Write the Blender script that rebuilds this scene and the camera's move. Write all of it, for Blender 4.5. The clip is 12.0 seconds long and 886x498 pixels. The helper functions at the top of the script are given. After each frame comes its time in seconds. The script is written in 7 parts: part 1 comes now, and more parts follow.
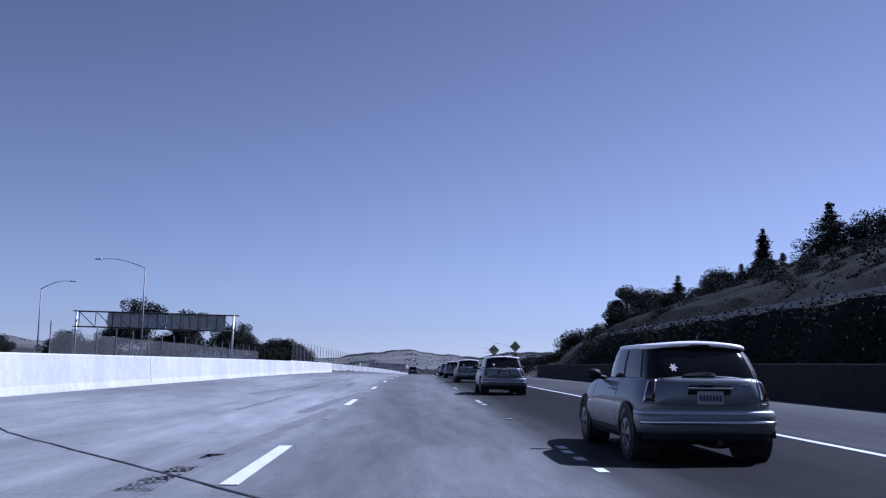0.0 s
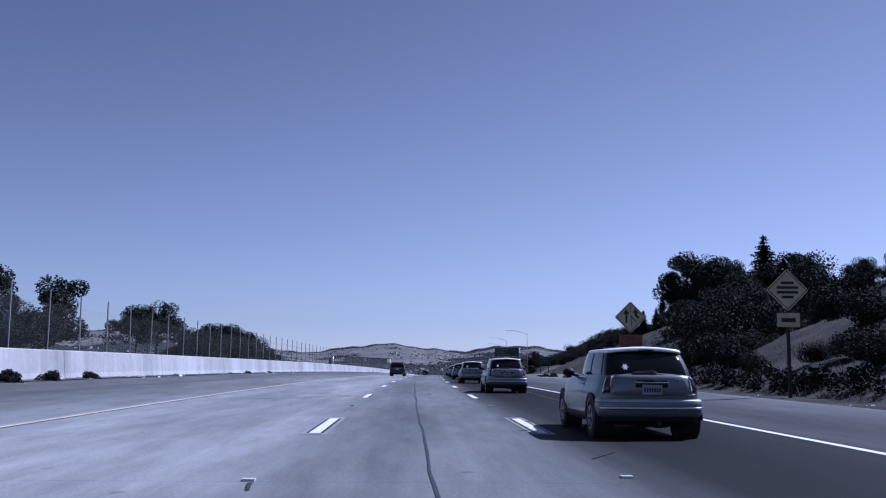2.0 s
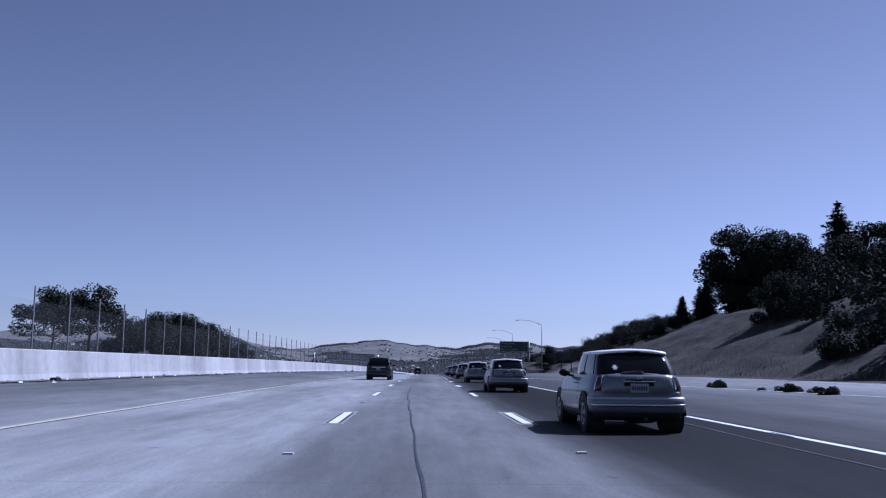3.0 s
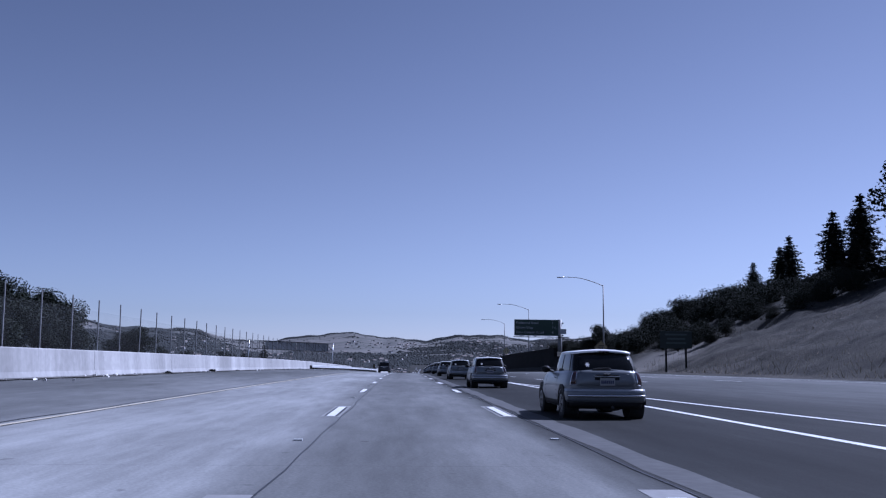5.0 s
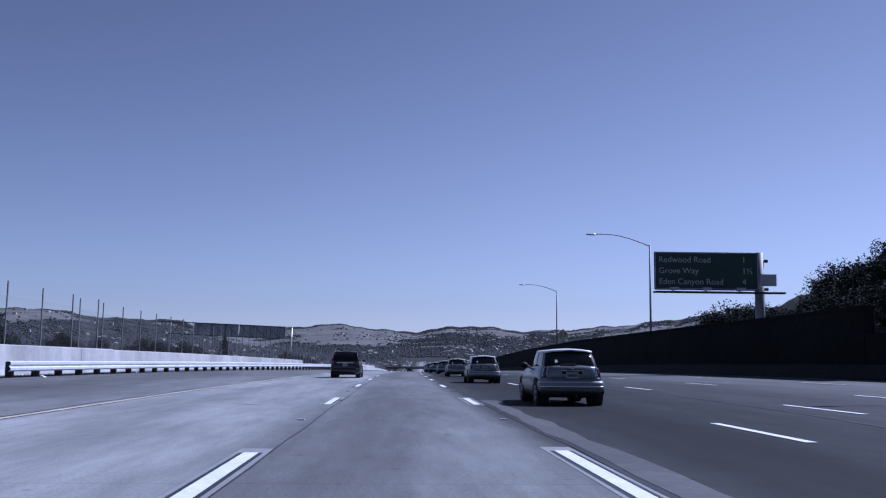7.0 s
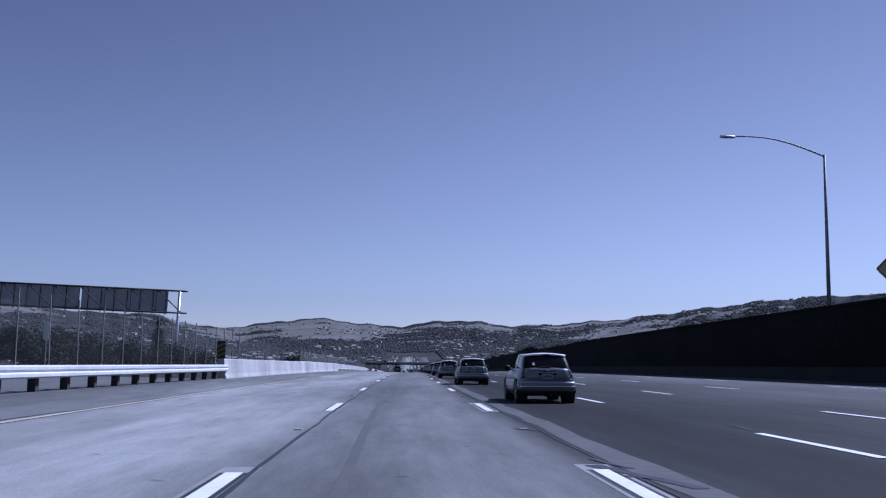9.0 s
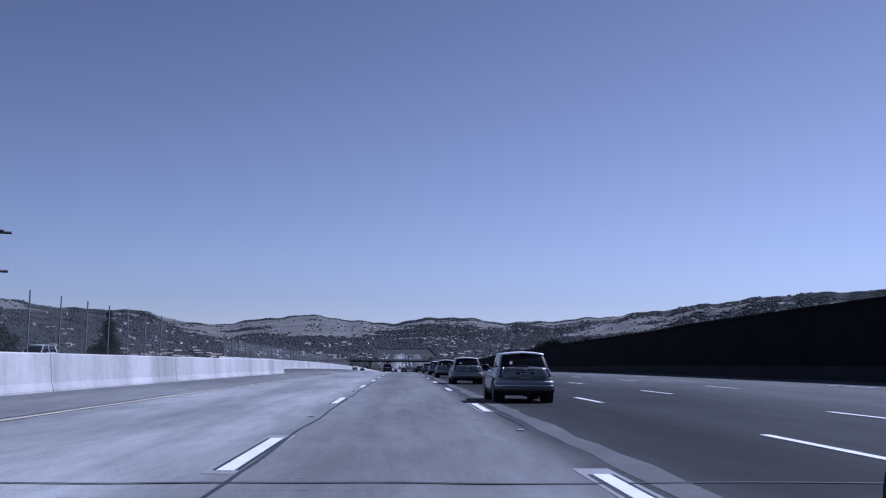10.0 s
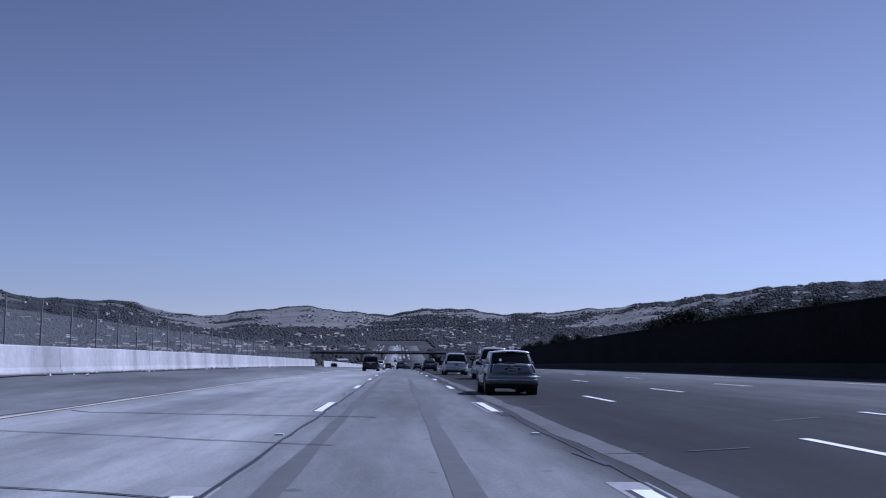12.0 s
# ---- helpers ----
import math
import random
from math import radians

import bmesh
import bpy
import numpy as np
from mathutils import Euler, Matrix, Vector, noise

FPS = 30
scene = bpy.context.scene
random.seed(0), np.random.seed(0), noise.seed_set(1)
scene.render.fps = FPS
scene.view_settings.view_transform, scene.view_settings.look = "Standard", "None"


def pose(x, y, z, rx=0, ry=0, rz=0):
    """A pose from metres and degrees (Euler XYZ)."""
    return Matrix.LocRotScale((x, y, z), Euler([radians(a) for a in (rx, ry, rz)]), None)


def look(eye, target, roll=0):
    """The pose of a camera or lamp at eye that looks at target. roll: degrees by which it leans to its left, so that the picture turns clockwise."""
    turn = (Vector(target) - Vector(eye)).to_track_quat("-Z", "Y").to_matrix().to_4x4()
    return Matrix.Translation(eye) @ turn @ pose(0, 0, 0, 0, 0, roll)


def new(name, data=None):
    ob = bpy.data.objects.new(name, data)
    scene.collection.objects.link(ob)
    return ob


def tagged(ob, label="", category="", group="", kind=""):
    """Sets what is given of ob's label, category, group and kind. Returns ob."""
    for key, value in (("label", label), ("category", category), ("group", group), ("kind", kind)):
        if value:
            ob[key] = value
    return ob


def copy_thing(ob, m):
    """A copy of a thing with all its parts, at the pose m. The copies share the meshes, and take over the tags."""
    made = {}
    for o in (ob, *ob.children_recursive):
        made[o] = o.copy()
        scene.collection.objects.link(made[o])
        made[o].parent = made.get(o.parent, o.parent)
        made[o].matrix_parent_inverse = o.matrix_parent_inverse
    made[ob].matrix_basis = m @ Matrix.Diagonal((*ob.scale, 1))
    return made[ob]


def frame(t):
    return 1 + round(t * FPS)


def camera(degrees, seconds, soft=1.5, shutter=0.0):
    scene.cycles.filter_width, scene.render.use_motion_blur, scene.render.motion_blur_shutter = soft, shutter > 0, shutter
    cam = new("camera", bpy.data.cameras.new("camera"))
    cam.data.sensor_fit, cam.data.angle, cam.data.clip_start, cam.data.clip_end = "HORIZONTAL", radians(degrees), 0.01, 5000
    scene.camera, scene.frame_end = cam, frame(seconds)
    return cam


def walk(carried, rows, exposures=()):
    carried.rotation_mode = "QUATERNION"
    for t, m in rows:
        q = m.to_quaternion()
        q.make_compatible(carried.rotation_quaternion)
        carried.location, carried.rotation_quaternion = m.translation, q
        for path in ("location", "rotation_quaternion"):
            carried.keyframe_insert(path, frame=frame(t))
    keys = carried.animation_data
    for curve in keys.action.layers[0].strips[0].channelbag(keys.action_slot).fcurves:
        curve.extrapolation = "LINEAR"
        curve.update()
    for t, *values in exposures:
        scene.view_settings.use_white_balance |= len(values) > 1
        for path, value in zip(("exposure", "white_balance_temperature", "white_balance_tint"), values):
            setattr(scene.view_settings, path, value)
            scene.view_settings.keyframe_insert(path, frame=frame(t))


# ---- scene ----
# The place is drawn at SC of full size, so that the drive keeps its pace.
SC = 0.85

# ---- the line of the road: bends (1/km) and grades (%) every 80 m from s = -40 ----
KAPPA = [-0.308, -0.152, -0.503, -0.012, -0.127, -0.330, -0.107, 0.02]
GRADE = [0.055, -0.517, -1.424, -1.957, -2.382, -3.326, -3.720, -4.238, -4.80, -5.2, -5.3, -5.3, -5.2]
STEP = 2.5
SS = np.arange(-160.0, 6000.0, STEP)
NODES_K = np.array([-40 + 80 * i for i in range(len(KAPPA))] + [560.0, 6000.0])
NODES_G = np.array([-40 + 80 * i for i in range(len(GRADE))] + [1010.0, 1120.0, 1240.0, 6000.0])
_k = np.interp(SS, NODES_K, KAPPA + [0.0, 0.0]) / 1000
_g = np.interp(SS, NODES_G, GRADE + [-4.2, -1.6, 0.0, 0.0]) / 100
_i0 = int(160 / STEP)
PSI = np.cumsum(_k) * STEP
PSI -= PSI[_i0]
RX = np.cumsum(-np.sin(PSI)) * STEP
RX -= RX[_i0]
RY = np.cumsum(np.cos(PSI)) * STEP
RY -= RY[_i0]
RZ = np.cumsum(_g) * STEP
RZ -= RZ[_i0]


def smooth(a, b, v):
    u = np.clip((v - a) / (b - a), 0, 1)
    return u * u * (3 - 2 * u)


def road_z(s):
    return np.interp(s, SS, RZ)


def spot(s, lat=0.0, up=0.0):
    """World point at s metres along the road, lat to its right, up over its surface."""
    p = float(np.interp(s, SS, PSI))
    return Vector((float(np.interp(s, SS, RX)) + lat * math.cos(p),
                   float(np.interp(s, SS, RY)) + lat * math.sin(p),
                   float(np.interp(s, SS, RZ)) + up)) * SC


def set_down(s, lat=0.0, up=0.0, turn=0.0, size=1.0, tilt=False):
    """Pose of a thing at that place, facing along the road; tilt lays it on the grade."""
    p = float(np.interp(s, SS, PSI))
    grade = math.atan(float(np.interp(s, SS, _g))) if tilt else 0.0
    return Matrix.Translation(spot(s, lat, up)) @ Matrix.Rotation(p, 4, "Z") @ Matrix.Rotation(grade, 4, "X") @ Matrix.Rotation(radians(turn), 4, "Z") @ Matrix.Diagonal((size, size, size, 1))


def rise(lat):
    """The left shoulder tilts up towards the barrier, the outer lanes towards the slope."""
    return 0.03 * np.clip(np.asarray(lat) - 6.0, 0, 18) + 0.28 * np.clip((-6.2 - lat) / 2.8, 0, 1) + 0.2 * np.clip((-9.5 - lat) / 3.5, 0, 1)


def cross(s, lat):
    """Height of the ground over the road's surface (arrays)."""
    s, lat = np.asarray(s, float), np.asarray(lat, float)
    # left: the shoulder tilts up to the barrier, the other carriageway lies a little higher
    h = rise(lat) + 0.25 * smooth(-13.5, -17.0, lat)
    h -= 6.0 * smooth(-75, -160, lat)
    # right: a cut slope; its foot steps back where the ramp joins, and it fades where the wall stands
    toe = 12.2 + 1.4 * smooth(66, 120, s) + 11.5 * smooth(114, 146, s) + 2.5 * smooth(240, 300, s)
    run = np.maximum(lat - toe, 0)
    hill = 0.385 * np.minimum(run, 30) + 0.10 * np.clip(run - 30, 0, 60)
    steep = 1.28 * np.minimum(run, 2.4) + 0.33 * np.clip(run - 2.4, 0, 27.6) + 0.10 * np.clip(run - 30, 0, 60)
    steep = steep - 0.35 * np.exp(-((run - 3.1) / 0.5) ** 2)
    hill = hill + (steep - hill) * smooth(85, 62, s)
    away = 1 - smooth(335, 400, s) * (1 - smooth(36, 60, lat)) - smooth(400, 480, s) * smooth(36, 60, lat)
    h = h + hill * away
    wall_ground = 3.2 * smooth(21.2, 21.9, lat) * smooth(322, 326, s) * (1 - smooth(700, 900, s))
    return np.maximum(h, wall_ground * (h < wall_ground) + h * (h >= wall_ground))


# ---- the camera and its drive ----
cam = camera(54.45, 12.0, soft=1.2)
PATH = [
    (0.0, -0.199, -10.226, 0.968, 97.409, -0.659, -2.273),
    (0.5, -0.175, 7.206, 0.927, 97.231, -0.660, -2.725),
    (1.0, -0.133, 24.667, 0.861, 97.193, -0.660, -2.697),
    (1.5, -0.153, 42.021, 0.766, 97.061, -0.660, -2.940),
    (2.0, 0.081, 59.447, 0.633, 97.041, -0.660, -3.339),
    (2.5, 0.409, 76.998, 0.457, 96.929, -0.660, -3.627),
    (3.0, 0.878, 94.688, 0.238, 96.836, -0.660, -3.972),
    (3.5, 1.490, 112.670, -0.023, 96.643, -0.660, -4.841),
    (4.0, 2.198, 130.967, -0.315, 96.445, -0.661, -5.331),
    (4.5, 3.058, 149.429, -0.637, 96.311, -0.661, -5.656),
    (5.0, 4.166, 167.930, -0.986, 96.391, -0.661, -6.031),
    (5.5, 5.297, 186.303, -1.357, 96.235, -0.661, -6.416),
    (6.0, 6.402, 204.372, -1.743, 96.180, -0.661, -6.537),
    (6.5, 7.471, 221.855, -2.135, 96.071, -0.661, -6.622),
    (7.0, 8.437, 239.566, -2.553, 95.899, -0.661, -6.695),
    (7.5, 9.489, 257.785, -3.021, 95.735, -0.662, -6.797),
    (8.0, 10.689, 276.515, -3.550, 95.615, -0.662, -7.018),
    (8.5, 12.191, 295.846, -4.148, 95.689, -0.662, -7.296),
    (9.0, 13.696, 315.344, -4.798, 95.609, -0.662, -7.687),
    (9.5, 15.438, 334.163, -5.450, 95.490, -0.662, -7.916),
    (10.0, 17.098, 352.906, -6.120, 95.436, -0.662, -8.217),
    (10.5, 18.883, 371.890, -6.819, 95.272, -0.662, -8.501),
    (11.0, 20.684, 390.922, -7.545, 95.120, -0.662, -8.588),
    (11.5, 22.623, 409.621, -8.286, 95.081, -0.662, -8.698),
    (12.0, 24.395, 428.245, -9.050, 94.935, -0.662, -8.499),
]

walk(cam, [(t, pose(x, y, z, rx, ry, rz)) for t, x, y, z, rx, ry, rz in PATH],
     [(0.0, 0.44, 4810, 28), (6.0, 0.33, 4810, 28), (12.0, 0.21, 4810, 28)])

# ---- sky and sun ----
SUN_AZ, SUN_EL = 66.0, 47.0
world = bpy.data.worlds.new("sky")
scene.world = world
world.use_nodes = True
wn = world.node_tree.nodes
sky = wn.new("ShaderNodeTexSky")
sky.sky_type = "NISHITA"
sky.sun_disc = False
sky.sun_elevation, sky.sun_rotation = radians(SUN_EL), radians(SUN_AZ)
sky.altitude, sky.air_density, sky.dust_density, sky.ozone_density = 60, 0.85, 0.0, 4.0
wn["Background"].inputs["Strength"].default_value = 0.05
# thin summer haze takes some colour out of the sky
haze = wn.new("ShaderNodeHueSaturation")
world.node_tree.links.new(sky.outputs[0], haze.inputs["Color"])
# the haze is thickest low down and towards the sun
way = wn.new("ShaderNodeTexCoord")
tilt = wn.new("ShaderNodeVectorMath")
tilt.operation = "DOT_PRODUCT"
tilt.inputs[1].default_value = (0.28, 0.0, -0.95)
depth = wn.new("ShaderNodeMapRange")
for i, v in enumerate((-0.60, 0.10, 0.74, 1.12)):
    depth.inputs[1 + i].default_value = v
veil = wn.new("ShaderNodeVectorMath")
veil.operation = "SCALE"
world.node_tree.links.new(way.outputs["Generated"], tilt.inputs[0])
world.node_tree.links.new(tilt.outputs["Value"], depth.inputs[0])
pale = wn.new("ShaderNodeMapRange")
for i, v in enumerate((-0.45, 0.05, 0.58, 0.42)):
    pale.inputs[1 + i].default_value = v
world.node_tree.links.new(tilt.outputs["Value"], pale.inputs[0])
world.node_tree.links.new(pale.outputs[0], haze.inputs["Saturation"])
world.node_tree.links.new(haze.outputs[0], veil.inputs[0])
world.node_tree.links.new(depth.outputs[0], veil.inputs["Scale"])
world.node_tree.links.new(veil.outputs[0], wn["Background"].inputs["Color"])
sun = new("sun", bpy.data.lights.new("sun", "SUN"))
sun.data.energy, sun.data.angle, sun.data.color = 5.0, radians(0.53), (1.0, 0.97, 0.92)
_az, _el = radians(SUN_AZ), radians(SUN_EL)
sun.matrix_world = look(Vector((math.sin(_az) * math.cos(_el), math.cos(_az) * math.cos(_el), math.sin(_el))) * 60, (0, 0, 0))


# ---- materials ----
def mat(name, color, rough=0.7, metal=0.0, var=0.25, fine=8.0, coarse=0.6, bump=0.15, island=0.0, coat=0.0, coords="Object", tint=None, spec=None):
    m = bpy.data.materials.new(name)
    m.use_nodes = True
    nt, b = m.node_tree, m.node_tree.nodes["Principled BSDF"]
    b.inputs["Roughness"].default_value, b.inputs["Metallic"].default_value = rough, metal
    b.inputs["Coat Weight"].default_value = coat
    if spec is not None:
        b.inputs["Specular IOR Level"].default_value = spec
    tc = nt.nodes.new("ShaderNodeTexCoord")
    n1, n2 = nt.nodes.new("ShaderNodeTexNoise"), nt.nodes.new("ShaderNodeTexNoise")
    n1.inputs["Scale"].default_value, n1.inputs["Detail"].default_value = fine, 6
    n2.inputs["Scale"].default_value, n2.inputs["Detail"].default_value = coarse, 4
    for n in (n1, n2):
        nt.links.new(tc.outputs[coords], n.inputs["Vector"])
    add = nt.nodes.new("ShaderNodeMath")
    add.operation = "ADD"
    nt.links.new(n1.outputs["Fac"], add.inputs[0])
    nt.links.new(n2.outputs["Fac"], add.inputs[1])
    last = add
    if island:
        geo = nt.nodes.new("ShaderNodeNewGeometry")
        mm = nt.nodes.new("ShaderNodeMath")
        mm.operation = "MULTIPLY_ADD"
        mm.inputs[1].default_value = island
        nt.links.new(geo.outputs["Random Per Island"], mm.inputs[0])
        nt.links.new(add.outputs[0], mm.inputs[2])
        last = mm
    ramp = nt.nodes.new("ShaderNodeValToRGB")
    c = Vector(color)
    dark, light = c * (1 - var), c * (1 + var)
    if tint:
        light = Vector(tint)
    ramp.color_ramp.elements[0].position, ramp.color_ramp.elements[1].position = 0.38, 0.66 + island * 0.25
    ramp.color_ramp.elements[0].color, ramp.color_ramp.elements[1].color = (*dark, 1), (*light, 1)
    half = nt.nodes.new("ShaderNodeMath")
    half.operation = "MULTIPLY"
    half.inputs[1].default_value = 0.5
    nt.links.new(last.outputs[0], half.inputs[0])
    nt.links.new(half.outputs[0], ramp.inputs[0])
    nt.links.new(ramp.outputs[0], b.inputs["Base Color"])
    if bump:
        bp = nt.nodes.new("ShaderNodeBump")
        bp.inputs["Strength"].default_value, bp.inputs["Distance"].default_value = bump, 0.02
        nt.links.new(n1.outputs["Fac"], bp.inputs["Height"])
        nt.links.new(bp.outputs[0], b.inputs["Normal"])
    return m


def node(nt, kind, **inputs):
    n = nt.nodes.new(kind)
    for k, v in inputs.items():
        n.inputs[k].default_value = v
    return n


def lane_material():
    """Worn concrete: each lane has its own tone, with tyre tracks, oil strips, patches and slab joints. UV: lat, s in metres."""
    m = bpy.data.materials.new("worn_concrete_road")
    m.use_nodes = True
    nt, b = m.node_tree, m.node_tree.nodes["Principled BSDF"]
    L = nt.links.new
    uv = nt.nodes.new("ShaderNodeUVMap")
    uv.uv_map = "road"
    sep = nt.nodes.new("ShaderNodeSeparateXYZ")
    L(uv.outputs[0], sep.inputs[0])
    # wavering lane borders
    stretch = nt.nodes.new("ShaderNodeMapping")
    stretch.inputs["Scale"].default_value = (1.0, 0.06, 1.0)
    L(uv.outputs[0], stretch.inputs[0])
    streak = node(nt, "ShaderNodeTexNoise", Scale=1.6, Detail=6.0, Roughness=0.6)
    L(stretch.outputs[0], streak.inputs[0])
    off = nt.nodes.new("ShaderNodeMath")
    off.operation = "MULTIPLY_ADD"
    off.inputs[1].default_value = 0.5
    L(streak.outputs["Fac"], off.inputs[0])
    L(sep.outputs[0], off.inputs[2])
    to01 = nt.nodes.new("ShaderNodeMapRange")
    to01.inputs[1].default_value, to01.inputs[2].default_value = -13.75, 22.25
    L(off.outputs[0], to01.inputs[0])
    ramp = nt.nodes.new("ShaderNodeValToRGB")
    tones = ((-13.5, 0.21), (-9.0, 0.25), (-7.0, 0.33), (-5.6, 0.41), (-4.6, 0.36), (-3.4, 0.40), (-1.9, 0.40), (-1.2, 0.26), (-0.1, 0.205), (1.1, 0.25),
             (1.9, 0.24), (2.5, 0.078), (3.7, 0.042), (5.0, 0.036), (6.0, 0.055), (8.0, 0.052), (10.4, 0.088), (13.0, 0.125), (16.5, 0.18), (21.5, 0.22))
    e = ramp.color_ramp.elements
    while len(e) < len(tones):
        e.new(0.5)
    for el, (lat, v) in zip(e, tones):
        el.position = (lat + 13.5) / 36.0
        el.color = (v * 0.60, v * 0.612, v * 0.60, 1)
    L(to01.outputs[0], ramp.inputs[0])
    # long stains, blotches and grain
    long = nt.nodes.new("ShaderNodeMapping")
    long.inputs["Scale"].default_value = (1.0, 0.16, 1.0)
    L(uv.outputs[0], long.inputs[0])
    blot = node(nt, "ShaderNodeTexNoise", Scale=0.30, Detail=5.0, Roughness=0.55)
    L(long.outputs[0], blot.inputs[0])
    grain = node(nt, "ShaderNodeTexNoise", Scale=26.0, Detail=3.0)
    L(uv.outputs[0], grain.inputs[0])
    mid = node(nt, "ShaderNodeTexNoise", Scale=2.3, Detail=6.0, Roughness=0.7)
    L(long.outputs[0], mid.inputs[0])
    smear_map = nt.nodes.new("ShaderNodeMapping")
    smear_map.inputs["Scale"].default_value = (1.0, 0.05, 1.0)
    smear_map.inputs["Rotation"].default_value = (0, 0, 0.008)
    L(uv.outputs[0], smear_map.inputs[0])
    smear = node(nt, "ShaderNodeTexNoise", Scale=0.55, Detail=7.0, Roughness=0.6, Distortion=0.6)
    L(smear_map.outputs[0], smear.inputs[0])
    spots = node(nt, "ShaderNodeTexNoise", Scale=2.6, Detail=1.5)
    L(uv.outputs[0], spots.inputs[0])
    col = ramp
    for src, lo, hi, dk, br in ((streak, 0.36, 0.66, 0.91, 1.06), (blot, 0.35, 0.65, 0.75, 1.15), (grain, 0.3, 0.7, 0.86, 1.12), (mid, 0.34, 0.68, 0.80, 1.14), (smear, 0.40, 0.60, 0.93, 1.04), (spots, 0.715, 0.76, 1.0, 0.68)):
        mr = nt.nodes.new("ShaderNodeMapRange")
        for i, v in enumerate((lo, hi, dk, br)):
            mr.inputs[1 + i].default_value = v
        L(src.outputs["Fac"], mr.inputs[0])
        mx = nt.nodes.new("ShaderNodeVectorMath")
        mx.operation = "SCALE"
        L(col.outputs[0], mx.inputs[0])
        L(mr.outputs[0], mx.inputs["Scale"])
        col = mx
    # past the first barrier the left shoulder is grey asphalt
    later = nt.nodes.new("ShaderNodeMapRange")
    for i, v in enumerate((60.0, 95.0, 0.0, 1.0)):
        later.inputs[1 + i].default_value = v
    L(sep.outputs[1], later.inputs[0])
    beyond = nt.nodes.new("ShaderNodeMapRange")
    for i, v in enumerate((-6.9, -6.8, 0.26, 0.0)):
        beyond.inputs[1 + i].default_value = v
    L(sep.outputs[0], beyond.inputs[0])
    both = nt.nodes.new("ShaderNodeMath")
    both.operation = "MULTIPLY"
    L(later.outputs[0], both.inputs[0])
    L(beyond.outputs[0], both.inputs[1])
    keep = nt.nodes.new("ShaderNodeMath")
    keep.operation = "SUBTRACT"
    keep.inputs[0].default_value = 1.0
    L(both.outputs[0], keep.inputs[1])
    mx = nt.nodes.new("ShaderNodeVectorMath")
    mx.operation = "SCALE"
    L(col.outputs[0], mx.inputs[0])
    L(keep.outputs[0], mx.inputs["Scale"])
    col = mx
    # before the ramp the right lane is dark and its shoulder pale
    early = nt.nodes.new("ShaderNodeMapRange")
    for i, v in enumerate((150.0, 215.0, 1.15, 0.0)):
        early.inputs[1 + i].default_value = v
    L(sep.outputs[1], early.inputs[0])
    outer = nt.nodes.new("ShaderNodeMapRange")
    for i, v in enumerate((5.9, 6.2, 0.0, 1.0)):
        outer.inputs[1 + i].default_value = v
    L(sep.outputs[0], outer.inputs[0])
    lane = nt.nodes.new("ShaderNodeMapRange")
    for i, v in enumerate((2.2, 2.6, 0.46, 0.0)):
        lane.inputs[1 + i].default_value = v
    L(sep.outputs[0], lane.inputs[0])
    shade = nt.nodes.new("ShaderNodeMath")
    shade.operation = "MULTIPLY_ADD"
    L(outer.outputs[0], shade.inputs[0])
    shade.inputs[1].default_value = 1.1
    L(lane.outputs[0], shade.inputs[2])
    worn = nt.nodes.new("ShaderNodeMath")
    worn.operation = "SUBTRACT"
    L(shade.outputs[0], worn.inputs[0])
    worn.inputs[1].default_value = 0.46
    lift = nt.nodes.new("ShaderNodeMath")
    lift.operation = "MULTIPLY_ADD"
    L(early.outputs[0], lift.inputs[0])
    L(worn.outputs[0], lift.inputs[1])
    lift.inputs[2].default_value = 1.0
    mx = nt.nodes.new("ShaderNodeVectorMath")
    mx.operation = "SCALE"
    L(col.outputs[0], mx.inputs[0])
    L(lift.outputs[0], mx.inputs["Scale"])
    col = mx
    # slab joints across the lanes every 4.6 m, faint and broken
    wave = nt.nodes.new("ShaderNodeMath")
    wave.operation = "PINGPONG"
    wave.inputs[1].default_value = 2.3
    L(sep.outputs[1], wave.inputs[0])
    thin = nt.nodes.new("ShaderNodeMapRange")
    for i, v in enumerate((0.0, 0.022, 0.72, 1.0)):
        thin.inputs[1 + i].default_value = v
    L(wave.outputs[0], thin.inputs[0])
    mx = nt.nodes.new("ShaderNodeVectorMath")
    mx.operation = "SCALE"
    L(col.outputs[0], mx.inputs[0])
    L(thin.outputs[0], mx.inputs["Scale"])
    L(mx.outputs[0], b.inputs["Base Color"])
    b.inputs["Roughness"].default_value = 0.8
    b.inputs["Specular IOR Level"].default_value = 0.08
    bp = node(nt, "ShaderNodeBump", Strength=0.25, Distance=0.01)
    L(grain.outputs["Fac"], bp.inputs["Height"])
    L(bp.outputs[0], b.inputs["Normal"])
    return m


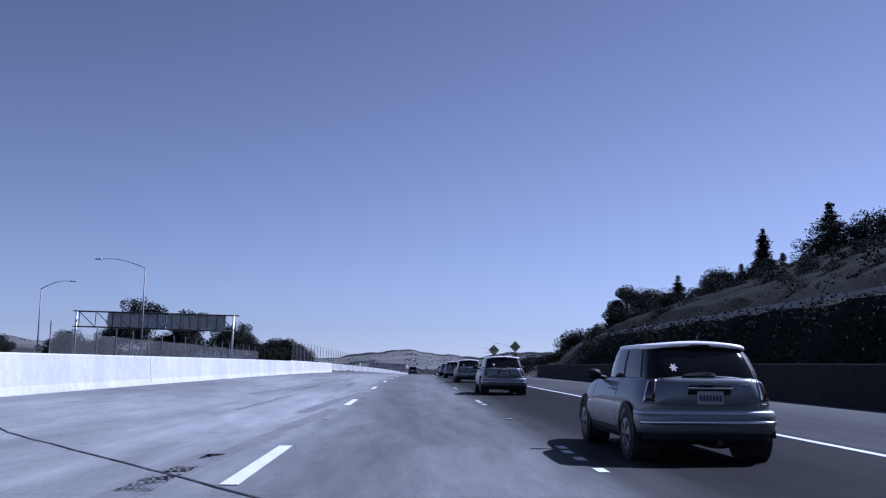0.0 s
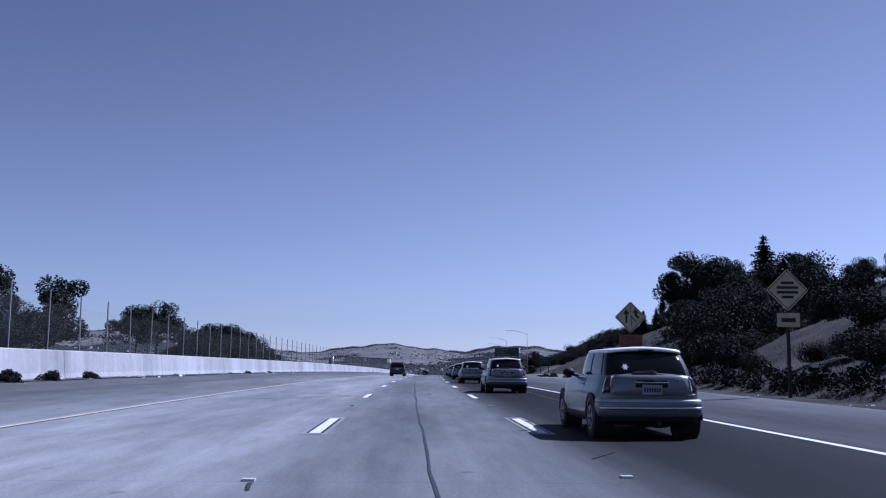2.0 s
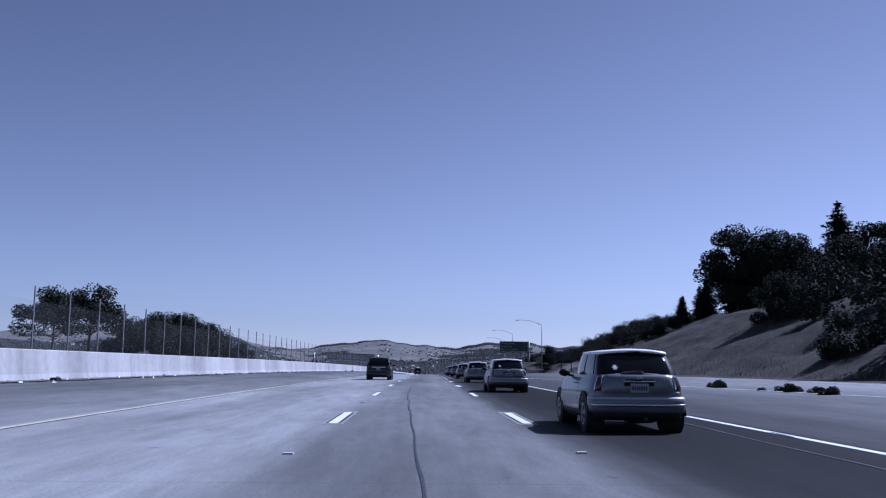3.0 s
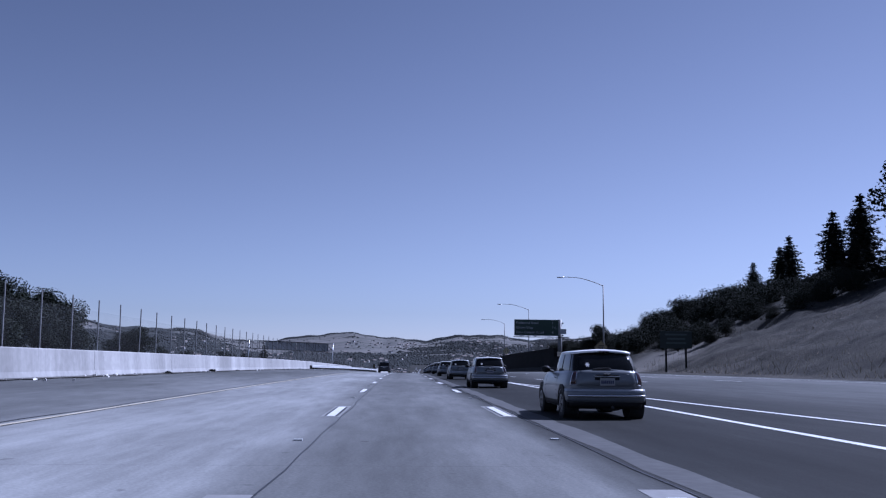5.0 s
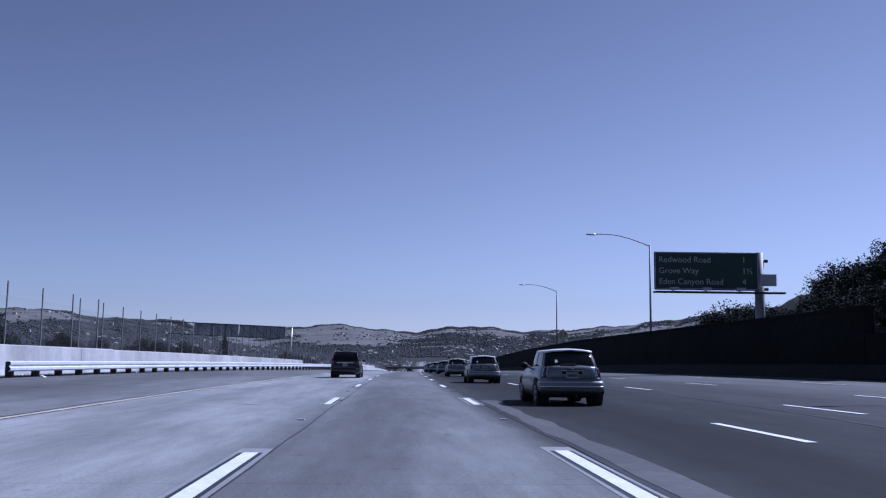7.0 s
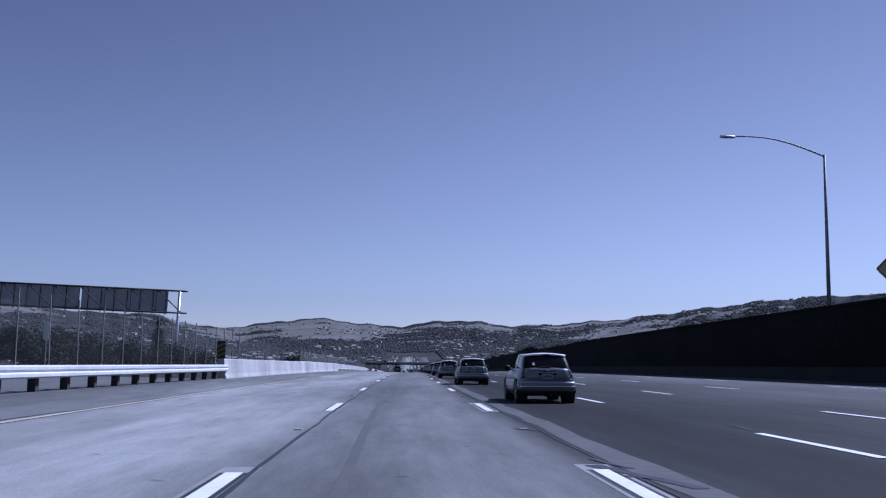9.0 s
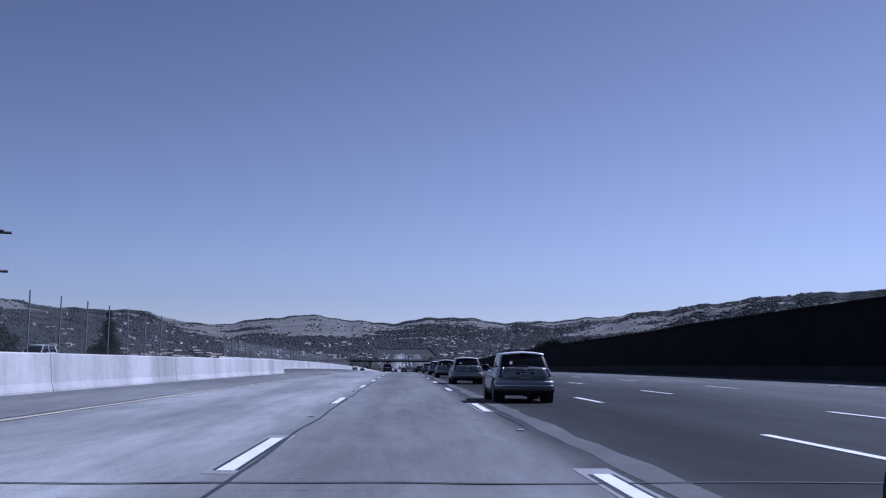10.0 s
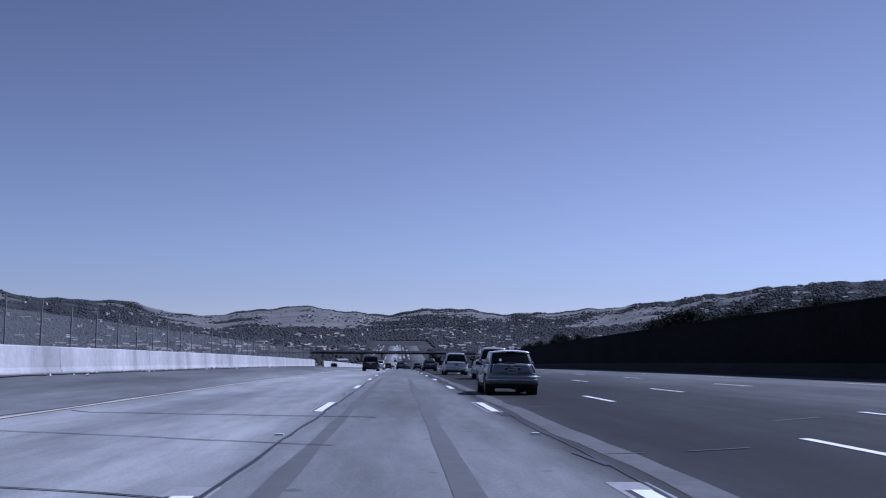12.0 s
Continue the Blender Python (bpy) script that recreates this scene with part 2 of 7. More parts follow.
def ground_material():
    """Dry grass, bare earth and darker scrub."""
    m = bpy.data.materials.new("dry_grass_and_earth")
    m.use_nodes = True
    nt, b = m.node_tree, m.node_tree.nodes["Principled BSDF"]
    L = nt.links.new
    tc = nt.nodes.new("ShaderNodeTexCoord")
    big = node(nt, "ShaderNodeTexNoise", Scale=0.012, Detail=8.0, Roughness=0.6)
    med = node(nt, "ShaderNodeTexNoise", Scale=0.35, Detail=8.0, Roughness=0.65)
    fin = node(nt, "ShaderNodeTexNoise", Scale=6.0, Detail=5.0, Roughness=0.7)
    for n in (big, med, fin):
        L(tc.outputs["Object"], n.inputs[0])
    # near earth and grass are darkened to carry the slope's shade
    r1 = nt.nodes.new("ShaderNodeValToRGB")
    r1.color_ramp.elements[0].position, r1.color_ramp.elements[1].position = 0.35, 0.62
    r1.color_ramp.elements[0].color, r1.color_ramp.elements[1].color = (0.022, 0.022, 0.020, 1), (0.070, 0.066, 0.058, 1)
    L(med.outputs["Fac"], r1.inputs[0])
    r2 = nt.nodes.new("ShaderNodeValToRGB")
    r2.color_ramp.elements[0].position, r2.color_ramp.elements[1].position = 0.42, 0.58
    r2.color_ramp.elements[0].color, r2.color_ramp.elements[1].color = (0.72, 0.74, 0.72, 1), (1.1, 1.08, 1.05, 1)
    L(big.outputs["Fac"], r2.inputs[0])
    r3 = nt.nodes.new("ShaderNodeValToRGB")
    r3.color_ramp.elements[0].position, r3.color_ramp.elements[1].position = 0.3, 0.75
    r3.color_ramp.elements[0].color, r3.color_ramp.elements[1].color = (0.6, 0.6, 0.6, 1), (1.2, 1.2, 1.2, 1)
    L(fin.outputs["Fac"], r3.inputs[0])
    col = r1
    for r in (r2, r3):
        mx = nt.nodes.new("ShaderNodeVectorMath")
        mx.operation = "MULTIPLY"
        L(col.outputs[0], mx.inputs[0])
        L(r.outputs[0], mx.inputs[1])
        col = mx
    # far hills: straw-coloured open pasture, mixed in paler with distance to imitate haze
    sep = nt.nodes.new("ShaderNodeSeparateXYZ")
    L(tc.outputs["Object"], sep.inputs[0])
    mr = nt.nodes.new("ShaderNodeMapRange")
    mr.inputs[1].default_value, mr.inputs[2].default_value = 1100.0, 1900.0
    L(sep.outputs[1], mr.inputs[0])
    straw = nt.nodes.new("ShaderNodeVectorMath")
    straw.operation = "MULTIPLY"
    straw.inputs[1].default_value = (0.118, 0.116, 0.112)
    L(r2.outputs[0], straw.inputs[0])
    cover = nt.nodes.new("ShaderNodeAttribute")
    cover.attribute_name = "cover"
    grove = node(nt, "ShaderNodeTexNoise", Scale=0.02, Detail=8.0, Roughness=0.65)
    L(tc.outputs["Object"], grove.inputs[0])
    more = nt.nodes.new("ShaderNodeMath")
    more.operation = "MULTIPLY_ADD"
    more.inputs[1].default_value = 0.7
    L(grove.outputs["Fac"], more.inputs[0])
    L(cover.outputs["Fac"], more.inputs[2])
    r4 = nt.nodes.new("ShaderNodeValToRGB")
    r4.color_ramp.elements[0].position, r4.color_ramp.elements[1].position = 0.55, 0.90
    r4.color_ramp.elements[0].color, r4.color_ramp.elements[1].color = (1.0, 1.0, 1.0, 1), (0.30, 0.32, 0.33, 1)
    L(more.outputs[0], r4.inputs[0])
    groves = nt.nodes.new("ShaderNodeVectorMath")
    groves.operation = "MULTIPLY"
    L(straw.outputs[0], groves.inputs[0])
    L(r4.outputs[0], groves.inputs[1])
    straw = groves
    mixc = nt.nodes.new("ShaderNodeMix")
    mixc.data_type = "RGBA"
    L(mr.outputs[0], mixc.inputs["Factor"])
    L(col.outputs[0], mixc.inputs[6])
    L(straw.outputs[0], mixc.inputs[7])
    # a pale worn dirt track at the foot of the slope beside the ramp
    reach = nt.nodes.new("ShaderNodeVectorMath")
    reach.operation = "DISTANCE"
    L(tc.outputs["Object"], reach.inputs[0])
    reach.inputs[1].default_value = spot(303, 29.5, 1.2)
    near = nt.nodes.new("ShaderNodeMapRange")
    for i, v in enumerate((4.0, 9.5, 1.0, 0.0)):
        near.inputs[1 + i].default_value = v
    L(reach.outputs["Value"], near.inputs[0])
    dirt = nt.nodes.new("ShaderNodeMix")
    dirt.data_type = "RGBA"
    dirt.inputs[7].default_value = (0.135, 0.128, 0.115, 1)
    L(near.outputs[0], dirt.inputs["Factor"])
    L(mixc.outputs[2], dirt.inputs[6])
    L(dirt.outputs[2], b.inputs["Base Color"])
    b.inputs["Roughness"].default_value = 0.95
    b.inputs["Specular IOR Level"].default_value = 0.1
    bp = node(nt, "ShaderNodeBump", Strength=0.6, Distance=0.12)
    L(fin.outputs["Fac"], bp.inputs["Height"])
    L(bp.outputs[0], b.inputs["Normal"])
    return m


def barrier_material(name, tone, stain=0.84):
    """Pale concrete with grey runs down from the top and scuffs."""
    m = mat(name, (tone, tone * 0.985, tone * 0.95), 0.8, 0, 0.12, 5.0, 0.5, 0.25)
    nt, b = m.node_tree, m.node_tree.nodes["Principled BSDF"]
    L = nt.links.new
    tc = nt.nodes.new("ShaderNodeTexCoord")
    mp = nt.nodes.new("ShaderNodeMapping")
    mp.inputs["Scale"].default_value = (1.2, 1.2, 0.12)
    L(tc.outputs["Object"], mp.inputs[0])
    run = node(nt, "ShaderNodeTexNoise", Scale=0.28, Detail=8.0, Roughness=0.68, Distortion=0.4)
    L(mp.outputs[0], run.inputs[0])
    mr = nt.nodes.new("ShaderNodeMapRange")
    for i, v in enumerate((0.36, 0.62, stain, 1.05)):
        mr.inputs[1 + i].default_value = v
    L(run.outputs["Fac"], mr.inputs[0])
    src = b.inputs["Base Color"].links[0].from_socket
    mx = nt.nodes.new("ShaderNodeVectorMath")
    mx.operation = "SCALE"
    L(src, mx.inputs[0])
    L(mr.outputs[0], mx.inputs["Scale"])
    L(mx.outputs[0], b.inputs["Base Color"])
    return m


def mesh_material(lo=0.26, hi=0.42):
    """Chain-link wire: mostly open."""
    m = bpy.data.materials.new("chain_link_wire")
    m.use_nodes = True
    nt, b = m.node_tree, m.node_tree.nodes["Principled BSDF"]
    b.inputs["Base Color"].default_value = (0.16, 0.165, 0.165, 1)
    b.inputs["Roughness"].default_value, b.inputs["Metallic"].default_value = 0.6, 0.3
    tc = nt.nodes.new("ShaderNodeTexCoord")
    n = node(nt, "ShaderNodeTexNoise", Scale=0.5, Detail=3.0)
    nt.links.new(tc.outputs["Object"], n.inputs[0])
    mr = nt.nodes.new("ShaderNodeMapRange")
    for i, v in enumerate((0.3, 0.7, lo, hi)):
        mr.inputs[1 + i].default_value = v
    nt.links.new(n.outputs["Fac"], mr.inputs[0])
    nt.links.new(mr.outputs[0], b.inputs["Alpha"])
    return m


M_ROAD = lane_material()
M_GROUND = ground_material()
M_BARRIER = barrier_material("sunlit_barrier_concrete", 0.50)
M_BARRIER_OLD = barrier_material("stained_barrier_concrete", 0.37, 0.62)
# wall and footing: the near-black tones put shade into the concrete's colour
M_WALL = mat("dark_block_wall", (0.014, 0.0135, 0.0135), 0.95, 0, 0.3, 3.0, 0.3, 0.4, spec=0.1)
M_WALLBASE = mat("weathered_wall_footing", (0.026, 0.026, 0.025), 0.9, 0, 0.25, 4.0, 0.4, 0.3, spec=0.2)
M_WHITE = mat("worn_white_paint", (0.60, 0.60, 0.585), 0.6, 0, 0.12, 14.0, 1.5, 0.1)
M_YELLOW = mat("worn_yellow_paint", (0.42, 0.38, 0.29), 0.65, 0, 0.2, 10.0, 1.0, 0.1)
M_TAR = mat("black_tar_seal", (0.018, 0.018, 0.02), 0.5, 0, 0.3, 10.0, 1.0, 0.2)
M_SKID = mat("rubber_skid", (0.062, 0.062, 0.061), 0.8, 0, 0.15, 6.0, 0.8, 0.0)
M_PATCH = mat("pale_concrete_patch", (0.19, 0.189, 0.185), 0.75, 0, 0.15, 9.0, 1.0, 0.1)
M_BAND = mat("pale_worn_joint_band", (0.052, 0.052, 0.051), 0.8, 0, 0.3, 7.0, 0.7, 0.1)
M_SMEAR = mat("faint_dark_smear", (0.135, 0.136, 0.134), 0.8, 0, 0.18, 5.0, 0.6, 0.0)
M_STEEL = mat("galvanised_steel", (0.50, 0.51, 0.52), 0.42, 0.75, 0.15, 5.0, 0.6, 0.05)
M_RAIL = mat("bright_zinc_rail", (0.56, 0.57, 0.57), 0.5, 0.25, 0.12, 5.0, 0.6, 0.05)
# darkened copy of the yellow sign face, with back-lit shade in its colour
M_SIGNSHADE = mat("dull_shaded_sign_face", (0.17, 0.145, 0.075), 0.6, 0, 0.15, 4.0, 0.6, 0.02)
M_BOARD = mat("black_green_board_face", (0.008, 0.017, 0.014), 0.5, 0, 0.2, 2.0, 0.4, 0.02)
M_GREYPOST = mat("dull_grey_post", (0.22, 0.22, 0.22), 0.6, 0.3, 0.15, 6.0, 0.6, 0.05)
M_DARKSTEEL = mat("weathered_dark_steel", (0.045, 0.045, 0.047), 0.7, 0.2, 0.25, 5.0, 0.6, 0.05)
M_TIMBER = mat("dark_timber_post", (0.03, 0.028, 0.026), 0.9, 0, 0.3, 9.0, 1.2, 0.3)
M_SIGNBACK = mat("grey_aluminium_sign_back", (0.42, 0.425, 0.43), 0.55, 0.4, 0.15, 3.0, 0.4, 0.05)
M_GREEN = mat("green_sign_face", (0.010, 0.036, 0.025), 0.45, 0, 0.15, 2.0, 0.4, 0.02)
M_SIGNYELLOW = mat("yellow_sign_face", (0.48, 0.43, 0.25), 0.5, 0, 0.1, 4.0, 0.6, 0.02)
M_ORANGE = mat("orange_sign_face", (0.20, 0.055, 0.035), 0.5, 0, 0.1, 4.0, 0.6, 0.02)
M_BLACK = mat("black_paint", (0.012, 0.012, 0.012), 0.5, 0, 0.2, 6.0, 0.8, 0.02)
M_SIGNWHITE = mat("white_sign_lettering", (0.42, 0.43, 0.42), 0.45, 0, 0.08, 6.0, 0.8, 0.0)
M_MESH = mesh_material()
M_MESH_OPEN = mesh_material(0.06, 0.13)
M_BARK = mat("grey_brown_bark", (0.10, 0.085, 0.07), 0.95, 0, 0.35, 12.0, 1.2, 0.5)
# near-black so that the colour itself carries the slope's shade
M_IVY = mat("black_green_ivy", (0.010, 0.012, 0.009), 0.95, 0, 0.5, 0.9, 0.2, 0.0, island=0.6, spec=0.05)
M_LEAF = mat("dull_green_leaves", (0.016, 0.020, 0.013), 0.9, 0, 0.45, 0.9, 0.2, 0.0, island=0.6, spec=0.2)
M_NEEDLE = mat("dark_conifer_needles", (0.013, 0.016, 0.012), 0.9, 0, 0.45, 0.9, 0.2, 0.0, island=0.6, spec=0.15)
M_SCRUB = mat("olive_scrub_leaves", (0.019, 0.022, 0.016), 0.9, 0, 0.45, 1.5, 0.3, 0.0, island=0.6, spec=0.15)
M_DRYGRASS = mat("dry_straw_stalks", (0.20, 0.17, 0.115), 0.9, 0, 0.3, 4.0, 0.5, 0.0, island=0.5)
M_FARWOOD = mat("far_woods", (0.022, 0.024, 0.023), 0.9, 0, 0.35, 0.05, 0.008, 0.0, island=0.5, spec=0.1)
# a paler copy of the woods' colour, with haze painted in
M_CHAPARRAL = mat("dusty_hill_chaparral", (0.042, 0.045, 0.045), 0.95, 0, 0.25, 0.05, 0.008, 0.0, island=0.4, spec=0.05)
M_FARHOUSE = mat("far_house_walls", (0.36, 0.355, 0.35), 0.8, 0, 0.3, 0.02, 0.006, 0.0, island=0.7)
M_FARROOF = mat("far_house_roofs", (0.20, 0.17, 0.15), 0.85, 0, 0.3, 0.02, 0.006, 0.0, island=0.6)
M_GLASS = mat("dark_car_glass", (0.007, 0.0075, 0.008), 0.06, 0, 0.1, 2.0, 0.4, 0.0, spec=0.28)
M_TYRE = mat("tyre_rubber", (0.016, 0.016, 0.016), 0.85, 0, 0.2, 12.0, 1.0, 0.1)
M_RIM = mat("alloy_wheel", (0.17, 0.17, 0.175), 0.4, 0.7, 0.12, 8.0, 1.0, 0.0)
M_TRIM = mat("black_plastic_trim", (0.009, 0.009, 0.0095), 0.6, 0, 0.15, 12.0, 1.0, 0.05, spec=0.2)
M_TAIL = mat("red_tail_lamp", (0.03, 0.006, 0.007), 0.2, 0, 0.2, 8.0, 1.0, 0.0, coat=0.6)
M_CHROME = mat("chrome_trim", (0.62, 0.62, 0.63), 0.15, 1.0, 0.05, 4.0, 0.5, 0.0)
M_PLATE = mat("white_plate", (0.30, 0.30, 0.29), 0.45, 0, 0.08, 10.0, 1.0, 0.0)
M_PLATEBAR = mat("dark_blue_plate_bars", (0.03, 0.04, 0.10), 0.5, 0, 0.1, 10.0, 1.0, 0.0)
M_STICKER = mat("white_flower_decal", (0.75, 0.74, 0.72), 0.5, 0, 0.08, 10.0, 1.0, 0.0)
M_BUILDING = mat("beige_stucco", (0.36, 0.34, 0.31), 0.85, 0, 0.15, 1.2, 0.15, 0.1)
M_ROOFTILE = mat("brown_roof", (0.16, 0.13, 0.11), 0.85, 0, 0.2, 2.0, 0.2, 0.1)
M_LITTER = mat("sun_bleached_litter", (0.60, 0.59, 0.56), 0.8, 0, 0.3, 9.0, 1.0, 0.1, island=0.6)
M_DIRT = mat("shoulder_dirt_and_grit", (0.085, 0.080, 0.072), 0.95, 0, 0.3, 5.0, 0.5, 0.4)


def paint(name, color, metal=0.35, rough=0.32):
    return mat(name, color, rough, metal, 0.06, 40.0, 1.0, 0.0, coat=0.35)


P_SILVERBLUE = paint("silver_blue_car_paint", (0.14, 0.152, 0.162), 0.3)
P_HIGHLIGHT = paint("bright_silver_car_paint", (0.40, 0.41, 0.42), 0.3)
P_ROOFWHITE = paint("white_roof_paint", (0.86, 0.86, 0.85), 0.0)
P_PALE = paint("pale_silver_car_paint", (0.50, 0.51, 0.52), 0.4)
P_BLACK = paint("black_car_paint", (0.010, 0.010, 0.012), 0.2)
P_DARK = paint("dark_grey_car_paint", (0.035, 0.037, 0.042), 0.4)
P_WHITE = paint("white_car_paint", (0.70, 0.70, 0.69), 0.0)


# ---- building helpers ----
def part(name, bm, material, parent=None, label="", soft=False, bevel=0.0):
    """Link a bmesh (in full-size metres) as one mesh object, under a thing or a part."""
    me = bpy.data.meshes.new(name)
    bm.normal_update()
    bm.transform(Matrix.Scale(SC, 4))
    bm.to_mesh(me)
    bm.free()
    me.materials.append(material)
    if soft:
        me.shade_smooth()
    ob = new(name, me)
    if bevel:
        b = ob.modifiers.new("bevel", "BEVEL")
        b.width, b.segments, b.limit_method = bevel * SC, 2, "ANGLE"
    if parent:
        ob.parent = parent
    if label:
        ob["label"] = label
    return ob


def shared(name, me, parent, m):
    """A further object on an existing mesh, at pose m under its thing."""
    ob = new(name, me)
    ob.parent = parent
    ob.matrix_basis = m
    return ob


def thing(name, m, label, category, group="", kind=""):
    ob = new(name)
    ob.empty_display_size = 0.2
    ob.matrix_basis = m
    return tagged(ob, label, category, group, kind)


def box(bm, x0, x1, y0, y1, z0, z1, m=None):
    vs = [bm.verts.new(Vector((x, y, z)) if m is None else m @ Vector((x, y, z))) for z in (z0, z1) for y in (y0, y1) for x in (x0, x1)]
    for f in ((0, 2, 3, 1), (4, 5, 7, 6), (0, 1, 5, 4), (2, 6, 7, 3), (0, 4, 6, 2), (1, 3, 7, 5)):
        bm.faces.new([vs[i] for i in f])
    return bm


def tube(bm, pts, radii, sides=8, cap=True):
    """A tapering tube along points."""
    rings = []
    for i, p in enumerate(pts):
        p = Vector(p)
        d = (Vector(pts[min(i + 1, len(pts) - 1)]) - Vector(pts[max(i - 1, 0)])).normalized()
        a = d.orthogonal().normalized() if abs(d.z) < 0.99 else Vector((1, 0, 0))
        b = d.cross(a).normalized()
        a = b.cross(d).normalized()
        r = radii[i] if isinstance(radii, (list, tuple)) else radii
        rings.append([bm.verts.new(p + r * (math.cos(2 * math.pi * k / sides) * a + math.sin(2 * math.pi * k / sides) * b)) for k in range(sides)])
    for A, B in zip(rings, rings[1:]):
        for k in range(sides):
            bm.faces.new((A[k], A[(k + 1) % sides], B[(k + 1) % sides], B[k]))
    if cap:
        bm.faces.new(rings[0][::-1])
        bm.faces.new(rings[-1])
    return bm


def loft(bm, rings, closed=True, caps=True):
    vr = [[bm.verts.new(p) for p in r] for r in rings]
    n = len(vr[0])
    for A, B in zip(vr, vr[1:]):
        for k in range(n if closed else n - 1):
            bm.faces.new((A[k], A[(k + 1) % n], B[(k + 1) % n], B[k]))
    if caps and closed:
        bm.faces.new(vr[0][::-1])
        bm.faces.new(vr[-1])
    bmesh.ops.recalc_face_normals(bm, faces=bm.faces)
    return bm


def sweep(stations, profile, closed=True, wob=0.0):
    """A loft along the road: profile(s) gives (lat, up) points; full-size world metres."""
    rings = []
    for s in stations:
        rings.append([spot(s, a + wob * math.sin(s * 0.37), u) / SC for a, u in profile(s)])
    return loft(bmesh.new(), rings, closed)


def stations(s0, s1, step):
    n = max(1, round((s1 - s0) / step))
    return [s0 + (s1 - s0) * i / n for i in range(n + 1)]


def lettering(text, height, m, material, parent, name="lettering", align="LEFT"):
    """Flat raised letters from the built-in font, as one mesh."""
    cu = bpy.data.curves.new(name, "FONT")
    cu.body, cu.size, cu.extrude, cu.align_x = text, height * SC, 0.004, align
    tmp = new(name, cu)
    me = bpy.data.meshes.new_from_object(tmp.evaluated_get(bpy.context.evaluated_depsgraph_get()))
    bpy.data.objects.remove(tmp)
    bpy.data.curves.remove(cu)
    me.materials.clear()
    me.materials.append(material)
    ob = new(name, me)
    ob.parent = parent
    ob.matrix_basis = m
    return ob


def at(x, y, z, rx=0, ry=0, rz=0):
    """A pose inside a thing, in full-size metres."""
    return pose(x * SC, y * SC, z * SC, rx, ry, rz)


# ---- the ground: one sheet from the road to the far hills ----
def steps(*runs):
    out = []
    for a, b, d in runs:
        out += list(np.arange(a, b, d))
    return np.array(out)


def far_height(X, Y, z0):
    """The valley and the hills round it, from the world's X and Y in full-size metres."""
    dx, dy = X - 28.7, Y - 504.0
    r = np.hypot(dx, dy)
    az = np.degrees(np.arctan2(-dx, dy))
    ridge_r = 3350 - 900 * smooth(-14, -34, az) - 800 * smooth(6, 20, az)
    el = 0.72 + 0.22 * np.sin(az * 0.62 + 0.9) * smooth(-16, -8, az) + 0.055 * np.sin(az * 1.7 + 0.4) + 0.03 * np.sin(az * 4.1)
    el = el + 2.0 * smooth(-13, -36, az) - 0.35 * np.exp(-((az - 8.6) / 2.6) ** 2) + 0.75 * smooth(8, 19, az)
    top = -10.6 + ridge_r * np.tan(np.radians(el))
    climb = smooth(0.30, 1.0, r / ridge_r) ** 1.25 * (1 - 0.35 * smooth(1.0, 1.5, r / ridge_r))
    fold = np.zeros_like(X)
    for k, (fx, ph) in enumerate(((0.0042, 0.3), (0.0091, 1.7), (0.021, 4.1))):
        fold += np.sin(X * fx * 1.6 + 1.3 * np.sin(Y * fx * 0.8 + ph)) * (5.0, 2.6, 0.8)[k]
    mid = np.exp(-((r / ridge_r - 0.72) / 0.2) ** 2)
    return -43.0 + (top + 43.0) * climb + fold * mid


def value_noise(x, y, size, seed):
    """Smooth noise from 0 to 1 with lumps of that size (arrays)."""
    table = np.random.RandomState(seed).rand(256, 256)
    u, v = np.asarray(x, float) / size, np.asarray(y, float) / size
    i, j = np.floor(u).astype(int), np.floor(v).astype(int)
    a, b = u - i, v - j
    a, b = a * a * (3 - 2 * a), b * b * (3 - 2 * b)
    return (table[i % 256, j % 256] * (1 - a) + table[(i + 1) % 256, j % 256] * a) * (1 - b) + (table[i % 256, (j + 1) % 256] * (1 - a) + table[(i + 1) % 256, (j + 1) % 256] * a) * b


def wooded(X, Y):
    """How densely trees cover the valley and the hills, 0 to 1: the open pasture lies high up ahead."""
    dx, dy = X - 28.7, Y - 504.0
    r, az = np.hypot(dx, dy), np.degrees(np.arctan2(-dx, dy))
    f = 0.5 * value_noise(X, Y, 420, 3) + 0.3 * value_noise(X, Y, 170, 4) + 0.2 * value_noise(X, Y, 70, 5)
    return smooth(0.45, 0.66, f + 0.035 + 0.30 * (1 - smooth(1400, 2300, r)) + 0.10 * smooth(-10, -18, az) + 0.07 * smooth(10, 18, az))


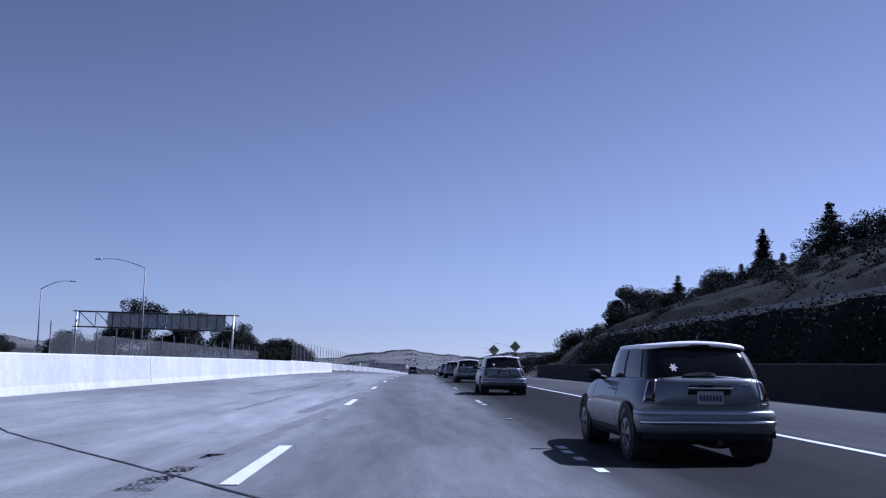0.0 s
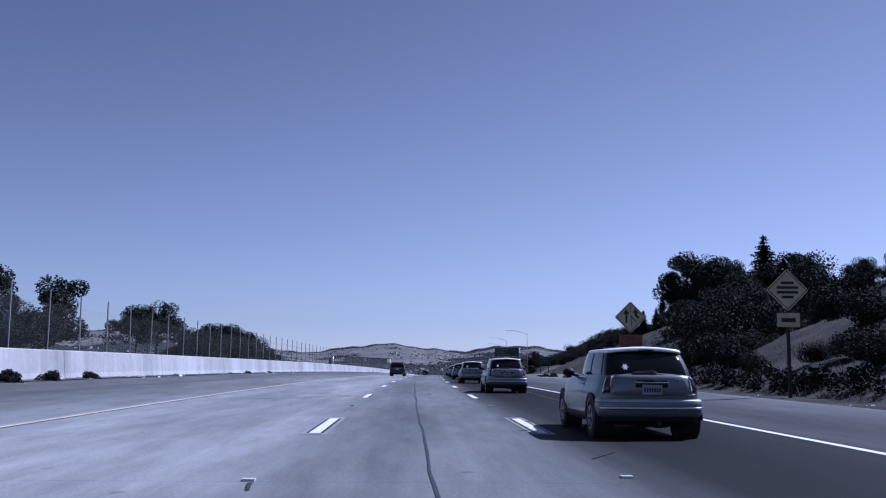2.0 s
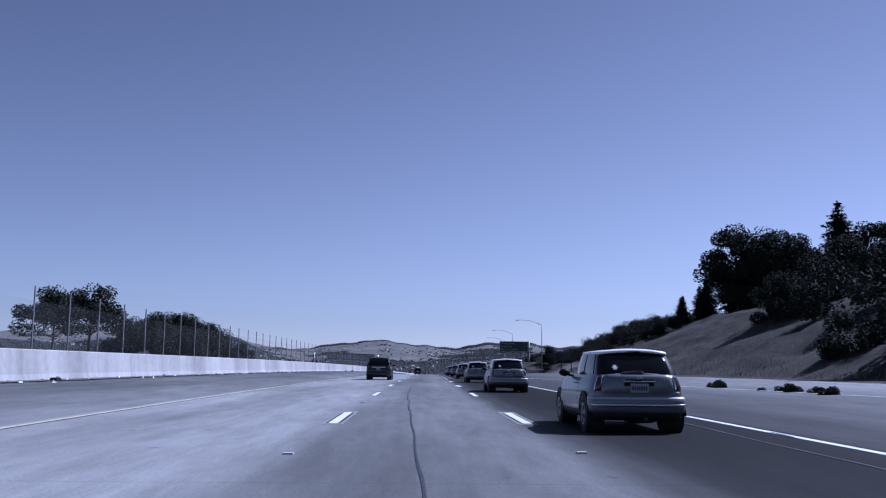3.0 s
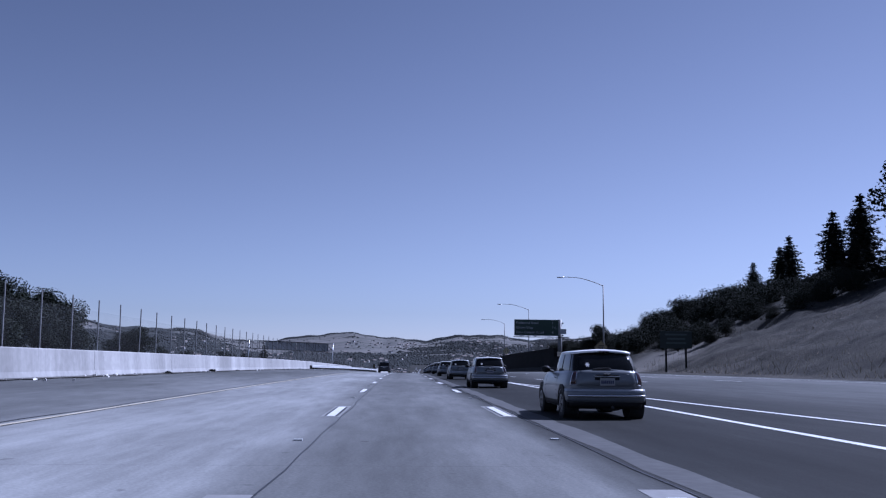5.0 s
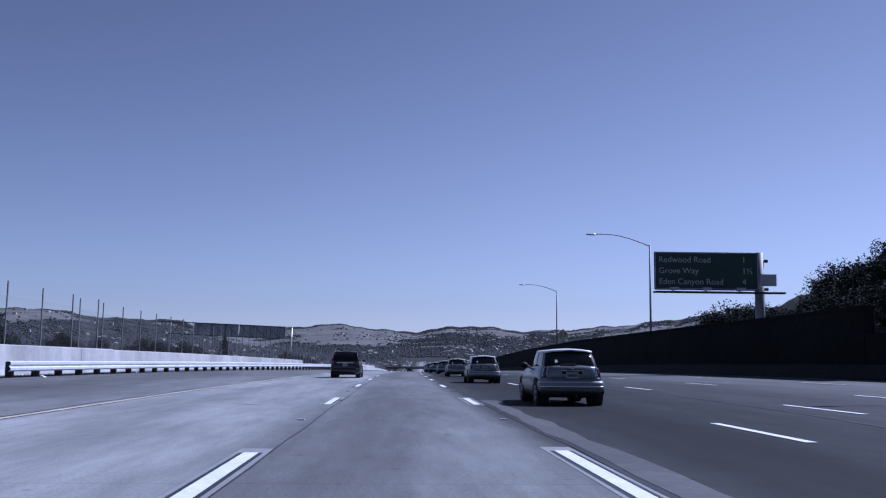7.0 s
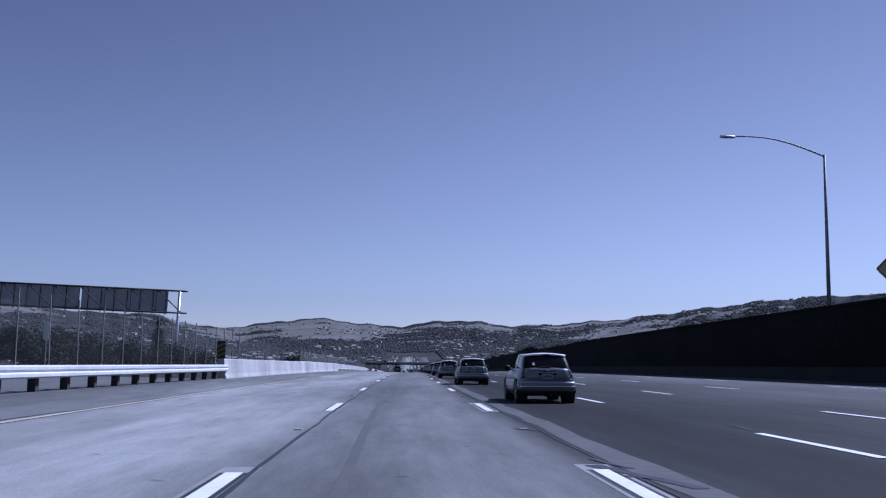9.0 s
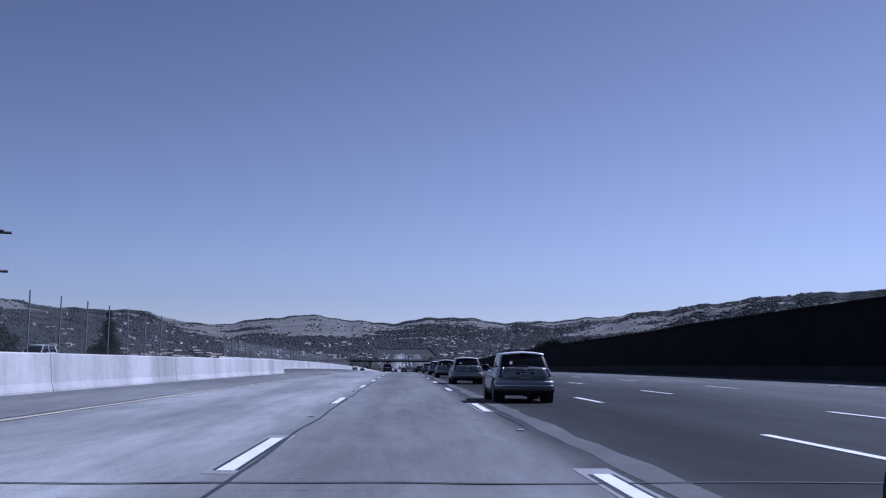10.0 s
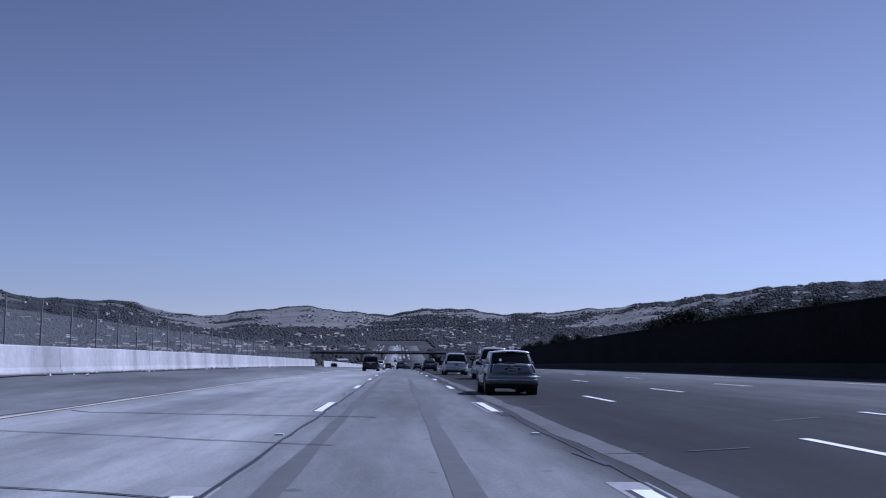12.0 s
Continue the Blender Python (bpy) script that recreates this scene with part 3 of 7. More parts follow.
def make_ground():
    s = steps((-150, -20, 10), (-20, 620, 4.0), (620, 1300, 12), (1300, 4600, 30), (4600, 5900, 120))
    lat = np.concatenate([-steps((170, 700, 24), (700, 2900, 60))[::-1], -steps((30, 170, 6))[::-1], steps((-30, 80, 1.0), (80, 170, 5), (170, 700, 22), (700, 3600, 55))])
    S2, L2 = np.meshgrid(s, lat, indexing="ij")
    P2 = np.interp(S2, SS, PSI)
    X = np.interp(S2, SS, RX) + L2 * np.cos(P2)
    Y = np.interp(S2, SS, RY) + L2 * np.sin(P2)
    near = np.interp(S2, SS, RZ) + cross(S2, L2)
    rough = np.array([noise.fractal(Vector((x * 0.13, y * 0.13, 0.0)), 0.8, 2.0, 4) for x, y in zip(X.ravel(), Y.ravel())]).reshape(X.shape)
    slope = smooth(12, 16, L2) * (1 - smooth(400, 480, S2)) * smooth(0.2, 2.0, cross(S2, L2))
    near = near + rough * (0.9 * slope * (0.15 + 0.85 * smooth(60, 95, S2)) + 0.25 * smooth(-15, -24, L2))
    near = near - 0.06 * (1 - smooth(20.5, 21.5, L2)) * smooth(-14.5, -13.0, L2)
    far = far_height(X, Y, near)
    blend = np.maximum(smooth(760, 1250, S2), np.maximum(smooth(-150, -420, L2), smooth(150, 420, L2)))
    hill_side = smooth(150, 420, L2) * (1 - smooth(500, 900, S2))
    Z = near * (1 - blend) + far * blend
    Z = np.where(hill_side > 0, Z * (1 - hill_side) + (near + 4) * hill_side, Z)
    left_side = smooth(-150, -420, L2) * (1 - smooth(500, 900, S2))
    Z = np.where(left_side > 0, Z * (1 - left_side) + (np.interp(S2, SS, RZ) - 8) * left_side, Z)
    # keep the motorway's own bed clear all the way
    bed = (1 - smooth(26, 60, np.abs(L2))) * smooth(760, 900, S2) * (1 - smooth(1500, 2000, S2))
    Z = Z * (1 - bed) + (np.interp(S2, SS, RZ) - 0.3) * bed
    n, m = X.shape
    verts = np.stack([X, Y, Z], -1).reshape(-1, 3) * SC
    i = np.arange((n - 1) * m).reshape(n - 1, m)[:, :-1].ravel()
    faces = np.stack([i, i + 1, i + m + 1, i + m], 1)
    me = bpy.data.meshes.new("ground")
    me.from_pydata(verts.tolist(), [], faces.tolist())
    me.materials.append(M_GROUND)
    me.shade_smooth()
    cover = me.attributes.new("cover", "FLOAT", "POINT")
    cover.data.foreach_set("value", wooded(X, Y).ravel().astype(np.float32))
    ob = new("ground", me)
    tagged(ob, "dry grass cut slope, verges and far tawny hills", "ground", kind="structure")
    return X, Y, Z


GX, GY, GZ = make_ground()


def ground_up(s, lat):
    return float(cross(np.array([s]), np.array([lat]))[0])


# ---- the road surface ----
def right_edge(s):
    """Where the paving ends on the right."""
    return 10.6 + 0.6 * float(smooth(66, 120, s)) + 10.6 * float(smooth(118, 152, s)) - 0.7 * float(smooth(205, 300, s)) + 0.45 * float(smooth(300, 322, s))


def left_edge(s):
    return -9.2 - 3.6 * float(smooth(80, 84, s)) * float(1 - smooth(405, 414, s)) - 3.6 * float(smooth(480, 484, s))


def make_road():
    me = bpy.data.meshes.new("road")
    rows = [float(v) for v in steps((-150, 620, 2.5), (620, 1400, 10), (1400, 1660, 40))]
    fixed = [-12.8, -11.2, -9.5, -9.0, -8.1, -7.1, -6.2, -5.0, -3.4, -1.83, 0.0, 1.83, 3.0, 4.5, 5.85, 7.2, 8.8, 10.6, 12.4, 14.4, 16.6, 19.0]
    cols = len(fixed) + 2
    verts, uvs, faces = [], [], []
    for s in rows:
        a, b = left_edge(s), right_edge(s)
        for lat in [a] + [min(max(v, a), b) for v in fixed] + [b]:
            up = float(rise(lat))
            verts.append(spot(s, lat, up))
            uvs.append((lat, s))
    for r in range(len(rows) - 1):
        for k in range(cols - 1):
            i = r * cols + k
            faces.append((i, i + 1, i + cols + 1, i + cols))
    me.from_pydata(verts, [], faces)
    lay = me.uv_layers.new(name="road")
    for loop in me.loops:
        lay.data[loop.index].uv = uvs[loop.vertex_index]
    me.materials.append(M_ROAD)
    me.shade_smooth()
    ob = new("road", me)
    return tagged(ob, "worn concrete motorway lanes with dark tyre tracks", "road", kind="structure")


road = make_road()


def strip(name, material, s0, s1, lat, width, up=0.006, step=3.0, wob=None, parent=None, taper=0.0):
    """A thin painted or sealed band along the road."""
    bm = bmesh.new()
    prev = None
    for s in stations(s0, s1, step):
        c = lat(s) if callable(lat) else lat
        w = width(s) if callable(width) else width
        if wob:
            c += wob * (noise.noise(Vector((s * 0.35, c, 1.7))) + 0.5 * noise.noise(Vector((s * 1.7, c, 4.2))))
            w *= 1 + 0.5 * noise.noise(Vector((s * 1.1, c, 9.1)))
        base = float(rise(c))
        row = [bm.verts.new(spot(s, c + k * w / 2, base + up) / SC) for k in (-1, 1)]
        if prev:
            bm.faces.new((prev[0], prev[1], row[1], row[0]))
        prev = row
    return part(name, bm, material, parent or road)


def dash_mesh(name, length, width, material, z):
    bm = bmesh.new()
    box(bm, -width / 2, width / 2, -length, 0, z - 0.004, z)
    return part(name, bm, material, road)


PERIOD, DASH = 14.63, 3.66
# dashes of the two lines beside the lane; the left line shifts its beat late in the drive
white_dash = dash_mesh("lane_dash", DASH, 0.17, M_WHITE, 0.010)
dark_dash = dash_mesh("lane_dash_border", DASH - 0.06, 0.27, M_BLACK, 0.006)
patch = dash_mesh("lane_dash_patch", DASH + 0.7, 0.38, M_PATCH, 0.0035)
fleck = dash_mesh("paint_fleck", 0.34, 0.12, M_WHITE, 0.008)
marker_bm = bmesh.new()
box(marker_bm, -0.06, 0.06, -0.05, 0.05, 0.0, 0.022)
marker = part("road_stud", marker_bm, M_SIGNWHITE, road, "white raised road stud", bevel=0.008)
first = {ob.name: True for ob in (white_dash, dark_dash, patch, marker, fleck)}


def lay(ob, s, lat, up=0.0):
    m = set_down(s, lat, up + float(rise(lat)), tilt=True)
    if first.pop(ob.name, None):
        ob.matrix_basis = m
        return ob
    return shared(ob.name, ob.data, road, m)


for k in range(-3, 62):
    for side, lat in ((0, -1.83), (1, 1.83)):
        s = k * PERIOD - (0.37 if side == 0 else 0)
        if side == 0:
            s += {29: 4.2, 30: 3.5, 31: 3.7, 32: 3.1, 33: 1.6}.get(k, 0.0)
        if side == 1 and s < 60:
            # worn down to a few flecks of paint
            for d in (0.1, 0.7, 1.5, 2.6):
                lay(fleck, s - d, lat + 0.02 * math.sin(7 * d + k))
        else:
            lay(white_dash, s, lat)
        if s > 45 and s < 560:
            lay(dark_dash, s, lat)
            if k % 3 != 1:
                lay(patch, s + 0.5, lat)
        if 0 < s < 560:
            lay(marker, s - 5.5 - 3.66, lat - 0.02)
for k in range(15, 62):
    s = k * PERIOD
    if s > 262:
        lay(white_dash, s + 4.9, 5.55)
    if s > 225:
        lay(white_dash, s + 10.0, 9.15)
        lay(white_dash, s + 13.6, 12.9)
        lay(white_dash, s + 11.0, 17.0)
strip("edge_line", M_YELLOW, 40, 1300, -6.7, 0.16)
strip("edge_line_seam", M_TAR, 150, 640, -6.83, 0.05, 0.005, 1.5, 0.12)
strip("edge_line", M_WHITE, -150, 205, 5.85, 0.16)
strip("gore_line", M_WHITE, 196, 262, 6.12, 0.22)
strip("gore_line", M_WHITE, 196, 250, lambda s: 6.2 + 3.0 * ((250 - s) / 54.0) ** 1.15, 0.2)
strip("ramp_edge_line", M_WHITE, 130, 196, lambda s: 9.2 + 6.0 * ((196 - s) / 66.0) ** 1.1, 0.16)
strip("ramp_edge_line", M_WHITE, 128, 318, lambda s: right_edge(s) - 1.3, 0.14)

# grit and dirt at the barrier's foot
for a, b in ((84, 322), (482, 640)):
    strip("dirt_strip", M_DIRT, a, b, -12.45, 0.75, 0.012, 0.8, 0.16)

# tar seams and cracks
strip("tar_seam", M_TAR, 62, 156, lambda s: -0.18 - 0.0028 * (s - 100) + 0.35 * float(smooth(115, 150, s)) * -1, 0.034, 0.007, 1.0, 0.05)
strip("tar_seam", M_TAR, 190, 330, -1.6, 0.02, 0.007, 1.5, 0.07)
strip("tar_seam", M_TAR, 190, 420, 2.05, 0.024, 0.007, 1.2, 0.06)
strip("tar_seam", M_TAR, 330, 610, -1.68, 0.05, 0.008, 0.8, 0.06)
strip("tar_seam", M_TAR, 430, 620, 1.98, 0.03, 0.008, 0.8, 0.06)
strip("tar_seam", M_TAR, 93, 132, lambda s: 4.3 + (s - 93) * 0.02, 0.05, 0.007, 1.5, 0.1)
strip("tar_seam", M_TAR, 262, 330, lambda s: 6.2 + (s - 262) * 0.05, 0.05, 0.007, 1.5, 0.15)
strip("skid_mark", M_SKID, 360, 402, lambda s: -0.75 - 0.004 * (s - 380), lambda s: 0.03 + 0.10 * float(smooth(360, 385, s)), 0.004, 3, 0.02)
strip("skid_mark", M_SKID, 504, 556, -1.22, 0.22, 0.004, 3, 0.02)
strip("skid_mark", M_SKID, 504, 556, 0.38, 0.24, 0.004, 3, 0.02)


# pale worn concrete beside the lane joint, dark smears on the first stretch
strip("pale_band", M_BAND, 190, 306, 2.36, 0.44, 0.0035, 1.2, 0.06)
strip("pale_band", M_BAND, 352, 600, 2.34, 0.40, 0.0035, 1.2, 0.07)
random.seed(52)
for _ in range(16):
    a = random.uniform(-8, 62)
    c, d = random.choice((-5.6, -4.9, -4.2, -3.3, -2.6)), random.uniform(-0.03, 0.05)
    strip("smear", M_SMEAR, a, a + random.uniform(5, 15), lambda s, a=a, c=c, d=d: c + d * (s - a), random.uniform(0.12, 0.40), 0.003, 0.6, 0.08)


def crack(s0, lat0, s1, lat1, width=0.05, wob=0.12):
    """A sealed crack from one spot to another across the lanes."""
    bm = bmesh.new()
    n = max(4, int(math.hypot(s1 - s0, lat1 - lat0) / 0.35))
    prev = None
    d = Vector((lat1 - lat0, s1 - s0)).normalized()
    for i in range(n + 1):
        f = i / n
        s, c = s0 + (s1 - s0) * f, lat0 + (lat1 - lat0) * f
        o = wob * noise.noise(Vector((s * 0.8, c * 0.8, 3.3)))
        w = width * (0.7 + 0.6 * abs(noise.noise(Vector((s * 2, c * 2, 5.5)))))
        base = float(rise(c))
        row = [bm.verts.new(spot(s + d.x * (o + k * w), c - d.y * (o + k * w), base + 0.009) / SC) for k in (-1, 1)]
        if prev:
            bm.faces.new((prev[0], prev[1], row[1], row[0]))
        prev = row
    part("crack", bm, M_TAR, road)


crack(4.4, -8.6, -5.8, -0.6, 0.022, 0.06)
crack(73.5, -6.4, 62.8, 6.4, 0.05, 0.2)
crack(101.0, 2.0, 100.6, 4.2, 0.03)
crack(416.0, -6.6, 414.8, -1.9, 0.045)
crack(412.0, -6.6, 411.0, -1.9, 0.045)
crack(407.0, -6.6, 405.8, -1.9, 0.05)
crack(423.5, -6.4, 423.8, 9.0, 0.035)
crack(363.8, -1.5, 363.4, 2.0, 0.025)
crack(497.5, -8.5, 495.5, -1.0, 0.045)
crack(505.0, -6.5, 504.5, -0.5, 0.03)
crack(522.0, -6.5, 521.0, -0.6, 0.045)
crack(530.0, -6.5, 529.5, -1.7, 0.03)
crack(380.8, 1.92, 379.0, 2.35, 0.10, 0.25)
crack(386.0, 1.65, 385.6, 1.95, 0.05)
random.seed(41)
for _ in range(70):
    s, lat = random.uniform(20, 560), random.choice((-1.75, 2.0, 2.0, 5.7))
    crack(s, lat + random.uniform(-0.1, 0.1), s + random.uniform(-1.4, 1.4), lat + random.uniform(-0.3, 0.3), random.uniform(0.015, 0.05), 0.2)
for _ in range(22):
    s, lat = random.uniform(140, 560), random.uniform(-6.0, 9.0)
    crack(s, lat, s + random.uniform(-0.3, 0.3), lat + random.uniform(0.5, 1.6), random.uniform(0.012, 0.03), 0.15)
crack(517.8, -6.4, 515.7, -1.0, 0.022)
crack(512.6, -4.4, 511.5, -1.8, 0.025)
crack(515.2, 3.3, 515.7, 4.2, 0.04)
crack(520.4, 6.6, 521.0, 7.7, 0.06)
crack(514.9, 2.2, 515.0, 2.7, 0.025)


def loop_ring(s, lat, r=0.95):
    """A round saw cut in a lane, sealed with tar."""
    bm = bmesh.new()
    ins, outs = [], []
    for k in range(40):
        a = 2 * math.pi * k / 40
        for rr, lst in ((r - 0.024, ins), (r + 0.024, outs)):
            lst.append(bm.verts.new(spot(s + rr * math.sin(a), lat + rr * math.cos(a), 0.010) / SC))
    for k in range(40):
        bm.faces.new((ins[k], outs[k], outs[(k + 1) % 40], ins[(k + 1) % 40]))
    part("loop_cut", bm, M_TAR, road)


crack(102.6, -3.9, 99.8, -2.35, 0.04, 0.15)
crack(96.6, -5.2, 99.75, -2.35, 0.04, 0.12)
crack(99.9, -2.6, 99.7, -2.1, 0.08, 0.1)
crack(99.65, -1.8, 99.2, 0.9, 0.02, 0.08)
loop_ring(102.2, -0.45, 0.85)
loop_ring(103.7, -4.45, 0.95)


# a shallow concrete ditch along the slope
def ditch():
    bm = sweep(stations(-40, 78, 3.0), lambda s: [(14.7, ground_up(s, 14.7) + 0.05), (15.1, ground_up(s, 15.1) - 0.1), (15.5, ground_up(s, 15.5) - 0.1), (16.1, ground_up(s, 16.1) + 0.10), (16.1, ground_up(s, 16.1) - 0.4), (14.7, ground_up(s, 14.7) - 0.6)])
    tagged(part("ditch", bm, M_PATCH), "pale concrete drainage ditch across the dark slope", "ditch", kind="structure")


ditch()


# ---- barriers, walls ----
def barrier(name, s0, s1, lat, base, top, material, label, face=1, cut=12.0):
    """Sloped-face concrete median barrier, cast in lengths with open joints."""
    root = thing(name, Matrix(), label, "barrier", kind="structure")
    a = s0
    while a < s1 - 0.5:
        b = min(a + cut, s1)

        def prof(s, base=base, top=top):
            c = lat(s) if callable(lat) else lat
            u = ground_up(s, c) if base is None else base
            h = top - 0.28 if base is None else top - base
            return [(c - 0.22, u - 0.15), (c + 0.22, u - 0.15), (c + 0.22, u + 0.04), (c + 0.165, u + 0.22), (c + 0.10, u + h - 0.03), (c + 0.07, u + h),
                    (c - 0.07, u + h), (c - 0.10, u + h - 0.03), (c - 0.165, u + 0.22), (c - 0.22, u + 0.04)]
        part("barrier_length", sweep(stations(a, b - 0.025, 3.0), prof), material, root)
        a = b
    return root


barrier("barrier_1", -150, 80.5, -9.2, 0.26, 1.24, M_BARRIER, "bright sunlit concrete median barrier with a square end")
barrier("barrier_2", 78, 322, -13.1, 0.44, 1.47, M_BARRIER_OLD, "stained pale concrete barrier below a wire fence")
barrier("barrier_3", 414, 480.5, -9.0, 0.27, 1.22, M_BARRIER_OLD, "scuffed pale concrete median barrier with a white nose")
barrier("barrier_4", 322, 394, -13.4, 0.46, 1.45, M_BARRIER_OLD, "stained pale concrete barrier ending among bushes")
barrier("barrier_7", 479, 640, -13.4, 0.46, 1.45, M_BARRIER_OLD, "stained pale concrete barrier along the shoulder")
barrier("barrier_5", 640, 1250, -12.0, 0.3, 1.3, M_BARRIER_OLD, "pale concrete median barrier going down the hill", cut=60)
barrier("barrier_6", -150, 67, 11.2, 0.1, 1.22, M_WALLBASE, "grey concrete barrier at the foot of the slope, shade in its colour")


def right_wall():
    root = thing("wall_right", Matrix(), "tall block retaining wall with a stepped top, shade put into its dark colour", "wall", kind="structure")

    def top(s):
        if s < 320.5:
            return 2.4
        if s < 487:
            return 3.68 + 0.38 * float(smooth(322, 400, s))
        return 3.92 - 0.2 * float(smooth(540, 640, s))

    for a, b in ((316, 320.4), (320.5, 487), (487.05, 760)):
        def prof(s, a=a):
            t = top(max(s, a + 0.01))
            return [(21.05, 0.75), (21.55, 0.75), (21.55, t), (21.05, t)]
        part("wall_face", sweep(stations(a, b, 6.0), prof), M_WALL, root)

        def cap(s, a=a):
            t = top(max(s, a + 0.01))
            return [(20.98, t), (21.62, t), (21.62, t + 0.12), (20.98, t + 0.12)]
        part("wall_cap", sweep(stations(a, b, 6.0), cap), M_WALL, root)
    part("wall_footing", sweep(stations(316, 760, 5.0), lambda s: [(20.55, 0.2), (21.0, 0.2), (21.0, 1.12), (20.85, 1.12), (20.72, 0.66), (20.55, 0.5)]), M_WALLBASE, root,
         "concrete barrier at the wall's foot, shade put into its dark colour")
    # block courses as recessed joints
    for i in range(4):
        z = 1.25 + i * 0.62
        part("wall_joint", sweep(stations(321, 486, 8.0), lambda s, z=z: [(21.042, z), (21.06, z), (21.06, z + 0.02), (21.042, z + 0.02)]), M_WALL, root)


right_wall()


# ---- wire fence behind the left barrier ----
def fence(s0, s1, lat, group, tall=3.15, wire=None):
    root = thing("wire_fence", Matrix(), "tall grey chain-link fence on thin posts behind the barrier", "fence", group)
    bm = bmesh.new()
    tube(bm, [(0, 0, 0), (0, 0, tall)], 0.03, 6)
    first_post = part("post", bm, M_GREYPOST, root)
    s, k = s0, 0
    while s <= s1:
        m = set_down(s, lat, 0.55, turn=0)
        m = m @ Matrix.Rotation(radians(2.0 * noise.noise(Vector((s, 0, 0)))), 4, "Y")
        if k == 0:
            first_post.matrix_basis = m
        else:
            shared("post", first_post.data, root, m)
        s, k = s + 3.05, k + 1
    a = s0
    while a < s1 - 1:
        b = min(a + 12.2, s1)
        bm = bmesh.new()
        prev = None
        for q in stations(a, b, 3.05):
            sag = 0.05 * noise.noise(Vector((q, 3, 0)))
            row = [bm.verts.new(spot(q, lat - 0.03, u) / SC) for u in (0.6, 2.3, 0.55 + tall - 0.5 + sag)]
            if prev:
                for i in range(2):
                    bm.faces.new((prev[i], prev[i + 1], row[i + 1], row[i]))
            prev = row
        part("mesh_panel", bm, wire or M_MESH, root)
        a = b
    return root


fence(84, 322, -13.75, "median fences", 3.15, mesh_material(0.05, 0.10))
fence(322, 470, -14.6, "median fences", 3.2, M_MESH_OPEN)
fence(484, 640, -14.0, "median fences", 2.7)
fence(30, 84, -17.5, "median fences", 2.4)


def far_screen(s0, s1, lat, u0, u1):
    """A dark slatted screen fence on the far side of the other carriageway."""
    root = thing("screen_fence", Matrix(), "dark grey slatted screen fence beyond the other carriageway", "fence", "screen fences")
    a = s0
    while a < s1 - 1:
        b = min(a + 24, s1)
        part("panel", sweep(stations(a, b - 0.1, 6.0), lambda s: [(lat, u0), (lat + 0.08, u0), (lat + 0.08, u1), (lat, u1)]), M_SIGNBACK, root)
        a = b


far_screen(60, 430, -62, 0.2, 2.6)


# ---- steel guard rail on timber posts ----
def guard_rail(s0, s1, lat, label, group, face=1, up0=0.2, metal=None):
    root = thing("guard_rail", Matrix(), label, "guard rail", group)

    def beam(zc):
        def prof(s):
            c = lat(s) if callable(lat) else lat
            pts = [(0.0, -0.16), (0.07, -0.12), (0.07, -0.05), (0.015, 0.0), (0.07, 0.05), (0.07, 0.12), (0.0, 0.16)]
            ring = [(c + face * (x + 0.10), zc + up0 + z) for x, z in pts]
            return ring + [(c + face * (x + 0.085), zc + up0 + z) for x, z in pts[::-1]]
        return prof
    part("beam", sweep(stations(s0, s1, 2.0), beam(0.58)), metal or M_RAIL, root, soft=False)
    bm = bmesh.new()
    box(bm, -0.10, 0.10, -0.10, 0.10, -0.3, 0.72)
    p0 = part("post", bm, M_TIMBER, root, bevel=0.01)
    bm = bmesh.new()
    box(bm, -0.08, 0.10, -0.09, 0.09, 0.42, 0.74)
    s, k = s0 + 0.6, 0
    while s < s1:
        c = lat(s) if callable(lat) else lat
        m = set_down(s, c - face * 0.12, up0)
        if k == 0:
            p0.matrix_basis = m
        else:
            shared("post", p0.data, root, m)
        s, k = s + 1.905, k + 1
    bm.free()
    return root


guard_rail(309, 414.3, lambda s: -12.0 + 3.1 * float(smooth(309, 414, s)), "bright steel guard rail on dark timber posts", "guard rails")
# the ramp rail takes a darker metal colour in place of shade
guard_rail(293.5, 317, lambda s: 24.2 - 3.0 * float(smooth(290, 317, s)), "steel guard rail on dark timber posts beside the ramp, darker metal for shade", "guard rails", face=-1, up0=0.62, metal=M_GREYPOST)


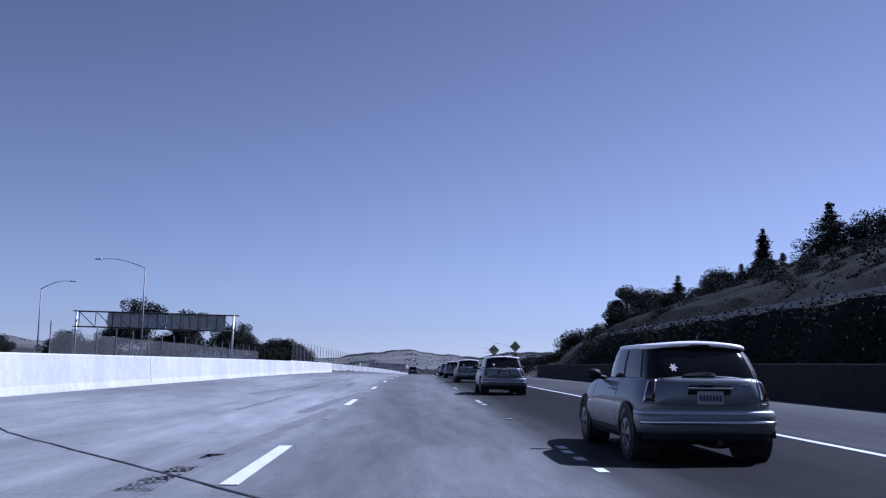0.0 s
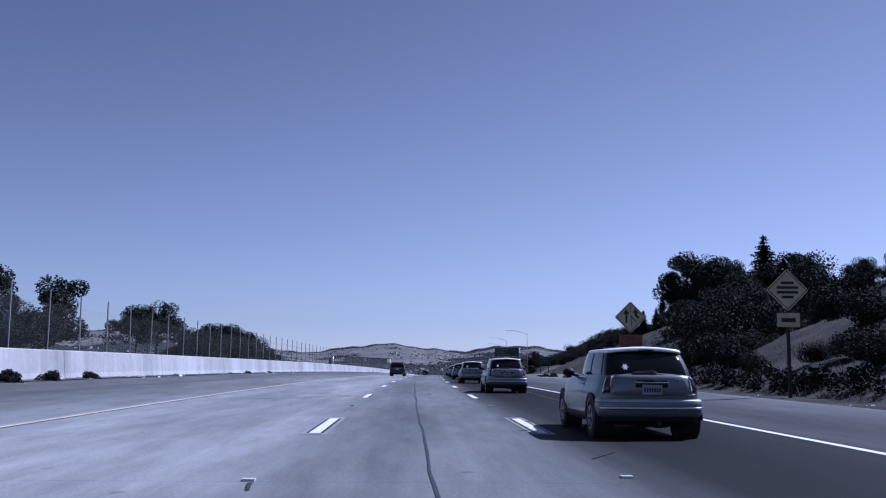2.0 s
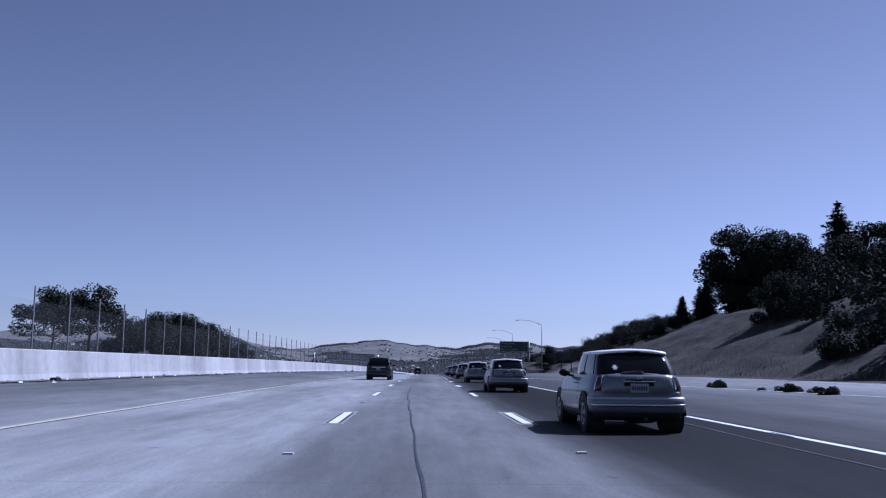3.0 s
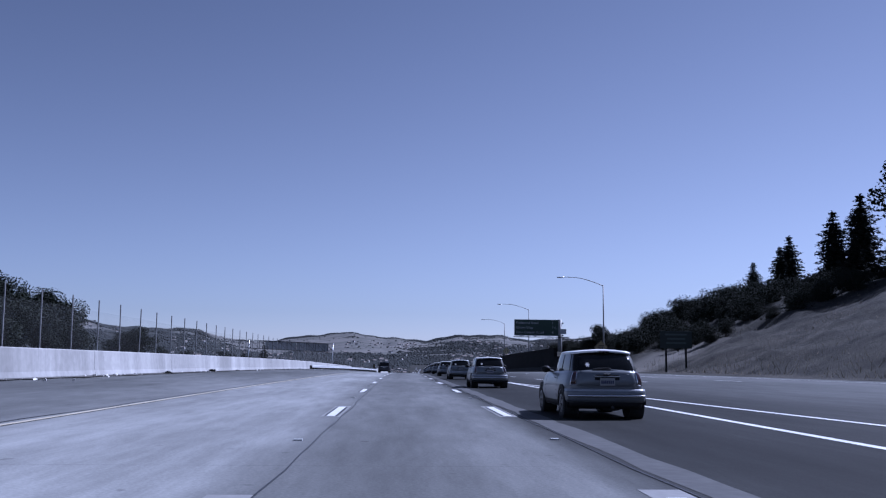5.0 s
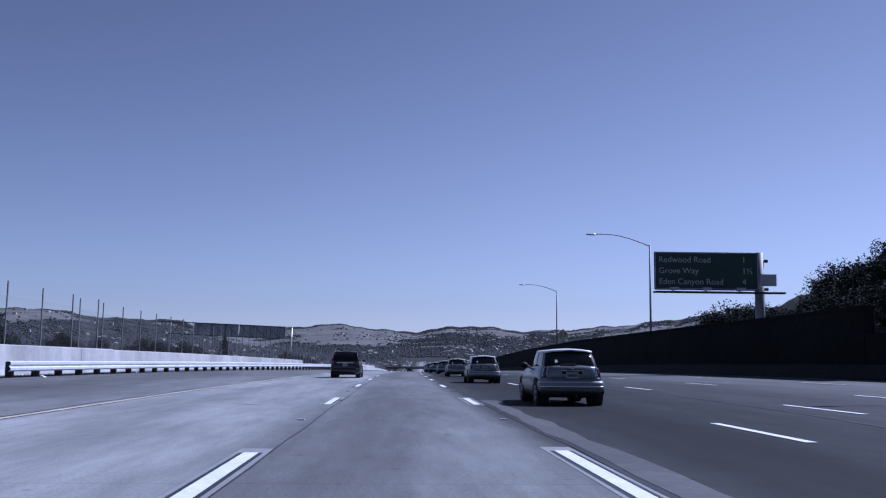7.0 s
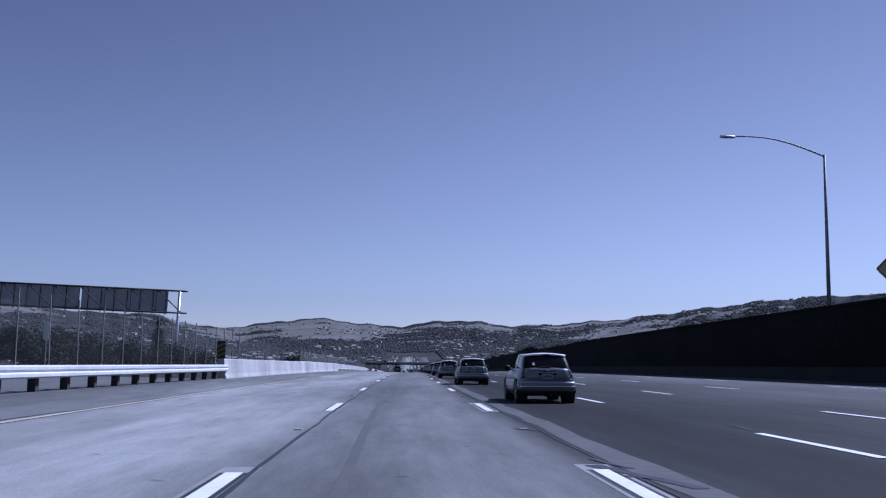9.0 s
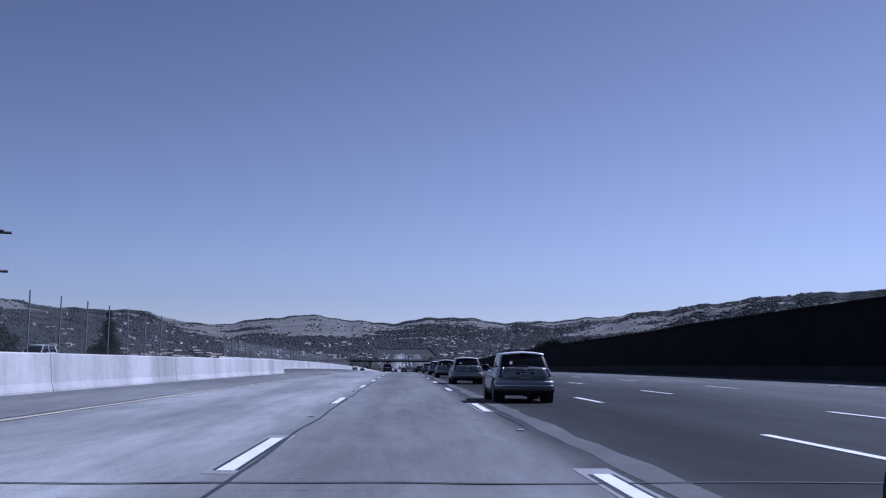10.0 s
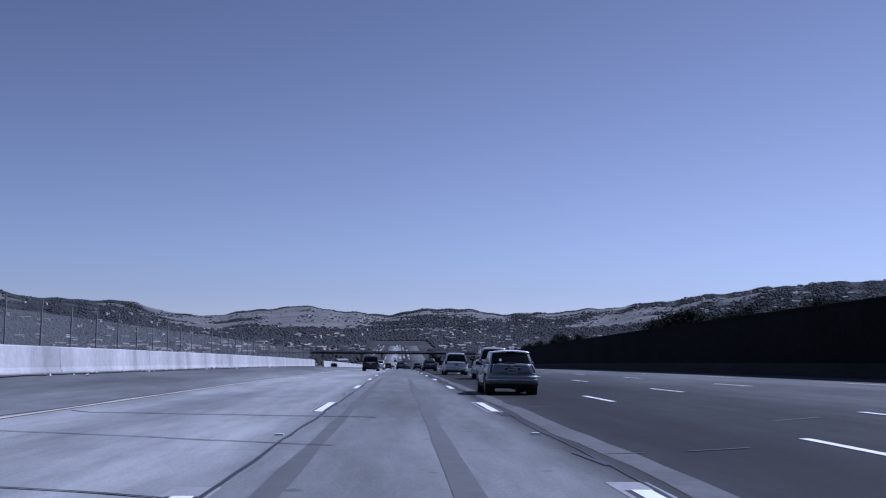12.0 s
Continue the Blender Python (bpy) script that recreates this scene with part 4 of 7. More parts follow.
# ---- overhead sign frames across the other carriageway ----
def gantry(s, lat0, lat1, label, lean=0.0):
    """lat0: outer post, lat1: post by the median. The sign boards show their backs."""
    root = thing("sign_gantry", set_down(s, lat1, 0) @ Matrix.Rotation(radians(lean), 4, "Y"), label, "sign gantry", "sign gantries")
    w = lat0 - lat1
    top, low = 9.35, 6.8
    for x in (0.0, w):
        bm = bmesh.new()
        tube(bm, [(x - 0.5, 0, -0.6), (x - 0.5, 0, top)], [0.2, 0.16], 12)
        part("post", bm, M_STEEL, root, soft=True)
    for z in (top, low):
        for y in (-0.55, 0.55):
            bm = bmesh.new()
            tube(bm, [(0.3, y, z), (w - 0.9, y, z)], 0.10, 8)
            part("chord", bm, M_DARKSTEEL, root, soft=True)
    n = 9
    for i in range(n):
        xa, xb = w * i / n, w * (i + 1) / n
        bm = bmesh.new()
        tube(bm, [(xa, -0.55, low), (xb, -0.55, top)], 0.075, 6)
        part("brace", bm, M_DARKSTEEL, root)
        bm = bmesh.new()
        tube(bm, [(xb if i < n - 1 else xb + 0.2, -0.55, low), (xb if i < n - 1 else xb + 0.2, -0.55, top)], 0.065, 6)
        part("strut", bm, M_DARKSTEEL, root)
        bm = bmesh.new()
        tube(bm, [(xa, -0.55, low), (xa, 0.55, low)], 0.04, 6)
        part("tie", bm, M_DARKSTEEL, root)
    for xa, xb in ((w * 0.075, w * 0.452), (w * 0.462, w * 0.83)):
        bm = bmesh.new()
        box(bm, xb, xa, 0.7, 0.78, low - 0.15, top - 0.1)
        board = part("sign_board", bm, M_SIGNBACK, root, "plain grey back of a sign board")
        k = 0
        x = xb + 0.8
        while x < xa:
            bm = bmesh.new()
            box(bm, x - 0.04, x + 0.04, 0.58, 0.7, low - 0.3, top + 0.05)
            part("rib", bm, M_DARKSTEEL, board)
            x += 1.5
    return root


gantry(131.9, -57.5, -31.3, "steel truss sign gantry seen from behind on round posts", 1.0)
gantry(472.9, -53.2, -26.6, "steel truss sign gantry seen from behind on round posts", 2.0)


# ---- street lamps ----
def lamp_post(s, lat, h, side=-1, arm=5.2, base=0.0, label="tall grey street lamp with a long curved arm"):
    root = thing("street_lamp", set_down(s, lat, base), label, "street lamp", "street lamps")
    bm = bmesh.new()
    tube(bm, [(0, 0, 0), (0, 0, h)], [0.12, 0.07], 10)
    part("pole", bm, M_GREYPOST, root, soft=True)
    bm = bmesh.new()
    pts = [(side * arm * f, 0, h - 0.1 + 1.05 * math.sin(min(f * 1.25, 1) * math.pi / 2)) for f in (0, 0.12, 0.25, 0.4, 0.55, 0.7, 0.85, 1.0)]
    tube(bm, pts, [0.055, 0.053, 0.05, 0.047, 0.044, 0.04, 0.038, 0.036], 8)
    part("arm", bm, M_GREYPOST, root, soft=True)
    bm = bmesh.new()
    loft(bm, [[Vector((side * (arm + y), x, h + 0.93 + z)) for x, z in ((-0.13 * k, 0.04), (0.13 * k, 0.04), (0.17 * k, -0.03), (0.1 * k, -0.09), (-0.1 * k, -0.09), (-0.17 * k, -0.03))] for y, k in ((-0.1, 0.5), (0.05, 0.9), (0.4, 1.0), (0.65, 0.8), (0.75, 0.35))])
    part("lamp_head", bm, M_STEEL, root, soft=True)
    bm = bmesh.new()
    tube(bm, [(0, 0, 0), (0, 0, 0.5)], [0.2, 0.16], 10)
    part("base", bm, M_GREYPOST, root)
    return root


lamp_post(307.0, 25.2, 11.5)
lamp_post(361.1, 22.8, 12.2)
lamp_post(418.3, 23.3, 9.9, arm=5.2, base=3.1)
lamp_post(90, -32.4, 12.3, side=-1)
lamp_post(100, -49.0, 10.6, side=1, arm=3.7)


# ---- signs ----
def diamond(root, m, side, face, parent_name="sign_board", back=False):
    """A diamond board with a dark border; faces the driver unless back."""
    r = side / math.sqrt(2)
    bm = bmesh.new()
    pts = []
    c = 0.06
    for k in range(4):
        a = math.pi / 2 * k
        for d in (-c, c):
            pts.append(Vector((r * math.cos(a + d) * (1 - abs(c) * 0.4), 0, r * math.sin(a + d) * (1 - abs(c) * 0.4))))
    loft(bm, [[p + Vector((0, 0.0, 0)) for p in pts], [p + Vector((0, 0.012, 0)) for p in pts]])
    board = part(parent_name, bm, M_SIGNBACK if back else face, root)
    board.matrix_basis = m
    if not back:
        bm = bmesh.new()
        for k in range(4):
            a0, a1 = math.pi / 2 * k, math.pi / 2 * (k + 1)
            o0, o1 = Vector((math.cos(a0), 0, math.sin(a0))), Vector((math.cos(a1), 0, math.sin(a1)))
            q = [o0 * r * 0.955, o1 * r * 0.955, o1 * r * 0.90, o0 * r * 0.90]
            bm.faces.new([bm.verts.new(v + Vector((0, -0.004, 0))) for v in q])
        part("border", bm, M_BLACK, board)
    return board


def flat_shape(bm, pts, y=-0.006, k=1.0):
    bm.faces.new([bm.verts.new((x * k, y, z * k)) for x, z in pts])


def timber_leg(root, x, z1, w=0.05, z0=-0.3, name="post"):
    bm = bmesh.new()
    box(bm, x - w, x + w, 0.02, 0.02 + 2 * w, z0, z1)
    return part(name, bm, M_TIMBER, root, bevel=0.01)


def merge_sign():
    root = thing("merge_sign", set_down(113.2, 10.6, 0.1, turn=-3), "yellow diamond merge sign over an orange plate on a timber post", "road sign", "warning signs")
    timber_leg(root, 0, 3.9)
    b = diamond(root, at(0, 0, 3.51), 1.10, M_SIGNYELLOW)
    bm = bmesh.new()
    flat_shape(bm, [(-0.36, -0.42), (-0.22, -0.42), (-0.22, 0.22), (-0.08, 0.22), (-0.29, 0.58), (-0.50, 0.22), (-0.36, 0.22)], k=0.72)
    part("straight_arrow", bm, M_BLACK, b)
    bm = bmesh.new()
    flat_shape(bm, [(0.52, -0.12), (0.62, 0.0), (0.46, 0.17), (0.44, 0.30), (0.55, 0.30), (0.33, 0.60), (0.15, 0.30), (0.27, 0.30), (0.30, 0.12)], k=0.72)
    part("bent_arrow", bm, M_BLACK, b)
    bm = bmesh.new()
    flat_shape(bm, [(0.02, -0.62), (0.08, -0.62), (0.05, 0.2), (0.0, 0.2)], k=0.72)
    flat_shape(bm, [(0.06, 0.08), (0.42, -0.30), (0.38, -0.36), (0.05, 0.0)], k=0.72)
    for z in (0.32, 0.52, 0.72):
        flat_shape(bm, [(-0.03, z), (0.03, z), (0.03, z + 0.1), (-0.03, z + 0.1)], k=0.72)
    part("lane_symbol", bm, M_BLACK, b)
    bm = bmesh.new()
    box(bm, -0.59, 0.59, -0.01, 0.01, 2.0, 2.63)
    p = part("plate", bm, M_ORANGE, root, "orange plate with black lettering", bevel=0.004)
    lettering("END", 0.22, at(0, -0.016, 2.37, 90), M_BLACK, p, align="CENTER")
    lettering("ROAD WORK", 0.165, at(0, -0.016, 2.10, 90), M_BLACK, p, align="CENTER")


def text_sign():
    root = thing("warning_sign", set_down(98.5, 12.3, 0.1, turn=-3), "yellow diamond warning sign with rows of small letters over a plate", "road sign", "warning signs")
    timber_leg(root, 0, 3.8)
    b = diamond(root, at(0, 0, 3.62), 0.98, M_SIGNYELLOW)
    for z, w in ((0.20, 0.22), (0.04, 0.36), (-0.12, 0.36), (-0.28, 0.2)):
        bm = bmesh.new()
        flat_shape(bm, [(-w, z), (w, z), (w, z + 0.09), (-w, z + 0.09)])
        part("bar", bm, M_BLACK, b)
    bm = bmesh.new()
    box(bm, -0.38, 0.38, -0.01, 0.01, 2.38, 2.84)
    p = part("plate", bm, M_SIGNYELLOW, root, bevel=0.004)
    bm = bmesh.new()
    box(bm, -0.24, 0.24, -0.016, -0.011, 2.54, 2.68)
    part("bar", bm, M_BLACK, p)


def board_sign():
    root = thing("information_sign", set_down(284, 27.3, 0.2, turn=-4), "dark board sign on two timber posts at the ramp", "road sign", "boards")
    for x in (-1.0, 1.0):
        timber_leg(root, x, 4.4, 0.09)
    bm = bmesh.new()
    box(bm, -1.6, 1.6, -0.03, 0.02, 2.75, 4.5)
    p = part("sign_board", bm, M_BOARD, root, bevel=0.01)
    faint = mat("faint_sign_bars", (0.05, 0.07, 0.06), 0.5)
    for z, w in ((4.05, 1.1), (3.62, 0.9), (3.2, 1.0)):
        bm = bmesh.new()
        box(bm, -w, w, -0.038, -0.031, z, z + 0.18)
        part("bar", bm, faint, p)


def lamp_diamond(s, lat, up, face, label, arrows):
    root = thing("warning_sign", set_down(s, lat, 0, turn=-3), label, "road sign", "warning signs")
    timber_leg(root, 0, up + 0.3)
    b = diamond(root, at(0, -0.02, up), 1.22, face)
    if arrows:
        bm = bmesh.new()
        flat_shape(bm, [(-0.36, -0.42), (-0.22, -0.42), (-0.22, 0.42), (-0.36, 0.42)], k=0.8)
        flat_shape(bm, [(0.10, -0.42), (0.40, 0.0), (0.10, 0.42), (0.24, 0.42), (0.54, 0.0), (0.24, -0.42)], k=0.8)
        part("arrows", bm, M_BLACK, b)
    else:
        for z, w in ((0.22, 0.42), (-0.05, 0.6), (-0.32, 0.42)):
            bm = bmesh.new()
            flat_shape(bm, [(-w, z), (w, z), (w, z + 0.12), (-w, z + 0.12)], k=0.75)
            part("bar", bm, M_BLACK, b)


merge_sign()
text_sign()
board_sign()
lamp_diamond(304.5, 24.3, 3.5, M_SIGNSHADE, "yellow diamond warning sign on a timber post, shade in its face colour", False)
lamp_diamond(411.6, 23.2, 5.8, M_SIGNYELLOW, "yellow diamond lane narrowing sign above the dark wall", True)


def exit_sign():
    root = thing("exit_sign", set_down(343, 21.8, 0.0, turn=-2), "large green exit list sign on one cantilever post with lamps", "road sign", "boards")
    bm = bmesh.new()
    tube(bm, [(4.0, 0.5, 0.3), (4.0, 0.5, 9.2)], [0.36, 0.32], 14)
    part("post", bm, M_GREYPOST, root, soft=True)
    for z in (6.55, 8.6):
        bm = bmesh.new()
        tube(bm, [(-3.6, 0.45, z), (4.6, 0.45, z)], 0.12, 8)
        part("arm", bm, M_DARKSTEEL, root)
    bm = bmesh.new()
    box(bm, -3.75, 3.75, -0.05, 0.12, 6.45, 9.15)
    b = part("sign_board", bm, M_GREEN, root, "dark green board with pale letters", bevel=0.02)
    for z, txt, num in ((8.40, "Redwood Road", "1"), (7.60, "Grove Way", "1\u00bd"), (6.82, "Eden Canyon Road", "4")):
        lettering(txt, 0.60, at(-3.45, -0.06, z, 90), M_SIGNWHITE, b)
        lettering(num, 0.62, at(2.55, -0.06, z, 90), M_SIGNWHITE, b)
    bm = bmesh.new()
    for z0, z1, x0, x1 in ((6.48, 6.53, -3.7, 3.7), (9.07, 9.12, -3.7, 3.7), (6.48, 9.12, -3.72, -3.67), (6.48, 9.12, 3.67, 3.72)):
        box(bm, x0, x1, -0.056, -0.051, z0, z1)
    part("border", bm, M_SIGNWHITE, b)
    bm = bmesh.new()
    box(bm, -3.9, 5.3, -1.0, -0.2, 6.16, 6.28)
    part("catwalk", bm, M_DARKSTEEL, root)
    for x in (-2.6, -0.3, 2.1):
        bm = bmesh.new()
        loft(bm, [[Vector((x + a, -1.05 + y, 6.34 + z)) for a, z in ((-0.34, 0), (0.34, 0), (0.28, 0.2), (-0.28, 0.2))] for y in (-0.12, 0.2)])
        part("sign_lamp", bm, M_SIGNWHITE, root, "pale sign lamp housing")
        bm = bmesh.new()
        tube(bm, [(x, -0.9, 6.3), (x, 0.3, 6.5)], 0.035, 6)
        part("lamp_arm", bm, M_DARKSTEEL, root)
    bm = bmesh.new()
    box(bm, 3.9, 5.0, -0.15, 0.0, 6.75, 7.6)
    part("exit_tab", bm, M_SIGNBACK, root, bevel=0.01)


exit_sign()


def marker_board(s, lat):
    root = thing("hazard_marker", set_down(s, lat, 0.3), "dark striped hazard marker board at the barrier nose", "road sign", "markers")
    bm = bmesh.new()
    box(bm, -0.22, 0.22, 0.0, 0.03, 0.95, 1.85)
    b = part("board", bm, M_BLACK, root, bevel=0.005)
    bm = bmesh.new()
    for z in (1.0, 1.26, 1.50):
        flat_shape(bm, [(-0.22, z), (0.22, z + 0.19), (0.22, z + 0.29), (-0.22, z + 0.10)], -0.004)
    part("stripes", bm, mat("faded_yellow_stripes", (0.20, 0.15, 0.04), 0.5), b)
    timber_leg(root, 0, 1.2, 0.04)


marker_board(417, -9.7)


def delineator(s, lat, z):
    root = thing("delineator", set_down(s, lat, 0.4), "small white marker plate on a thin grey post", "marker", "markers")
    bm = bmesh.new()
    tube(bm, [(0, 0, 0), (0, 0, z + 0.7)], 0.025, 6)
    part("post", bm, M_GREYPOST, root)
    bm = bmesh.new()
    box(bm, -0.11, 0.11, -0.045, -0.03, z, z + 0.75)
    part("plate", bm, M_WHITE, root, "white reflective plate", bevel=0.01)


for s, lat, z in ((559.5, -14.2, 1.2), (381.8, -15.1, 1.4), (408.0, -15.0, 1.5)):
    delineator(s, lat, z)


# ---- vehicles ----
def wheel(root, x, y, r, w, side, rim_label="alloy wheel rim"):
    bm = bmesh.new()
    prof = [(r * 0.62, -w / 2), (r * 0.93, -w / 2), (r, -w * 0.36), (r, w * 0.36), (r * 0.93, w / 2), (r * 0.62, w / 2)]
    rings = []
    for k in range(24):
        a = 2 * math.pi * k / 24
        rings.append([Vector((x + d, y + q * math.cos(a), r + q * math.sin(a))) for q, d in prof])
    vr = [[bm.verts.new(p) for p in ring] for ring in rings]
    for i in range(24):
        A, B = vr[i], vr[(i + 1) % 24]
        for k in range(6):
            bm.faces.new((A[k], A[(k + 1) % 6], B[(k + 1) % 6], B[k]))
    bmesh.ops.recalc_face_normals(bm, faces=bm.faces)
    wh = part("wheel", bm, M_TYRE, root, soft=True)
    bm = bmesh.new()
    xo = x + side * (w * 0.5 + 0.004)
    hub = bm.verts.new((xo + side * 0.02, y, r))
    outer = [bm.verts.new((xo, y + r * 0.63 * math.cos(2 * math.pi * k / 20), r + r * 0.63 * math.sin(2 * math.pi * k / 20))) for k in range(20)]
    for k in range(20):
        if k % 4 < 2:
            bm.faces.new((hub, outer[k], outer[(k + 1) % 20]))
    for k in range(20):
        a0, a1 = 2 * math.pi * k / 20, 2 * math.pi * (k + 1) / 20
        q = [bm.verts.new((xo, y + rr * math.cos(a), r + rr * math.sin(a))) for rr, a in ((r * 0.63, a0), (r * 0.63, a1), (r * 0.54, a1), (r * 0.54, a0))]
        bm.faces.new(q)
    part("rim", bm, M_RIM, wh, rim_label)
    bm = bmesh.new()
    tube(bm, [(x - side * 0.02, y, r), (x + side * (w * 0.5 - 0.01), y, r)], r * 0.6, 16)
    part("brake_disc", bm, M_TRIM, wh)


def body_ring(y, zb, zt, w, tuck=0.9, crown=0.02, flat=0.0):
    half = [(w * 0.70, zb), (w * 0.93, zb + 0.03), (w * (0.985 - flat), zb + 0.14), (w, zb + (zt - zb) * 0.42), (w * 0.985, zb + (zt - zb) * 0.68), (w * 0.95, zt - 0.06), (w * tuck, zt), (w * tuck * 0.5, zt + crown)]
    return [Vector((x, y, z)) for x, z in half] + [Vector((0, y, zt + crown * 1.2))] + [Vector((-x, y, z)) for x, z in half[::-1]]


def cabin_ring(y, zbelt, zroof, wb, wr):
    half = [(wb, zbelt), (wb * 0.45 + wr * 0.55, zbelt + (zroof - zbelt) * 0.55), (wr * 1.02, zroof - 0.09), (wr * 0.95, zroof - 0.03), (wr * 0.72, zroof), (wr * 0.35, zroof + 0.012)]
    return [Vector((x, y, z)) for x, z in half] + [Vector((0, y, zroof + 0.015))] + [Vector((-x, y, z)) for x, z in half[::-1]]


def arch(root, x, y, r, side, material):
    """A wheel arch lip with a dark liner behind it."""
    bm = bmesh.new()
    n = 14
    rows = []
    for i in range(n + 1):
        a = math.pi * i / n
        rows.append([bm.verts.new((x + dx * side, y + rr * math.cos(a), r * 0.95 + rr * math.sin(a))) for rr, dx in ((r * 1.08, 0.016), (r * 1.33, 0.014), (r * 1.36, -0.05), (r * 1.08, -0.05))])
    for A, B in zip(rows, rows[1:]):
        for k in range(4):
            bm.faces.new((A[k], A[(k + 1) % 4], B[(k + 1) % 4], B[k]))
    part("wheel_arch", bm, material, root)
    bm = bmesh.new()
    tube(bm, [(x - side * 0.30, y, r * 1.0), (x + side * 0.002, y, r * 1.0)], r * 1.10, 24)
    part("arch_liner", bm, M_TYRE, root)


def plate(root, y, z, w=0.31, h=0.16):
    bm = bmesh.new()
    box(bm, -w / 2, w / 2, y - 0.012, y, z, z + h)
    p = part("number_plate", bm, M_PLATE, root, "white plate with plain dark bars", bevel=0.004)
    bm = bmesh.new()
    for k in range(7):
        x = -w * 0.42 + k * w * 0.125
        box(bm, x, x + w * 0.085, y - 0.017, y - 0.013, z + h * 0.25, z + h * 0.68)
    part("bars", bm, M_PLATEBAR, p)


def curve_up(P, n):
    """Points on a smooth curve through the rows of P, n to a span."""
    P = np.asarray(P, float)
    Q = np.concatenate([2 * P[:1] - P[1:2], P, 2 * P[-1:] - P[-2:-1]])
    out = []
    for i in range(len(P) - 1):
        a, b, c, d = Q[i:i + 4]
        for k in range(n):
            t = k / n
            out.append(0.5 * (2 * b + (c - a) * t + (2 * a - 5 * b + 4 * c - d) * t * t + (3 * b - a - 3 * c + d) * t ** 3))
    out.append(P[-1])
    return np.array(out)


def smooth_grid(G, nu, nv):
    """A grid of points made finer both ways by smooth curves."""
    G = curve_up(G, nu)
    return np.swapaxes(curve_up(np.swapaxes(G, 0, 1), nv), 0, 1)


def grid_faces(bm, G):
    vs = [[bm.verts.new(p) for p in row] for row in G]
    for A, B in zip(vs, vs[1:]):
        for k in range(len(A) - 1):
            bm.faces.new((A[k], B[k], B[k + 1], A[k + 1]))
    return vs


def both_sides(bm, G):
    """The grid and its mirror image across x = 0."""
    grid_faces(bm, G)
    grid_faces(bm, (np.array(G) * (-1, 1, 1))[::-1])
    bmesh.ops.remove_doubles(bm, verts=bm.verts, dist=0.0006)
    bmesh.ops.recalc_face_normals(bm, faces=bm.faces)
    return bm


def skin_patch(G, u0, u1, v0, v1, out, nu=8, nv=6, lean=0.0):
    """A raised piece of a body skin: the span u0..u1, v0..v1 of grid G (in grid steps), out metres proud."""
    n, m = len(G), len(G[0])

    def at_uv(u, v):
        side = -1 if u < 0 else 1
        u, v = min(abs(u), n - 1.001), min(max(v, 0), m - 1.001)
        i, j = int(u), int(v)
        a, b = u - i, v - j
        p = (G[i][j] * (1 - a) + G[i + 1][j] * a) * (1 - b) + (G[i][j + 1] * (1 - a) + G[i + 1][j + 1] * a) * b
        return Vector((p[0] * side, p[1], p[2]))

    bm = bmesh.new()
    rows = []
    for i in range(nu + 1):
        row = []
        for j in range(nv + 1):
            f = j / nv
            u = u0 + (u1 - u0) * i / nu
            u += lean * (f - 0.5) * (1 if i in (0,) else 0.25)
            v = v0 + (v1 - v0) * f
            p = at_uv(u, v)
            nrm = (at_uv(u + 0.2, v) - p).cross(at_uv(u, v + 0.2) - p).normalized()
            if nrm.y > 0.3 or nrm.x * p.x < -0.2 * abs(p.x):
                nrm = -nrm
            rim = i in (0, nu) or j in (0, nv)
            row.append(p + nrm * (out * 0.45 if rim else out))
        rows.append(row)
    vs = grid_faces(bm, rows)
    edge = [e for e in bm.edges if e.is_boundary]
    ext = bmesh.ops.extrude_edge_only(bm, edges=edge)
    mid = sum((v.co for r in vs for v in r), Vector()) / ((nu + 1) * (nv + 1))
    for v in [g for g in ext["geom"] if isinstance(g, bmesh.types.BMVert)]:
        v.co += Vector((0, 0.02, 0)) if abs(mid.x) < 0.78 else Vector((-0.02 if mid.x > 0 else 0.02, 0, 0))
    bmesh.ops.recalc_face_normals(bm, faces=bm.faces)
    return bm


